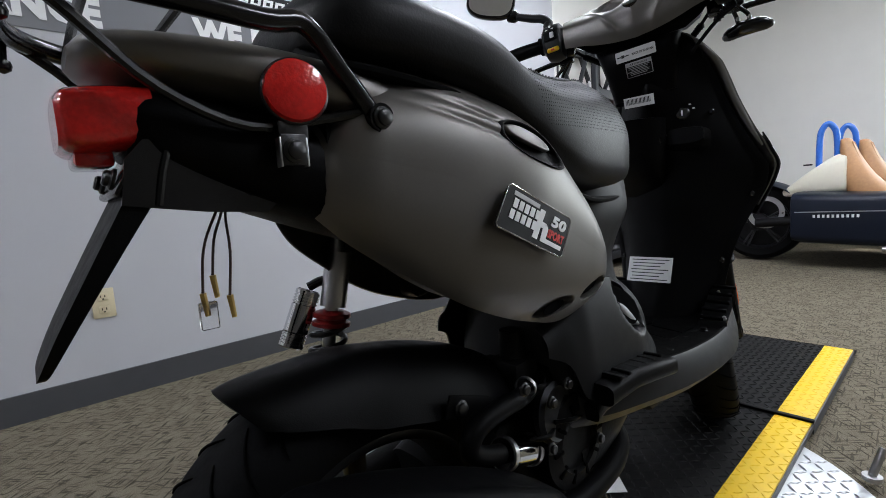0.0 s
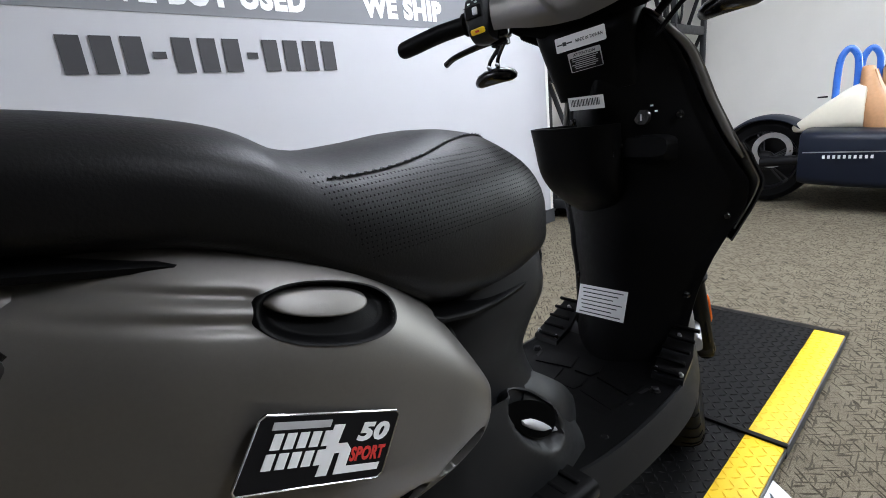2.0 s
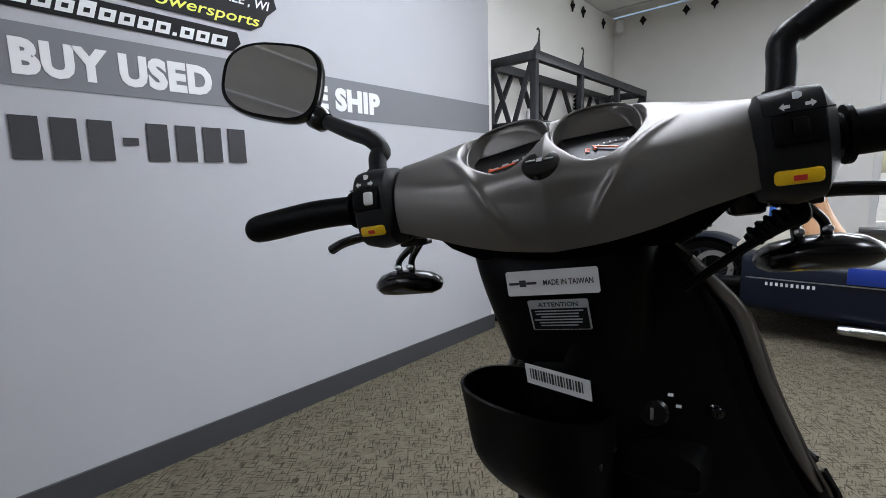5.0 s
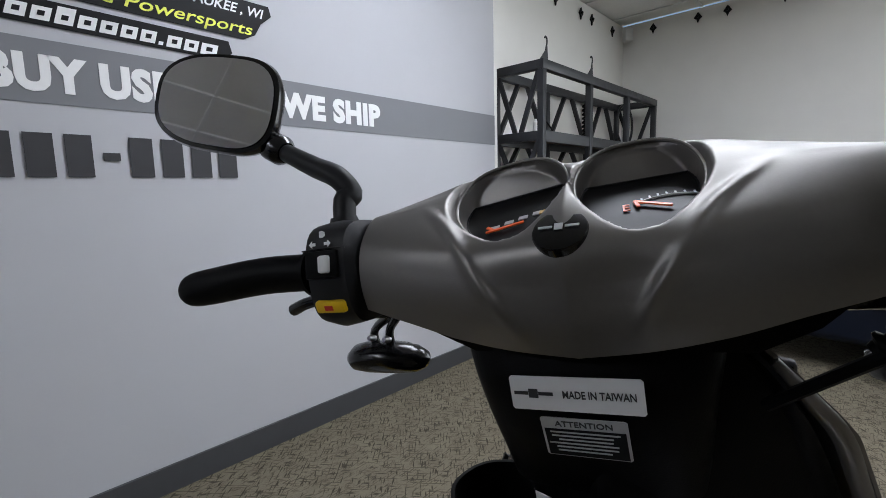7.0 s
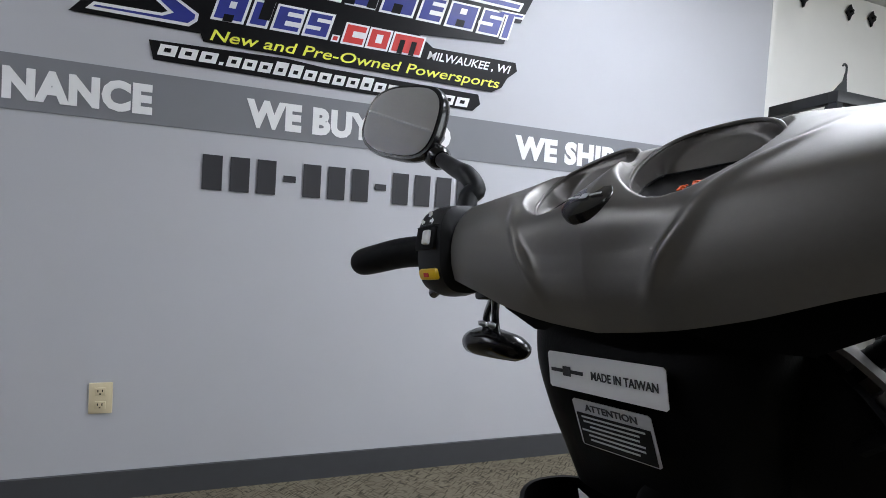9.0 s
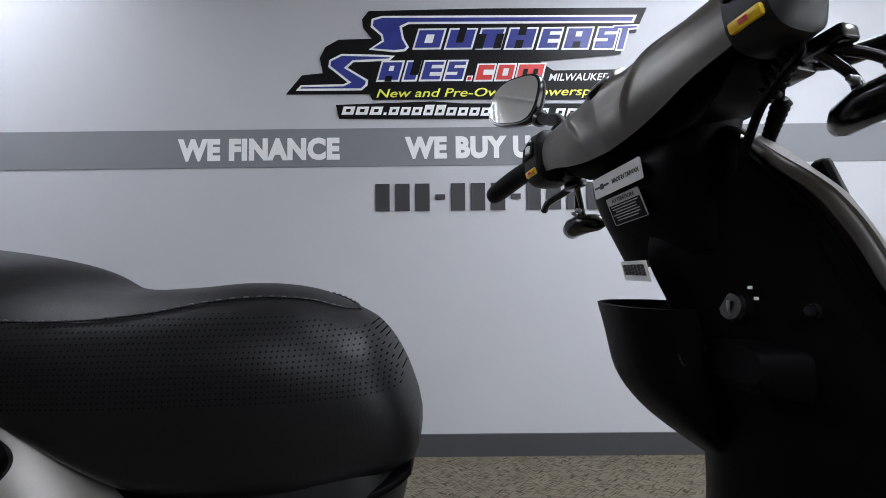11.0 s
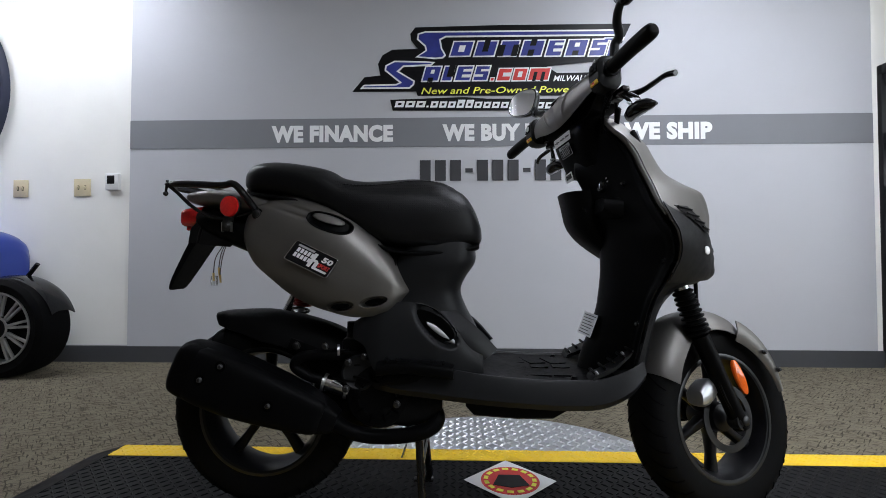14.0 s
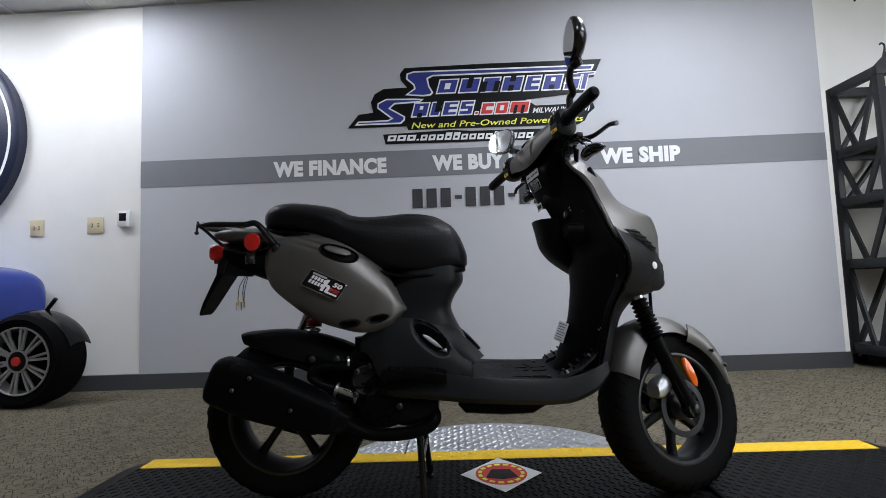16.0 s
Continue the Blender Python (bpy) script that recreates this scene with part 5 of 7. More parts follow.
# ---- handlebar, headset, front fork and wheel: built straight, then turned by MS ----
COLS = {
    0.0: [(0.194, 1.137), (0.184, 1.160), (0.180, 1.187), (0.182, 1.211), (0.203, 1.235), (0.241, 1.256), (0.275, 1.262), (0.318, 1.235), (0.315, 1.16)],
    0.25: [(0.195, 1.141), (0.184, 1.164), (0.181, 1.190), (0.186, 1.211), (0.214, 1.230), (0.262, 1.259), (0.288, 1.268), (0.322, 1.236), (0.316, 1.165)],
    0.5: [(0.196, 1.149), (0.188, 1.171), (0.187, 1.194), (0.193, 1.214), (0.218, 1.233), (0.254, 1.256), (0.280, 1.264), (0.312, 1.234), (0.305, 1.17)],
    0.75: [(0.198, 1.161), (0.193, 1.180), (0.193, 1.200), (0.199, 1.218), (0.222, 1.238), (0.246, 1.251), (0.264, 1.252), (0.290, 1.225), (0.282, 1.178)],
    1.0: [(0.205, 1.171), (0.201, 1.186), (0.201, 1.204), (0.207, 1.222), (0.222, 1.238), (0.237, 1.244), (0.249, 1.240), (0.263, 1.215), (0.257, 1.185)],
}
COL_US = sorted(COLS)


def head_base(u, v, off=0.0):
    e = 2 * u - 1
    a = abs(e)
    f = v * 8
    cols = [np.array(COLS[k]) for k in COL_US]
    i = min(int(f), 7)
    s = f - i
    vals = []
    for c in cols:
        p = [c[max(i - 1, 0)], c[i], c[i + 1], c[min(i + 2, 8)]]
        vals.append(0.5 * (2 * p[1] + (p[2] - p[0]) * s + (2 * p[0] - 5 * p[1] + 4 * p[2] - p[3]) * s * s + (3 * p[1] - p[0] - 3 * p[2] + p[3]) * s ** 3))
    x = lut(a, [(k, q[0]) for k, q in zip(COL_US, vals)])
    z = lut(a, [(k, q[1]) for k, q in zip(COL_US, vals)])
    y = -0.1625 * e + 0.0075
    # flank ridges run down and inward from the gauge corners
    yr = lut(z, [(1.14, 0.034), (1.162, 0.041), (1.19, 0.056), (1.22, 0.077), (1.25, 0.120)])
    side = abs(y - 0.0075)
    r = (0.0055 * math.exp(-((z - 1.182) / 0.020) ** 2) + 0.0035 * math.exp(-((z - 1.225) / 0.016) ** 2)) * math.exp(-((side - yr) / 0.0055) ** 2) * (1 if v < 0.5 else max(0, 1 - (v - 0.5) * 8))
    hollow = 0.004 * math.exp(-((side - yr * 0.55) / 0.024) ** 2) * min(1, max(0, (z - 1.145) / 0.03)) * max(0, 1 - abs(v - 0.24) * 4)
    d = r - hollow + off
    return (x - 0.9 * d, y, z + 0.43 * d)


# two gauge wells sunk into the cover under rounded hoods: opening half sizes, depth, and where the dial meets the hood
GA, GB, GD, GT = {1: 0.045, -1: 0.041}, 0.049, 0.015, 0.76
GAUGE = {}
for s in (1, -1):
    gn = Vector((-0.63, 0.10 * s, 0.77)).normalized()
    GAUGE[s] = facing(Vector((0.2415, 0.0600, 1.2405) if s == 1 else (0.2415, -0.0395, 1.2400)), gn) @ Matrix.Rotation(radians(11 if s == 1 else 3), 4, "Z")
GINV = {s: GAUGE[s].inverted() for s in (1, -1)}


def well(s, ly):
    """Half width of the opening and its drift towards the middle at the height ly, -1 to 1."""
    k = min(1.0, max(0.0, (ly + 1) / 1.25))
    return GA[s] * (0.60 + 0.40 * math.sin(0.5 * math.pi * k)), s * 0.011 * (1 - ly) / 2


def inside(s, q):
    ly = q.y / GB
    w, c = well(s, ly)
    return (abs(q.x - c) / w) ** 2.6 + abs(ly) ** 2.4


def head_point(u, v, off=0.0):
    p = Vector(head_base(u, v, off))
    for s in (1, -1):
        q = GINV[s] @ p
        e = inside(s, q)
        if e < 1.0 and abs(q.z) < 0.035:
            t = (q.y + GB) / (2 * GB)
            d = GD * (t / GT if t < GT else (1 - t) / (1 - GT)) + 0.003
            d *= min(1.0, (1 - e) / 0.16)
            z = min(q.z, 0.0) * min(1.0, e * e) - d
            p = GAUGE[s] @ Vector((q.x, q.y, z))
        elif e < 1.25 and abs(q.z) < 0.035:
            p = GAUGE[s] @ Vector((q.x, q.y, q.z * min(1.0, (e - 1.0) / 0.25)))
    return tuple(p)


hd = part("headset_cover", shell(grid(head_point, 220, 150), 0.0025), M_GREY, sc, "matte grey handlebar cover with twin gauges", xf=MS, sharp=70)
TH = math.atan2(GD, GT * 2 * GB)
for s, nm in ((1, "speedometer"), (-1, "fuel_gauge")):
    m = GAUGE[s] @ Matrix.Translation((0, -GB + 0.001, -0.0025)) @ Matrix.Rotation(-TH, 4, "X")
    outline, rim = [], []
    for t in np.linspace(0, 2 * math.pi, 56, endpoint=False):
        ly = sp(math.sin(t), 2.4)
        w, c = well(s, ly)
        x = c + w * sp(math.cos(t), 2.6)
        rim.append(GAUGE[s] @ Vector((c + 1.015 * w * sp(math.cos(t), 2.6), 1.015 * GB * ly, 0.0)))
        outline.append((c + 0.95 * (x - c), (min(0.95 * GB * ly, (2 * GT - 1) * GB) + GB - 0.001) / math.cos(TH)))
    g = part("gauge", slab(outline, m @ Matrix.Translation((0, 0, -0.0015)), 0.002), M_DIAL, hd, "black %s with orange needle" % nm.replace("_", " "), xf=MS)
    part("bezel", tube(rim + rim[:1], 0.0016, 1, 8), M_GREY, g, xf=MS)
    edge = [m @ Vector((x * 0.985, y, 0.0010)) for x, y in outline]
    part("dial_edge", tube(edge + edge[:1], 0.0009, 1, 6), M_INK, g, xf=MS)
    m = m @ Matrix.Translation((0.006, 0.012, 0)) @ Matrix.Scale(1.12, 4)
    na, at = (radians(6), (-0.004, 0.012)) if s == 1 else (radians(-30), (-0.004, 0.021))
    part("needle", box((0, 0, 0), (0.026 if s == 1 else 0.020, 0.0020, 0.001), 0, None), M_NEEDLE, g, "orange needle", xf=MS @ m @ Matrix.Translation((at[0], at[1], 0.0022)) @ Matrix.Rotation(na, 4, "Z"))
    part("needle_hub", box((0, 0, 0), (0.007, 0.0020, 0.001), 0, None), M_NEEDLE, g, xf=MS @ m @ Matrix.Translation((at[0] - (0.011 if s == 1 else 0.009), at[1] + 0.003, 0.0020)) @ Matrix.Rotation(na - 0.9, 4, "Z"))
    if s == 1:
        for k in range(5):
            part("mark", bars([(-0.012 + 0.0095 * k, 0.016 + 0.003 * k - 0.0003 * k * k, 0.006, 0.004)], 0.0006), M_DSTICK, g, xf=MS @ m @ Matrix.Translation((0, 0, 0.001)), smooth=False)
        part("warning_icon", bars([(0.022, 0.022, 0.008, 0.004)], 0.0006), M_BRASS, g, xf=MS @ m @ Matrix.Translation((0, 0, 0.001)), smooth=False)
    else:
        arc = [m @ Vector((-0.014 + 0.0048 * k, 0.0305 - 0.00035 * (k - 4) ** 2, 0.0012)) for k in range(9)]
        part("scale_arc", tube(arc, 0.0006, 2, 5), M_DSTICK, g, xf=MS)
        for k in range(9):
            part("mark", bars([(-0.014 + 0.0048 * k, 0.0322 - 0.00035 * (k - 4) ** 2, 0.0010, 0.0026)], 0.0006), M_DSTICK, g, xf=MS @ m @ Matrix.Translation((0, 0, 0.001)), smooth=False)
        part("letter_f", lettering("F", 0.0045, 0.007, 0.01, 0.1, 0.0006), M_LETTER, g, xf=MS @ m @ Matrix.Translation((0.028, 0.027, 0.001)))
        part("letter_e", lettering("E", 0.0045, 0.007, 0.01, 0.1, 0.0006), M_NEEDLE, g, xf=MS @ m @ Matrix.Translation((-0.019, 0.022, 0.001)))
        part("pump_icon", bars([(0, 0, 0.007, 0.006)], 0.0006), M_BRASS, g, xf=MS @ m @ Matrix.Translation((0.029, 0.017, 0.001)), smooth=False)
n = Vector((-0.66, 0, 0.75)).normalized()
m = facing(Vector((0.190, 0.009, 1.2165)) + n * 0.0015, n)
eb = part("emblem_disc", lathe([(0.0165, -0.010), (0.0172, 0.0), (0.0165, 0.0014), (0.0130, 0.0024), (0.001, 0.0030)], m @ Vector((0, 0, 0)), n, 36), M_GLOSS, hd, "gloss black domed emblem", xf=MS)
part("wing_bars", bars([(0, 0, 0.006, 0.006), (-0.0095, 0, 0.010, 0.002), (0.0095, 0, 0.010, 0.002)], 0.0006), M_DSTICK, eb, xf=MS @ m @ Matrix.Translation((0, 0, 0.0036)) @ Matrix.Scale(0.85, 4), smooth=False)

# stem cover below the headset, with stickers
def stem_ring(z, xr, xf, hw):
    return [Vector(((xr + xf) / 2 + (xf - xr) / 2 * sp(math.cos(t), 3.0), 0.0145 + hw * sp(math.sin(t), 3.4), z)) for t in np.linspace(0, 2 * math.pi, 36, endpoint=False)]
stc = part("stem_cover", loft([stem_ring(*r) for r in crv([(1.160, 0.230, 0.320, 0.100), (1.135, 0.221, 0.318, 0.094), (1.108, 0.2145, 0.315, 0.087), (1.075, 0.2225, 0.315, 0.081), (1.045, 0.236, 0.318, 0.077), (1.015, 0.250, 0.318, 0.073)], 4)]), M_BLACK, sc, "black plastic steering stem cover", xf=MS)
part("under_cover", loft([[Vector((x, y * w, z)) for x, z, y in ((xr, zz, -1), (xf, zz + 0.02, -1), (xf, zz + 0.02, 1), (xr, zz, 1))] for xr, xf, zz, w in ((0.225, 0.310, 1.132, 0.09), (0.222, 0.305, 1.147, 0.12), (0.222, 0.255, 1.172, 0.148))]), M_BLACK, stc, xf=MS)
LT = facing((0.2115, 0.0165, 1.108), Vector((-0.99, 0.0, -0.10)))
ms = part("origin_sticker", slab([(-0.0435, -0.0108), (-0.0420, -0.0123), (0.0420, -0.0123), (0.0435, -0.0108), (0.0435, 0.0108), (0.0420, 0.0123), (-0.0420, 0.0123), (-0.0435, 0.0108)], LT @ Matrix.Translation((0, 0, 0.0025)), 0.0007), M_STICK, sc, "white sticker with country of origin", xf=MS, smooth=False)
part("print", lettering("MADE IN TAIWAN", 0.046, 0.0055, 0.018, 0, 0.0004), M_DIGIT, ms, xf=MS @ LT @ Matrix.Translation((0.0155, 0, 0.0033)))
part("wing_mark", bars([(-0.0255, 0, 0.0065, 0.0065), (-0.034, 0, 0.010, 0.0024), (-0.017, 0, 0.010, 0.0024)], 0.0004), M_DIGIT, ms, xf=MS @ LT @ Matrix.Translation((-0.002, 0, 0.0033)), smooth=False)
LA = facing((0.2195, 0.0140, 1.075), Vector((-0.94, 0.0, -0.33)))
ws = part("warning_sticker", slab([(-0.0285, -0.0158), (-0.0270, -0.0170), (0.0270, -0.0170), (0.0285, -0.0158), (0.0285, 0.0158), (0.0270, 0.0170), (-0.0270, 0.0170), (-0.0285, 0.0158)], LA @ Matrix.Translation((0, 0, 0.0025)), 0.0007), M_DSTICK, sc, "black and silver warning sticker", xf=MS, smooth=False)
part("text_block", bars([(0, -0.0042, 0.0535, 0.0235)], 0.0004), M_INK, ws, xf=MS @ LA @ Matrix.Translation((0, 0, 0.0033)), smooth=False)
part("heading", lettering("ATTENTION", 0.038, 0.0048, 0.015, 0, 0.0004), M_DIGIT, ws, xf=MS @ LA @ Matrix.Translation((0, 0.0122, 0.0033)))
part("fine_print", bars([(-0.002 * (k % 2), 0.0052 - 0.0033 * k, 0.046 - 0.005 * (k % 3), 0.0012) for k in range(6)], 0.0003), M_DSTICK, ws, xf=MS @ LA @ Matrix.Translation((0, 0, 0.0038)), smooth=False)

# grips, switch pods, levers, mirrors, indicators
BAR_Z = 1.205
for s in (1, -1):
    right = s == -1
    XS = MS @ Matrix.Translation((0.024, 0.028 if right else -0.005, -0.002))
    grip = part("grip", tube([(0.200, s * 0.235, BAR_Z), (0.196, s * 0.30, BAR_Z + 0.001), (0.190, s * 0.365, BAR_Z - 0.004), (0.188, s * 0.392, BAR_Z - 0.006), (0.188, s * 0.400, BAR_Z - 0.006)], [0.0165, 0.0175, 0.0180, 0.0165, 0.010], 5, 20), M_BLACK, sc, "black rubber hand grip", xf=XS)
    part("flange", lathe([(0.0165, 0), (0.022, 0.001), (0.022, 0.005), (0.0165, 0.006)], (0.2, s * 0.236, BAR_Z), (0, s, 0), 24), M_BLACK, grip, xf=XS)
    part("bar", rod((0.205, s * 0.15, BAR_Z), (0.200, s * 0.24, BAR_Z), 0.011), M_GLOSS, sc, xf=XS)
    pod = part("switch_pod", loft([ring((0.203, s * y, BAR_Z + dz), Xv, Zv, rx, rz, 3.0, 28) for y, dz, rx, rz in ((0.178, 0.0, 0.026, 0.030), (0.184, -0.002, 0.033, 0.042), (0.205, -0.003, 0.034, 0.045), (0.222, -0.002, 0.033, 0.042), (0.230, 0.0, 0.024, 0.028))]), M_SATIN, sc, "black switch housing", xf=XS)
    MP = facing((0.169, s * 0.205, BAR_Z + 0.008), (-1, 0, 0.15))
    part("button", box((0, 0, 0), (0.030, 0.011, 0.008), 0.003), M_YBTN, pod, "yellow push button", xf=XS @ facing((0.172, s * 0.203, BAR_Z - 0.026), (-1, 0, -0.25)))
    part("button_icon", bars([(0, 0, 0.008, 0.004)], 0.0005), M_REDV, pod, xf=XS @ facing((0.172, s * 0.203, BAR_Z - 0.026), (-1, 0, -0.25)) @ Matrix.Translation((0, 0, 0.0042)), smooth=False)
    part("switch_plate", box((0, 0, 0), (0.032, 0.022, 0.004), 0.001), M_BLACK, pod, xf=XS @ MP)
    part("rocker", box((0.0 if right else 0.005, 0, 0.003), (0.010, 0.014, 0.006), 0.002), M_BLACK if right else M_WHITEP, pod, xf=XS @ MP)
    for dx, k in ((-0.0075, -1), (0.0075, 1)):
        arrow = [(dx - k * 0.003, -0.0012), (dx + k * 0.0005, -0.0012), (dx + k * 0.0005, -0.0028), (dx + k * 0.0036, 0.0), (dx + k * 0.0005, 0.0028), (dx + k * 0.0005, 0.0012), (dx - k * 0.003, 0.0012)]
        part("icon", slab(arrow[::k], MP @ Matrix.Translation((0, 0.0165, 0.0012)), 0.0005), M_LETTER, pod, xf=XS, smooth=False)
    part("icon", slab([(-0.0030, -0.0024), (0.0, -0.0028), (0.0026, -0.0014), (0.0026, 0.0014), (0.0, 0.0028), (-0.0030, 0.0024)], MP @ Matrix.Translation((0.001, 0.0245, -0.001)), 0.0005), M_LETTER, pod, xf=XS, smooth=False)
    part("seam_line", tube([MP @ Vector((-0.022, 0.0125, -0.002)), MP @ Vector((0.0, 0.0125, 0.0012)), MP @ Vector((0.022, 0.0125, -0.002))], 0.0007, 3, 5), M_INK, pod, xf=XS)
    # lever
    XL = XS @ Matrix.Translation((0.02 if right else 0, 0, -0.017 if right else -0.004))
    lv = part("brake_lever", tube([(0.222, s * 0.180, BAR_Z - 0.022), (0.252, s * 0.20, BAR_Z - 0.026), (0.268, s * 0.225, BAR_Z - 0.026), (0.270, s * 0.262, BAR_Z - 0.027), (0.262, s * 0.312, BAR_Z - 0.034), (0.266, s * 0.340, BAR_Z - 0.042)], [0.010, 0.009, 0.0075, 0.0068, 0.0065, 0.007], 5, 10), M_GLOSS, sc, "black brake lever", xf=XL)
    part("perch", box((0.225, s * 0.178, BAR_Z - 0.022), (0.034, 0.030, 0.032), 0.006), M_GLOSS, lv, xf=XL)
    part("cable", tube([(0.235, s * 0.165, BAR_Z - 0.025), (0.265, s * 0.13, BAR_Z - 0.055), (0.285, s * 0.09, BAR_Z - 0.09), (0.30, s * 0.05, BAR_Z - 0.14)], 0.004, 5, 8), M_BLACK, lv, xf=XL)
    cb0 = Vector((0.262, s * 0.132, BAR_Z - 0.052))
    part("cable_boot", lathe([(0.0045, -0.026)] + [(r, -0.024 + 0.006 * k + (0.003 if r > 0.007 else 0)) for k in range(8) for r in (0.0092 - 0.0003 * k, 0.006)] + [(0.0045, 0.028)], cb0, (0.4, -s * 0.75, -0.55), 14), M_BLACK, lv, "ribbed rubber cable boot", xf=XL)
    # mirror
    mc = Vector((0.2535, 0.362, 1.388)) if s == 1 else Vector((0.200, -0.300, 1.388))
    mn = Vector((-0.903, -0.413, 0.116)).normalized() if s == 1 else Vector((-0.95, 0.30, -0.03)).normalized()
    mm = facing(mc, mn) @ Matrix.Rotation(radians(-15 if s == 1 else 8), 4, "Z")
    def oval(k, n=2.9, w=0.066, h=0.051):
        return [(w * k * sp(math.cos(t), n), h * k * sp(math.sin(t), n) + 0.006 * k * math.cos(t) * (1 if s == 1 else -1) * math.sin(t)) for t in np.linspace(0, 2 * math.pi, 44, endpoint=False)]
    shells = [(1.0, 0.002), (1.03, -0.004), (1.0, -0.014), (0.85, -0.028), (0.55, -0.038), (0.2, -0.042)]
    mir = part("mirror", loft([[mm @ Vector((x, y, d)) for x, y in oval(k)] for k, d in shells]), M_GLOSS, sc, "black oval rear-view mirror", xf=MS, sharp=50)
    part("glass", slab(oval(0.92), mm @ Matrix.Translation((0, 0, 0.0022)), 0.0015), M_MIRROR, mir, "silvered mirror glass", xf=MS)
    root = mm @ Vector((0.050, -0.032, -0.022))
    foot = Vector((0.252, s * 0.206 + (0.028 if right else 0.012), BAR_Z + 0.034))
    elbow = Vector((0.268, 0.224, 1.283))
    if right:
        elbow = Vector((0.256, -0.184, 1.286))
        root = mm @ Vector((-0.012, -0.050, -0.024))
        way = [foot, foot.lerp(elbow, 0.6), elbow, elbow + Vector((0.002, -0.016, 0.012)), Vector((0.230, -0.232, 1.312)), Vector((0.217, -0.268, 1.330)), root]
    else:
        way = [foot, foot.lerp(elbow, 0.55), elbow + Vector((0, -0.006, -0.012)), elbow + Vector((0, 0.008, 0.006)), elbow.lerp(root, 0.35), elbow.lerp(root, 0.7), root]
    part("stalk", tube(way, [0.0105, 0.011, 0.011, 0.011, 0.0105, 0.0095, 0.0075], 5, 14), M_SATIN, mir, xf=MS)
    part("collar", lathe([(0.012, 0), (0.016, 0.004), (0.016, 0.022), (0.011, 0.030)], root - (root - way[-2]).normalized() * 0.004, (way[-2] - root), 18), M_GLOSS, mir, xf=MS)
    part("boot", lathe([(0.015, 0), (0.016, 0.006), (0.012, 0.018)], foot + Vector((0, 0, -0.008)), (0, 0, 1), 18), M_SATIN, mir, xf=MS)
    # indicator
    ic = Vector((0.293, 0.228, 1.100)) if s == 1 else Vector((0.288, -0.206, 1.103))
    ik = 0.86
    def leaf_ring(f, k, dx=0.0, w=0.023, h=0.021):
        c = ic + Vector((dx + 0.010 * f * f, s * 0.054 * f * ik, 0.006 * (1 - f * f)))
        return [c + Vector((w * k * ik * sp(math.cos(t), 1.8), 0, (h if math.sin(t) < 0 else 0.80 * h) * k * ik * sp(math.sin(t), 2.0))) for t in np.linspace(0, 2 * math.pi, 26, endpoint=False)]
    ind = part("indicator", loft([leaf_ring(f, k) for f, k in ((-1.08, 0.10), (-1.0, 0.52), (-0.80, 0.84), (-0.30, 1.0), (0.30, 1.0), (0.70, 0.86), (0.95, 0.50), (1.06, 0.12))]), M_GLOSS, sc, "gloss black indicator with clear lens", xf=MS, sharp=45)
    part("lens", loft([leaf_ring(f, k, 0.012, 0.020, 0.017) for f, k in ((-0.8, 0.3), (-0.5, 0.85), (0.0, 1.0), (0.5, 0.85), (0.85, 0.4))]), M_CLEAR, ind, "clear indicator lens", xf=MS)
    part("seam_line", tube([p + Vector((-0.0004, 0, 0)) for p in (ic + Vector((-0.0165, s * 0.0, 0.004)), ic + Vector((-0.013, s * 0.022, 0.002)), ic + Vector((-0.004, s * 0.040, 0.0)))], 0.0006, 4, 5), M_VOID, ind, xf=MS)
    top = Vector((0.264, s * 0.186, BAR_Z - 0.050))
    for dy, dx in ((-0.016, -0.002), (0.006, 0.004)):
        foot_ = ic + Vector((dx, s * dy, 0.012))
        part("stay", tube([foot_, foot_ + Vector((-0.004, -s * 0.003, 0.020)), top + Vector((dx, s * dy * 0.4, 0))], [0.0050, 0.0042, 0.0050], 4, 10), M_GLOSS, ind, xf=MS)
        bolt(foot_ + Vector((-0.005, 0, 0.012)), (-1, 0, 0.2), 0.0030, parent=ind, xf=MS, material=M_STEEL)
    part("stay_plate", box(top + Vector((0, 0, 0.004)), (0.020, 0.036, 0.014), 0.003), M_GLOSS, ind, xf=MS)

bt = part("throttle_boot", lathe([(0.006, -0.022)] + [(r, -0.020 + 0.0075 * k + h) for k in range(5) for r, h in ((0.0060, 0.0), (0.0092, 0.0020), (0.0092, 0.0040), (0.0060, 0.0060))] + [(0.005, 0.020)], (0.238, -0.162, BAR_Z - 0.066), (0.15, 0.55, -0.4), 18), M_BLACK, sc, "ribbed rubber throttle cable boot", xf=MS)
part("cable", tube([(0.240, -0.180, BAR_Z - 0.040), (0.232, -0.185, BAR_Z - 0.060), (0.234, -0.168, BAR_Z - 0.068), (0.240, -0.140, BAR_Z - 0.085), (0.262, -0.095, BAR_Z - 0.120)], 0.0042, 5, 8), M_BLACK, bt, xf=MS)

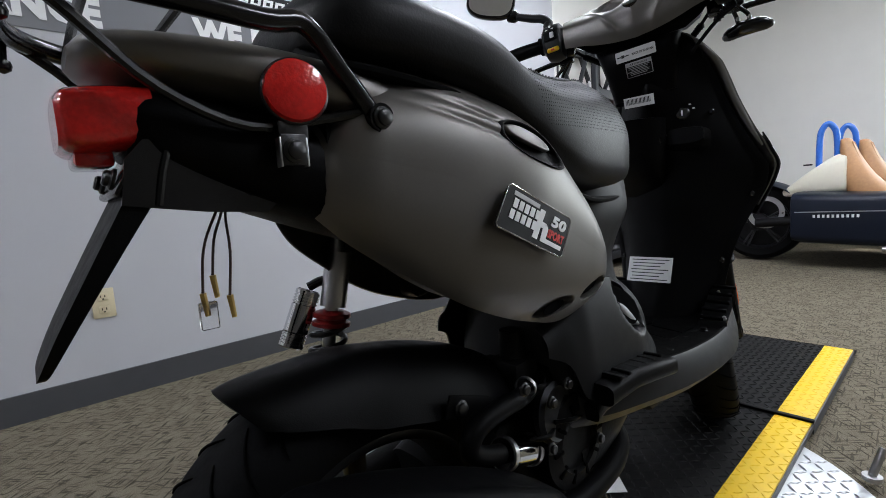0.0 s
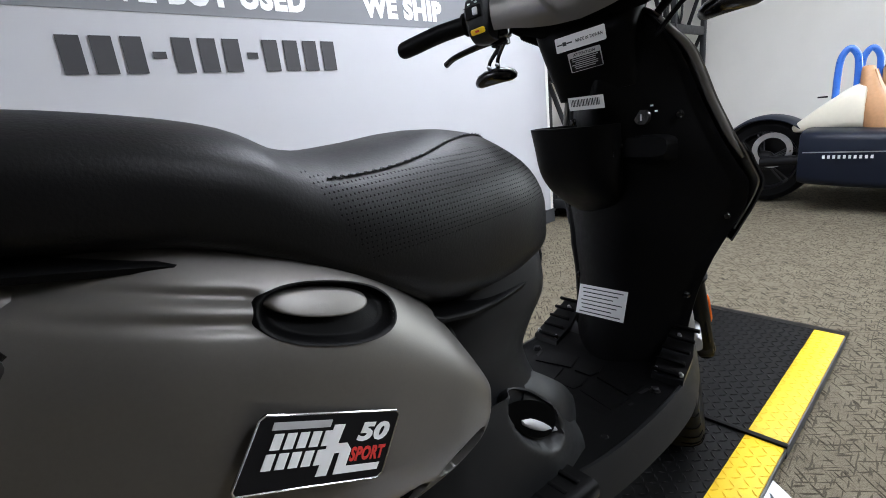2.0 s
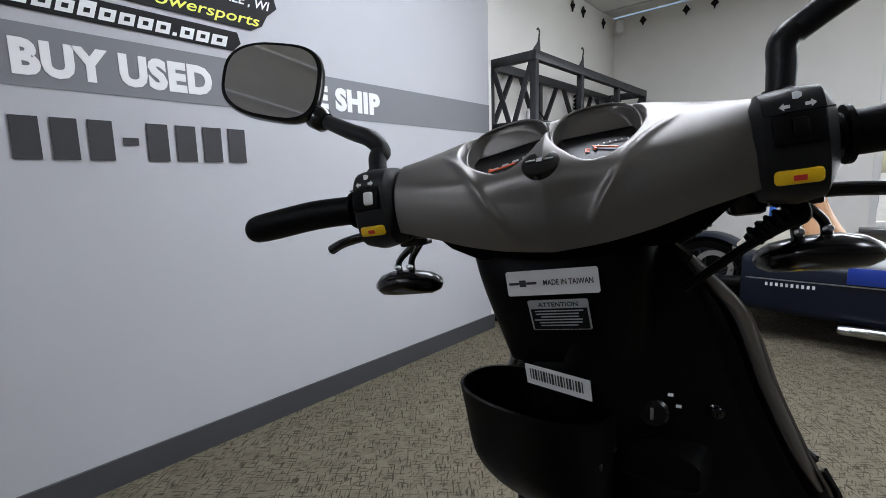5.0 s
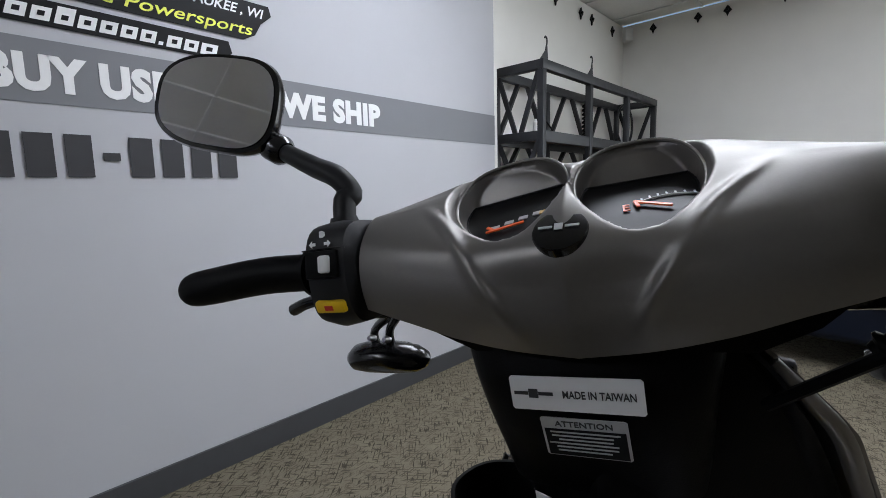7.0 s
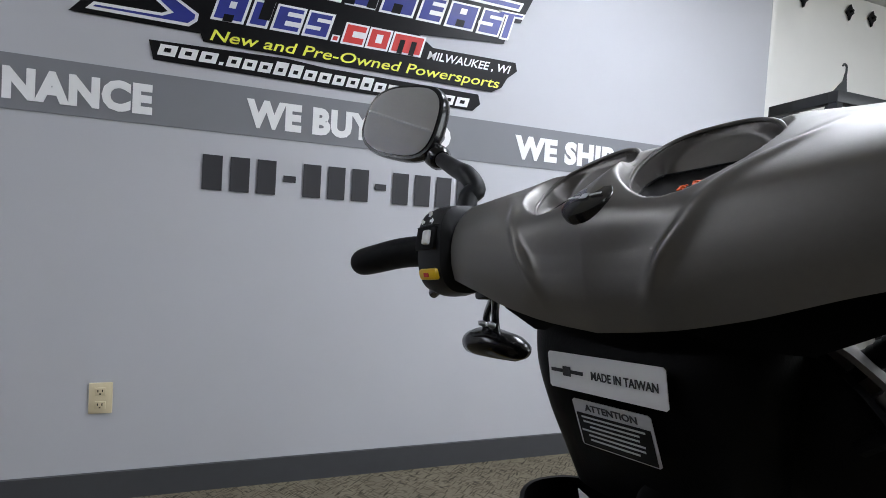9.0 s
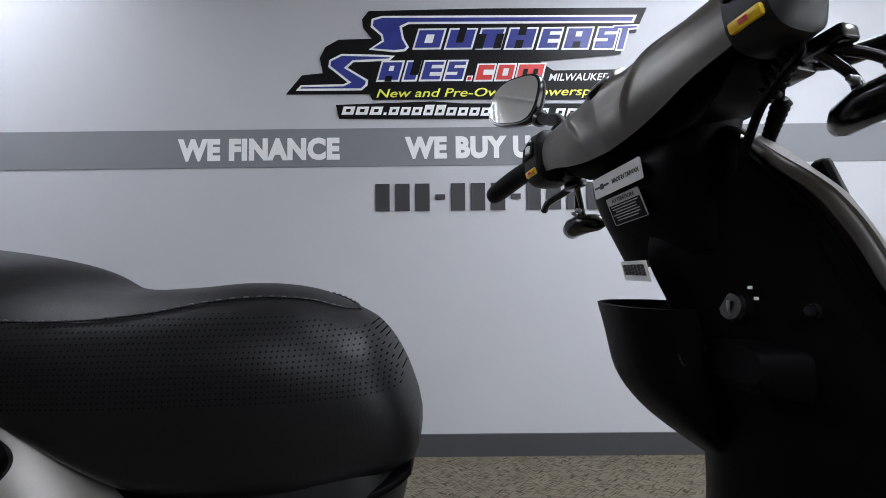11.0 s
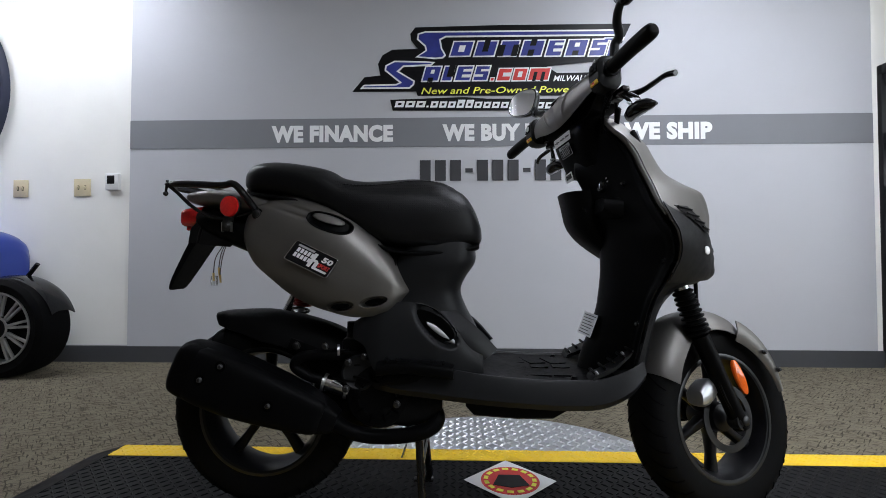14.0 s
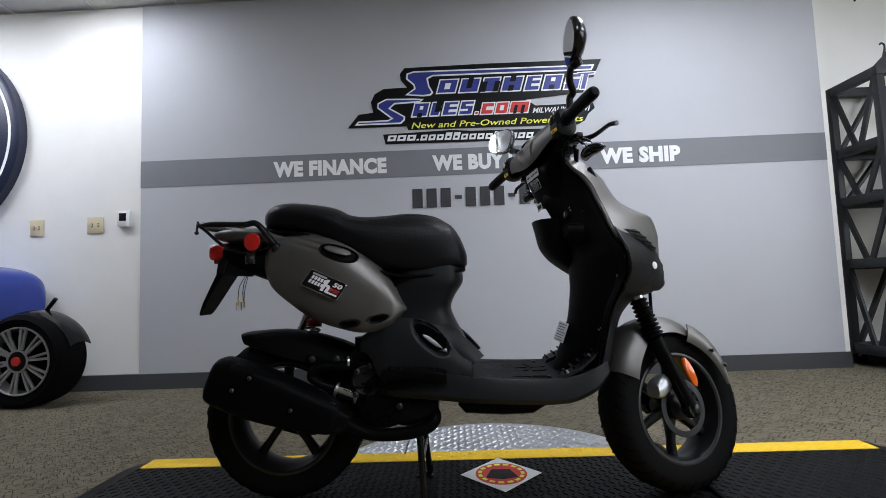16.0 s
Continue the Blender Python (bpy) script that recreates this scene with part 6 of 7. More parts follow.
# fork, fender, wheel
AX = Vector((0.606, 0.0, 0.3385))
FD = Vector((-0.33, 0, 0.944)).normalized()
for s in (-1, 1):
    a = AX + Vector((0, s * 0.088, 0))
    lo = a + FD * 0.23 - Vector((0.02, 0, 0))
    fk = part("fork_leg", join(rod(a - FD * 0.02, lo, 0.021, 0.023, 18), rod(lo, a + FD * 0.43 - Vector((0.02, 0, 0)), 0.014, 0.014, 16)), M_BLACK, sc, "black telescopic fork leg", xf=MW)
    part("boot", lathe([(0.017, 0)] + [(r, 0.004 + 0.0135 * k + h) for k in range(9) for r, h in ((0.0205, 0.0), (0.0305 - 0.0005 * k, 0.0045), (0.0305 - 0.0005 * k, 0.0080), (0.0205, 0.0120))] + [(0.016, 0.128)], lo, FD, 20), M_BLACK, fk, "ribbed rubber boot", xf=MW)
    part("chrome_ring", lathe([(0.018, 0.126), (0.020, 0.128), (0.020, 0.142), (0.015, 0.146)], lo, FD, 20), M_CHROME, fk, xf=MW)
    part("axle_lug", join(lathe([(0.024, -0.016), (0.026, 0), (0.024, 0.016)], a, (0, 1, 0), 20)), M_SATIN, fk, xf=MW)
    bolt(a + Vector((0, s * 0.016, 0)), (0, s, 0), 0.012, "axle_nut", parent=fk, xf=MW)
    rc = a + FD * 0.115 + Vector((0.036, s * 0.022, 0))
    part("reflector", loft([[rc + Vector((0, s * d, 0)) + Vector((-FD.z * 0 + 0.016 * k * math.cos(t), 0, 0)) + FD * (0.046 * k * math.sin(t)) for t in np.linspace(0, 2 * math.pi, 24, endpoint=False)] for d, k in ((-0.004, 1.0), (0.002, 1.0), (0.005, 0.8))]), M_ORANGE, fk, "orange oval reflector", xf=MW)
# front fender: an arched blade over the tyre with side tongues
def fend(u, v):
    a = radians(66 + 84 * u)
    r = lut(math.degrees(a), [(66, 0.256), (74, 0.270), (90, 0.286), (112, 0.292), (130, 0.272), (150, 0.250)])
    e = 2 * v - 1
    w = 0.078 * (1 - 0.22 * max(0, (0.12 - u) / 0.12))
    drop = 0.056 * abs(e) ** 3.2 * (1 - 0.35 * max(0, (0.18 - u) / 0.18))
    rr = r - drop
    return (AX.x + rr * math.cos(a), e * w, AX.z + rr * math.sin(a))
ff = part("front_fender", shell(grid(fend, 60, 30), 0.003), M_GREY, sc, "matte grey front fender", xf=MW, sharp=60)
for s in (-1, 1):
    def tongue(u, v):
        a = radians(78 - 60 * u)
        r = 0.232 - 0.036 * u + (v - 0.5) * (0.056 * (1 - 0.72 * u ** 1.5))
        return (AX.x + r * math.cos(a), s * (0.078 + 0.006 * math.sin(math.pi * v)), AX.z + r * math.sin(a))
    part("tongue", shell(grid(tongue, 20, 8), 0.003), M_GREY, ff, xf=MW)
    for a in (52, 34):
        bolt((AX.x + 0.212 * math.cos(radians(a)), s * 0.088, AX.z + 0.212 * math.sin(radians(a))), (0, s, 0), 0.005, parent=ff, xf=MW)


def wheel(at, rad, width, xf, spokes, twist):
    """Tyre, rim and cast spokes about the y axis."""
    t = part("tyre", lathe([(rad - 0.088, -width * 0.40), (rad - 0.070, -width * 0.47), (rad - 0.035, -width * 0.5), (rad - 0.012, -width * 0.42), (rad - 0.002, -width * 0.25), (rad, 0), (rad - 0.002, width * 0.25), (rad - 0.012, width * 0.42), (rad - 0.035, width * 0.5), (rad - 0.070, width * 0.47), (rad - 0.088, width * 0.40)], at, (0, 1, 0), 72, True), M_TYRE, sc, "black treaded scooter tyre", xf=xf, sharp=50)
    groove = []
    for k in range(36):
        for s in (-1, 1):
            a = 2 * math.pi * (k + 0.25 * s) / 36
            pts = []
            for f in (0.08, 0.25, 0.42, 0.5):
                rr = rad + 0.0006 - (0.0 if f < 0.2 else 0.002 if f < 0.3 else 0.012 if f < 0.45 else 0.03)
                aa = a + f * 0.35
                pts.append((at[0] + rr * math.cos(aa), at[1] + s * width * f, at[2] + rr * math.sin(aa)))
            groove.append(tube(pts, [0.0008, 0.0018, 0.0016, 0.0008], 2, 5))
    tagged(part("tread_pattern", join(*groove), M_VOID, t, xf=xf), kind="stuff")
    r0 = rad - 0.086
    rim = part("rim", lathe([(r0 - 0.012, -width * 0.30), (r0 - 0.006, -width * 0.42), (r0 + 0.006, -width * 0.44), (r0 + 0.008, -width * 0.38), (r0, -width * 0.25), (r0, width * 0.25), (r0 + 0.008, width * 0.38), (r0 + 0.006, width * 0.44), (r0 - 0.006, width * 0.42), (r0 - 0.012, width * 0.30), (r0 - 0.020, 0)], at, (0, 1, 0), 64, True), M_RIM, sc, "black cast wheel rim", xf=xf)
    part("lip", lathe([(r0 - 0.001, -width * 0.445), (r0 + 0.004, -width * 0.450), (r0 + 0.007, -width * 0.445)], at, (0, 1, 0), 64, True), M_BOLT, rim, xf=xf)
    part("hub", lathe([(0.020, -0.050), (0.036, -0.044), (0.040, -0.02), (0.040, 0.02), (0.036, 0.044), (0.020, 0.05)], at, (0, 1, 0), 32), M_RIM, rim, xf=xf)
    for k in range(spokes):
        a = 2 * math.pi * k / spokes + 0.3
        d, q = Vector((math.cos(a), 0, math.sin(a))), Vector((-math.sin(a), 0, math.cos(a)))
        o = Vector(at)
        rows = []
        for f, w, th in ((0.030, 0.016, 0.022), (0.06, 0.013, 0.017), (0.10, 0.0125, 0.013), (r0 - 0.012, 0.016, 0.016)):
            rows.append(ring(o + d * f + q * (twist * (f - 0.03)), q, Yv, w, th, 3, 12))
        part("spoke", loft(rows), M_RIM, rim, xf=xf)
    return t


wheel(AX, 0.246, 0.118, MW, 6, 0.12)
part("brake_disc", lathe([(0.068, -0.0595), (0.086, -0.0595), (0.086, -0.0565), (0.068, -0.0565)], AX, (0, 1, 0), 48, True), M_BOLT, sc, "steel front brake disc", xf=MW)
part("brake_caliper", loft([ring(AX + Vector((-0.080 + 0.018 * k, -0.060, 0.072 + 0.008 * k)), Yv, Zv, 0.026, h, 3.5, 16) for k, h in ((-1.6, 0.018), (-1, 0.028), (0, 0.032), (1, 0.026), (1.6, 0.014))]), M_ALU, sc, "silver brake caliper", xf=MW)
part("brake_hose", tube([(0.535, -0.075, 0.70), (0.515, -0.085, 0.58), (0.540, -0.085, 0.48), (0.552, -0.06, 0.42)], 0.005, 5, 8), M_BLACK, sc, xf=MW)
part("speedo_cable", tube([(0.60, -0.095, 0.335), (0.555, -0.10, 0.40), (0.53, -0.092, 0.50), (0.50, -0.07, 0.62)], 0.0035, 5, 8), M_BLACK, sc, xf=MW)

# ---- rear wheel, engine, exhaust, stand ----
RX = Vector((-0.6205, 0.0, 0.355))
wheel(RX, 0.253, 0.130, Matrix(), 5, 0.0)


def rear_fend(u, v):
    x = -0.768 + 0.413 * u
    e = 2 * v - 1
    zt = lut(x, [(-0.785, 0.606), (-0.77, 0.618), (-0.74, 0.624), (-0.64, 0.628), (-0.55, 0.616), (-0.46, 0.592), (-0.40, 0.566), (-0.355, 0.53)])
    w = lut(x, [(-0.785, 0.034), (-0.775, 0.052), (-0.75, 0.066), (-0.69, 0.078), (-0.60, 0.087), (-0.355, 0.088)])
    drop = lut(x, [(-0.785, 0.022), (-0.74, 0.042), (-0.69, 0.056), (-0.62, 0.078), (-0.50, 0.085), (-0.355, 0.07)])
    return (x + 0.025 * abs(e) ** 3 * (1 - u) ** 2, e * w, zt - drop * abs(e) ** 3.0)
part("rear_fender", shell(grid(rear_fend, 50, 30), 0.004), M_BLACK, sc, "matte black rear fender hugging the tyre", sharp=60)
part("fender_stay", join(box((-0.50, -0.092, 0.535), (0.075, 0.004, 0.03), 0.002, Matrix.Rotation(0.35, 4, "Y"))), M_BLACK, sc)
bolt((-0.515, -0.095, 0.540), (0, -1, 0), 0.008)

# exhaust
def muff_ring(f, rz, ry):
    a, b = Vector((-0.785, -0.160, 0.508)), Vector((-0.395, -0.140, 0.360))
    d = (b - a).normalized()
    up = (Zv - d * Zv.dot(d)).normalized()
    return ring(a + (b - a) * f, Yv, up, ry, rz, 4.0, 32)
mf = part("muffler", loft([muff_ring(*r) for r in crv([(-0.015, 0.030, 0.026), (0.0, 0.054, 0.040), (0.05, 0.068, 0.050), (0.25, 0.073, 0.054), (0.5, 0.068, 0.054), (0.75, 0.056, 0.048), (0.92, 0.040, 0.038), (1.0, 0.026, 0.026)], 4)]), M_HEAT, sc, "matte black exhaust muffler with heat shield", sharp=50)
part("heat_shield", loft([[muff_ring(f, rz, ry)[k] + Vector((0, -0.006, 0.001)) for k in range(9, 24)] + [muff_ring(f, rz * 0.9, ry * 0.8)[k] + Vector((0, 0.004, 0)) for k in range(23, 8, -1)] for f, rz, ry in crv([(0.12, 0.056, 0.046), (0.15, 0.070, 0.053), (0.4, 0.072, 0.057), (0.7, 0.058, 0.051), (0.88, 0.045, 0.042), (0.92, 0.036, 0.034)], 3)]), M_HEAT, mf, sharp=40)
for x, z in ((-0.655, 0.512), (-0.705, 0.480), (-0.540, 0.420)):
    bolt((x, -0.2165, z), (0, -1, 0.1), 0.0050, parent=mf)
    # black disc paints the shaded recess round each muffler bolt
    part("bolt_recess_shade", lathe([(0.013, 0), (0.013, 0.002), (0.001, 0.002)], (x, -0.2155, z), (0, -1, 0.1), 18), M_VOID, mf)
part("exhaust_pipe", tube([(-0.42, -0.135, 0.368), (-0.375, -0.125, 0.335), (-0.32, -0.12, 0.318), (-0.24, -0.12, 0.318), (-0.17, -0.115, 0.332), (-0.142, -0.10, 0.358), (-0.165, -0.07, 0.385), (-0.21, -0.04, 0.40)], [0.022, 0.020, 0.019, 0.019, 0.020, 0.020, 0.019, 0.018], 6, 16), M_HEAT, sc, "black exhaust header pipe")

# engine
eg = part("engine_case", loft([ring((x, y, z), Yv, Zv, w, h, 3.2, 24) for x, y, z, w, h in crv([(-0.50, 0.04, 0.36, 0.06, 0.06), (-0.42, 0.01, 0.385, 0.085, 0.085), (-0.33, 0.0, 0.40, 0.095, 0.095), (-0.26, 0.0, 0.42, 0.09, 0.085), (-0.20, 0.0, 0.43, 0.07, 0.06)], 4)]), M_ENGINE, sc, "dark cast engine block")
part("fan_cover", lathe([(0.082, 0.0), (0.084, 0.020), (0.076, 0.034), (0.05, 0.040), (0.046, 0.032), (0.001, 0.030)], (-0.295, -0.085, 0.415), (0, -1, 0), 36), M_BLACK, eg)
# black blocks stand for the shade in the fan slots
for k in range(10):
    a = k * 0.628
    part("fan_slot", box((-0.295 + 0.055 * math.cos(a), -0.1235, 0.415 + 0.055 * math.sin(a)), (0.022, 0.004, 0.006), 0.0015, Matrix.Rotation(-a, 4, "Y")), M_VOID, eg)
for k in range(6):
    part("cooling_fin", box((-0.235 + 0.013 * k, -0.02, 0.475), (0.004, 0.12, 0.075), 0.0012, Matrix.Rotation(0.2, 4, "Y")), M_ENGINE, eg)
part("cylinder_shroud", box((-0.30, -0.035, 0.505), (0.13, 0.12, 0.07), 0.016), M_BLACK, eg)
part("carburettor", join(box((-0.37, -0.06, 0.53), (0.055, 0.06, 0.06), 0.012), rod((-0.37, -0.06, 0.555), (-0.37, -0.06, 0.60), 0.020, 0.018)), M_ENGINE, eg)
part("intake_hose", tube([(-0.375, -0.095, 0.520), (-0.41, -0.105, 0.520), (-0.46, -0.108, 0.520), (-0.500, -0.108, 0.512), (-0.515, -0.106, 0.490), (-0.490, -0.102, 0.468), (-0.45, -0.098, 0.452)], 0.0135, 6, 14), M_BLACK, eg, "black rubber intake hose")
part("chrome_sleeve", rod((-0.445, -0.096, 0.448), (-0.375, -0.092, 0.424), 0.021, 0.021, 24), M_CHROME, eg, "chrome hose sleeve")
for f in (0.08, 0.92):
    part("clamp", lathe([(0.0215, -0.004), (0.0235, -0.004), (0.0235, 0.004), (0.0215, 0.004)], Vector((-0.445, -0.096, 0.448)).lerp(Vector((-0.375, -0.092, 0.424)), f), (0.07, 0.004, -0.024), 24, True), M_STEEL, eg)
part("hose_band", lathe([(0.014, -0.003), (0.0155, -0.003), (0.0155, 0.003), (0.014, 0.003)], (-0.40, -0.107, 0.532), (1, 0.3, 0), 18, True), M_STEEL, eg)
part("round_cover", lathe([(0.044, 0), (0.046, 0.010), (0.040, 0.016), (0.034, 0.012), (0.001, 0.014)], (-0.345, -0.105, 0.475), (0.1, -1, 0.1), 32), M_SATIN, eg)
rnd = random.Random(4)
for k in range(12):
    a = Vector((-0.42 + rnd.random() * 0.18, -0.10 - rnd.random() * 0.03, 0.42 + rnd.random() * 0.15))
    part("hose", tube([a, a + Vector((0.03, -0.012, 0.025 - rnd.random() * 0.05)), a + Vector((0.06 + rnd.random() * 0.03, 0.01, rnd.random() * 0.06 - 0.03))], 0.0035, 4, 7), M_BLACK, eg)
for x, z in ((-0.37, 0.505), (-0.375, 0.438), (-0.30, 0.53), (-0.33, 0.52), (-0.245, 0.40), (-0.43, 0.545)):
    bolt((x, -0.128, z), (0, -1, 0), 0.007, parent=eg)
part("crank_cover", loft([ring((x, -0.07, z), Yv, Zv, 0.05, h, 3, 20) for x, z, h in ((-0.28, 0.37, 0.03), (-0.22, 0.375, 0.045), (-0.16, 0.39, 0.04), (-0.13, 0.40, 0.02))]), M_ENGINE, eg)
part("swing_case", loft([ring((x, 0.10, z), Yv, Zv, 0.035, h, 3, 24) for x, z, h in ((-0.68, 0.325, 0.05), (-0.60, 0.325, 0.075), (-0.45, 0.345, 0.07), (-0.30, 0.37, 0.085), (-0.22, 0.375, 0.07))]), M_ENGINE, sc, "dark belt drive case")
part("heat_guard", loft([ring((x, -0.135, z), Yv, Zv, 0.018, h, 3.5, 18) for x, z, h in ((-0.285, 0.458, 0.01), (-0.26, 0.475, 0.022), (-0.18, 0.478, 0.024), (-0.125, 0.468, 0.014))]), M_BLACK, sc)

# rear damper with reservoir, on the left flank of the wheel
dm = part("rear_damper", join(rod((-0.585, 0.118, 0.560), (-0.545, 0.112, 0.780), 0.010), rod((-0.566, 0.115, 0.655), (-0.549, 0.113, 0.735), 0.019, 0.019, 24)), M_STEEL, sc, "silver rear damper with red spring collar")
sp_pts = []
for k in range(48):
    a = k * 0.55
    c = Vector((-0.590, 0.118, 0.540)).lerp(Vector((-0.573, 0.116, 0.632)), k / 47)
    sp_pts.append(c + Vector((0.025 * math.cos(a), 0.025 * math.sin(a), 0)))
part("spring", tube(sp_pts, 0.0045, 1, 7), M_BOLT, dm, "dark coil spring")
part("collar", lathe([(0.018, 0), (0.028, 0.003), (0.028, 0.009), (0.022, 0.011), (0.022, 0.014), (0.028, 0.016), (0.028, 0.022), (0.018, 0.026)], (-0.572, 0.116, 0.624), (0.16, -0.02, 0.98), 28), M_DRED, dm, "red anodised collar")
rs0, rs1 = Vector((-0.626, 0.142, 0.602)), Vector((-0.590, 0.139, 0.682))
part("reservoir", lathe([(0.015, 0), (0.0180, 0.002)] + [(r, 0.004 + 0.0045 * k + h) for k in range(4) for r, h in ((0.0180, 0.0), (0.0180, 0.0026), (0.0165, 0.0030), (0.0165, 0.0042))] + [(0.0180, 0.024), (0.0180, 0.064)]
                              + [(r, 0.065 + 0.0045 * k + h) for k in range(4) for r, h in ((0.0165, 0.0), (0.0165, 0.0012), (0.0180, 0.0016), (0.0180, 0.0042))] + [(0.0180, 0.085), (0.015, 0.088)], rs0, rs1 - rs0, 32), M_CHROME, dm, "polished ring-grooved gas reservoir", sharp=25)
part("bridge", tube([rs1 + Vector((0, 0, 0.004)), (-0.572, 0.128, 0.694), (-0.556, 0.114, 0.690)], 0.007, 4, 10), M_GLOSS, dm)

# centre stand
for s in (-1, 1):
    part("stand_leg", tube([(-0.195, s * 0.075, 0.372), (-0.190, s * 0.090, 0.28), (-0.182, s * 0.112, 0.17), (-0.178, s * 0.122, 0.112), (-0.200, s * 0.126, 0.099)], 0.0105, 5, 12), M_GLOSS, sc, "black centre stand leg")
    part("stand_foot", box((-0.195, s * 0.126, 0.0955), (0.06, 0.024, 0.008), 0.003), M_GLOSS, sc)
part("stand_tang", tube([(-0.188, 0.09, 0.27), (-0.235, 0.11, 0.25), (-0.265, 0.125, 0.245)], 0.007, 4, 10), M_GLOSS, sc)
part("stand_spring", tube([(-0.20 - 0.002 * k, -0.055 + 0.006 * math.sin(k * 1.6), 0.35 - 0.0055 * k) for k in range(22)], 0.0022, 2, 6), M_STEEL, sc)
part("stand_pivot", rod((-0.195, -0.10, 0.372), (-0.195, 0.10, 0.372), 0.012), M_GLOSS, sc)
part("stand_cross", rod((-0.186, -0.10, 0.23), (-0.186, 0.10, 0.23), 0.008), M_GLOSS, sc)

PLACED[0] = Matrix()

# ---- steel shelf beside the grey wall ----
SX0, SX1, SY0, SY1, SZ = 2.63, 4.70, 1.43, 1.79, 1.85
shf = thing("steel_shelf", (3.66, 1.61, 0), "tall black steel truss shelf on castors against wall", "shelf")
for x in (SX0, 3.31, 4.03, SX1):
    for y in (SY0, SY1):
        part("post", span(x - 0.022, x + 0.022, y - 0.022, y + 0.022, 0.075, SZ, 0.003), M_SHELF, shf)
for y in (SY0, SY1):
    part("top_rail", span(SX0 - 0.024, SX1 + 0.024, y - 0.024, y + 0.024, SZ, SZ + 0.06, 0.003), M_SHELF, shf)
    part("bottom_rail", span(SX0 - 0.024, SX1 + 0.024, y - 0.024, y + 0.024, 0.085, 0.15, 0.003), M_SHELF, shf)
for x in (SX0, SX1):
    part("end_rail", span(x - 0.022, x + 0.022, SY0 + 0.024, SY1 - 0.024, SZ, SZ + 0.06, 0.003), M_SHELF, shf)
    part("end_rail", span(x - 0.022, x + 0.022, SY0 + 0.024, SY1 - 0.024, 0.085, 0.15, 0.003), M_SHELF, shf)
LEVELS = (0.108, 0.6907, 1.1116, 1.4492)
for z in LEVELS:
    part("shelf_board", span(SX0 + 0.024, SX1 - 0.024, SY0 + 0.024, SY1 - 0.024, z, z + 0.022, 0.002), M_WOOD, shf, "stained timber shelf board")
    if z > 0.2:
        for y in (SY0, SY1):
            part("shelf_rail", span(SX0 + 0.024, SX1 - 0.024, y - 0.016, y + 0.016, z - 0.05, z + 0.022, 0.002), M_SHELF, shf)
        part("side_rail", span(SX0 - 0.016, SX0 + 0.016, SY0 + 0.024, SY1 - 0.024, z - 0.04, z + 0.02, 0.002), M_SHELF, shf)


def strut(a, b, w=0.016):
    a, b = Vector(a), Vector(b)
    d = (b - a).normalized()
    u = d.cross(Vector((1, 0, 0)))
    u = (u if u.length > 0.1 else d.cross(Vector((0, 1, 0)))).normalized()
    q = d.cross(u)
    return loft([[p + u * w * i + q * w * 0.5 * j for i, j in ((-1, -1), (1, -1), (1, 1), (-1, 1))] for p in (a, b)])


ym = (SY0 + SY1) / 2
for x in (SX0, SX1):
    for z0, z1 in ((0.13, 0.66), (0.71, 1.05), (1.10, 1.41), (1.46, 1.86)):
        part("truss", strut((x, SY0 + 0.02, z1), (x, ym - 0.02, z0)), M_SHELF, shf)
        part("truss", strut((x, SY1 - 0.02, z1), (x, ym + 0.02, z0)), M_SHELF, shf)
for x0, x1 in ((SX0, 3.31), (3.31, 4.03), (4.03, SX1)):
    xm = (x0 + x1) / 2
    for z0, z1 in ((0.13, 0.66), (1.10, 1.41), (1.46, 1.86)):
        part("truss", strut((x0 + 0.03, SY1, z0), (xm - 0.06, SY1, z1), 0.018), M_SHELF, shf)
        part("truss", strut((x1 - 0.03, SY1, z0), (xm + 0.06, SY1, z1), 0.018), M_SHELF, shf)
for x in (SX0 + 0.03, SX1 - 0.03):
    for y in (SY0 + 0.01, SY1 - 0.01):
        cs = part("castor", lathe([(0.030, -0.012), (0.036, -0.008), (0.036, 0.008), (0.030, 0.012)], (x, y, 0.037), (1, 0, 0), 24), M_BLACK, shf)
        part("fork", span(x - 0.018, x + 0.018, y - 0.012, y + 0.012, 0.055, 0.085, 0.003), M_STEEL, cs)
# things on the shelf
PLACED[0] = Matrix.Translation((-0.05, -0.119, -0.0291)) @ Matrix.Scale(0.925, 4)
dr = thing("wheel_rim", (3.45, 1.87, 0.172), "bare black wheel rim lying on lowest shelf", "wheel rim")
part("barrel", lathe([(0.16, 0), (0.17, 0.01), (0.165, 0.03), (0.145, 0.05), (0.145, 0.20), (0.165, 0.225), (0.17, 0.245), (0.16, 0.25), (0.135, 0.20), (0.135, 0.05)], (3.45, 1.87, 0.172), (0, 0, 1), 40, True), M_RIM, dr)
part("lip", lathe([(0.165, 0.246), (0.171, 0.248), (0.165, 0.252)], (3.45, 1.87, 0.172), (0, 0, 1), 40, True), M_STEEL, dr)
cb = thing("cardboard_box", (3.32, 1.86, 0.802), "open brown cardboard box of parts on shelf", "box")
part("carton", join(span(3.20, 3.44, 1.76, 1.765, 0.804, 0.95), span(3.20, 3.44, 1.955, 1.96, 0.804, 0.95), span(3.20, 3.205, 1.765, 1.955, 0.804, 0.95), span(3.435, 3.44, 1.765, 1.955, 0.804, 0.95), span(3.205, 3.435, 1.765, 1.955, 0.804, 0.81)), M_CARD, cb)
part("flap", box((3.32, 1.745, 0.965), (0.23, 0.004, 0.06), 0, Matrix.Rotation(0.6, 4, "X")), M_CARD, cb)
tb = thing("chrome_tube", (3.08, 1.72, 0.802), "chrome tube leaning on shelf", "tube")
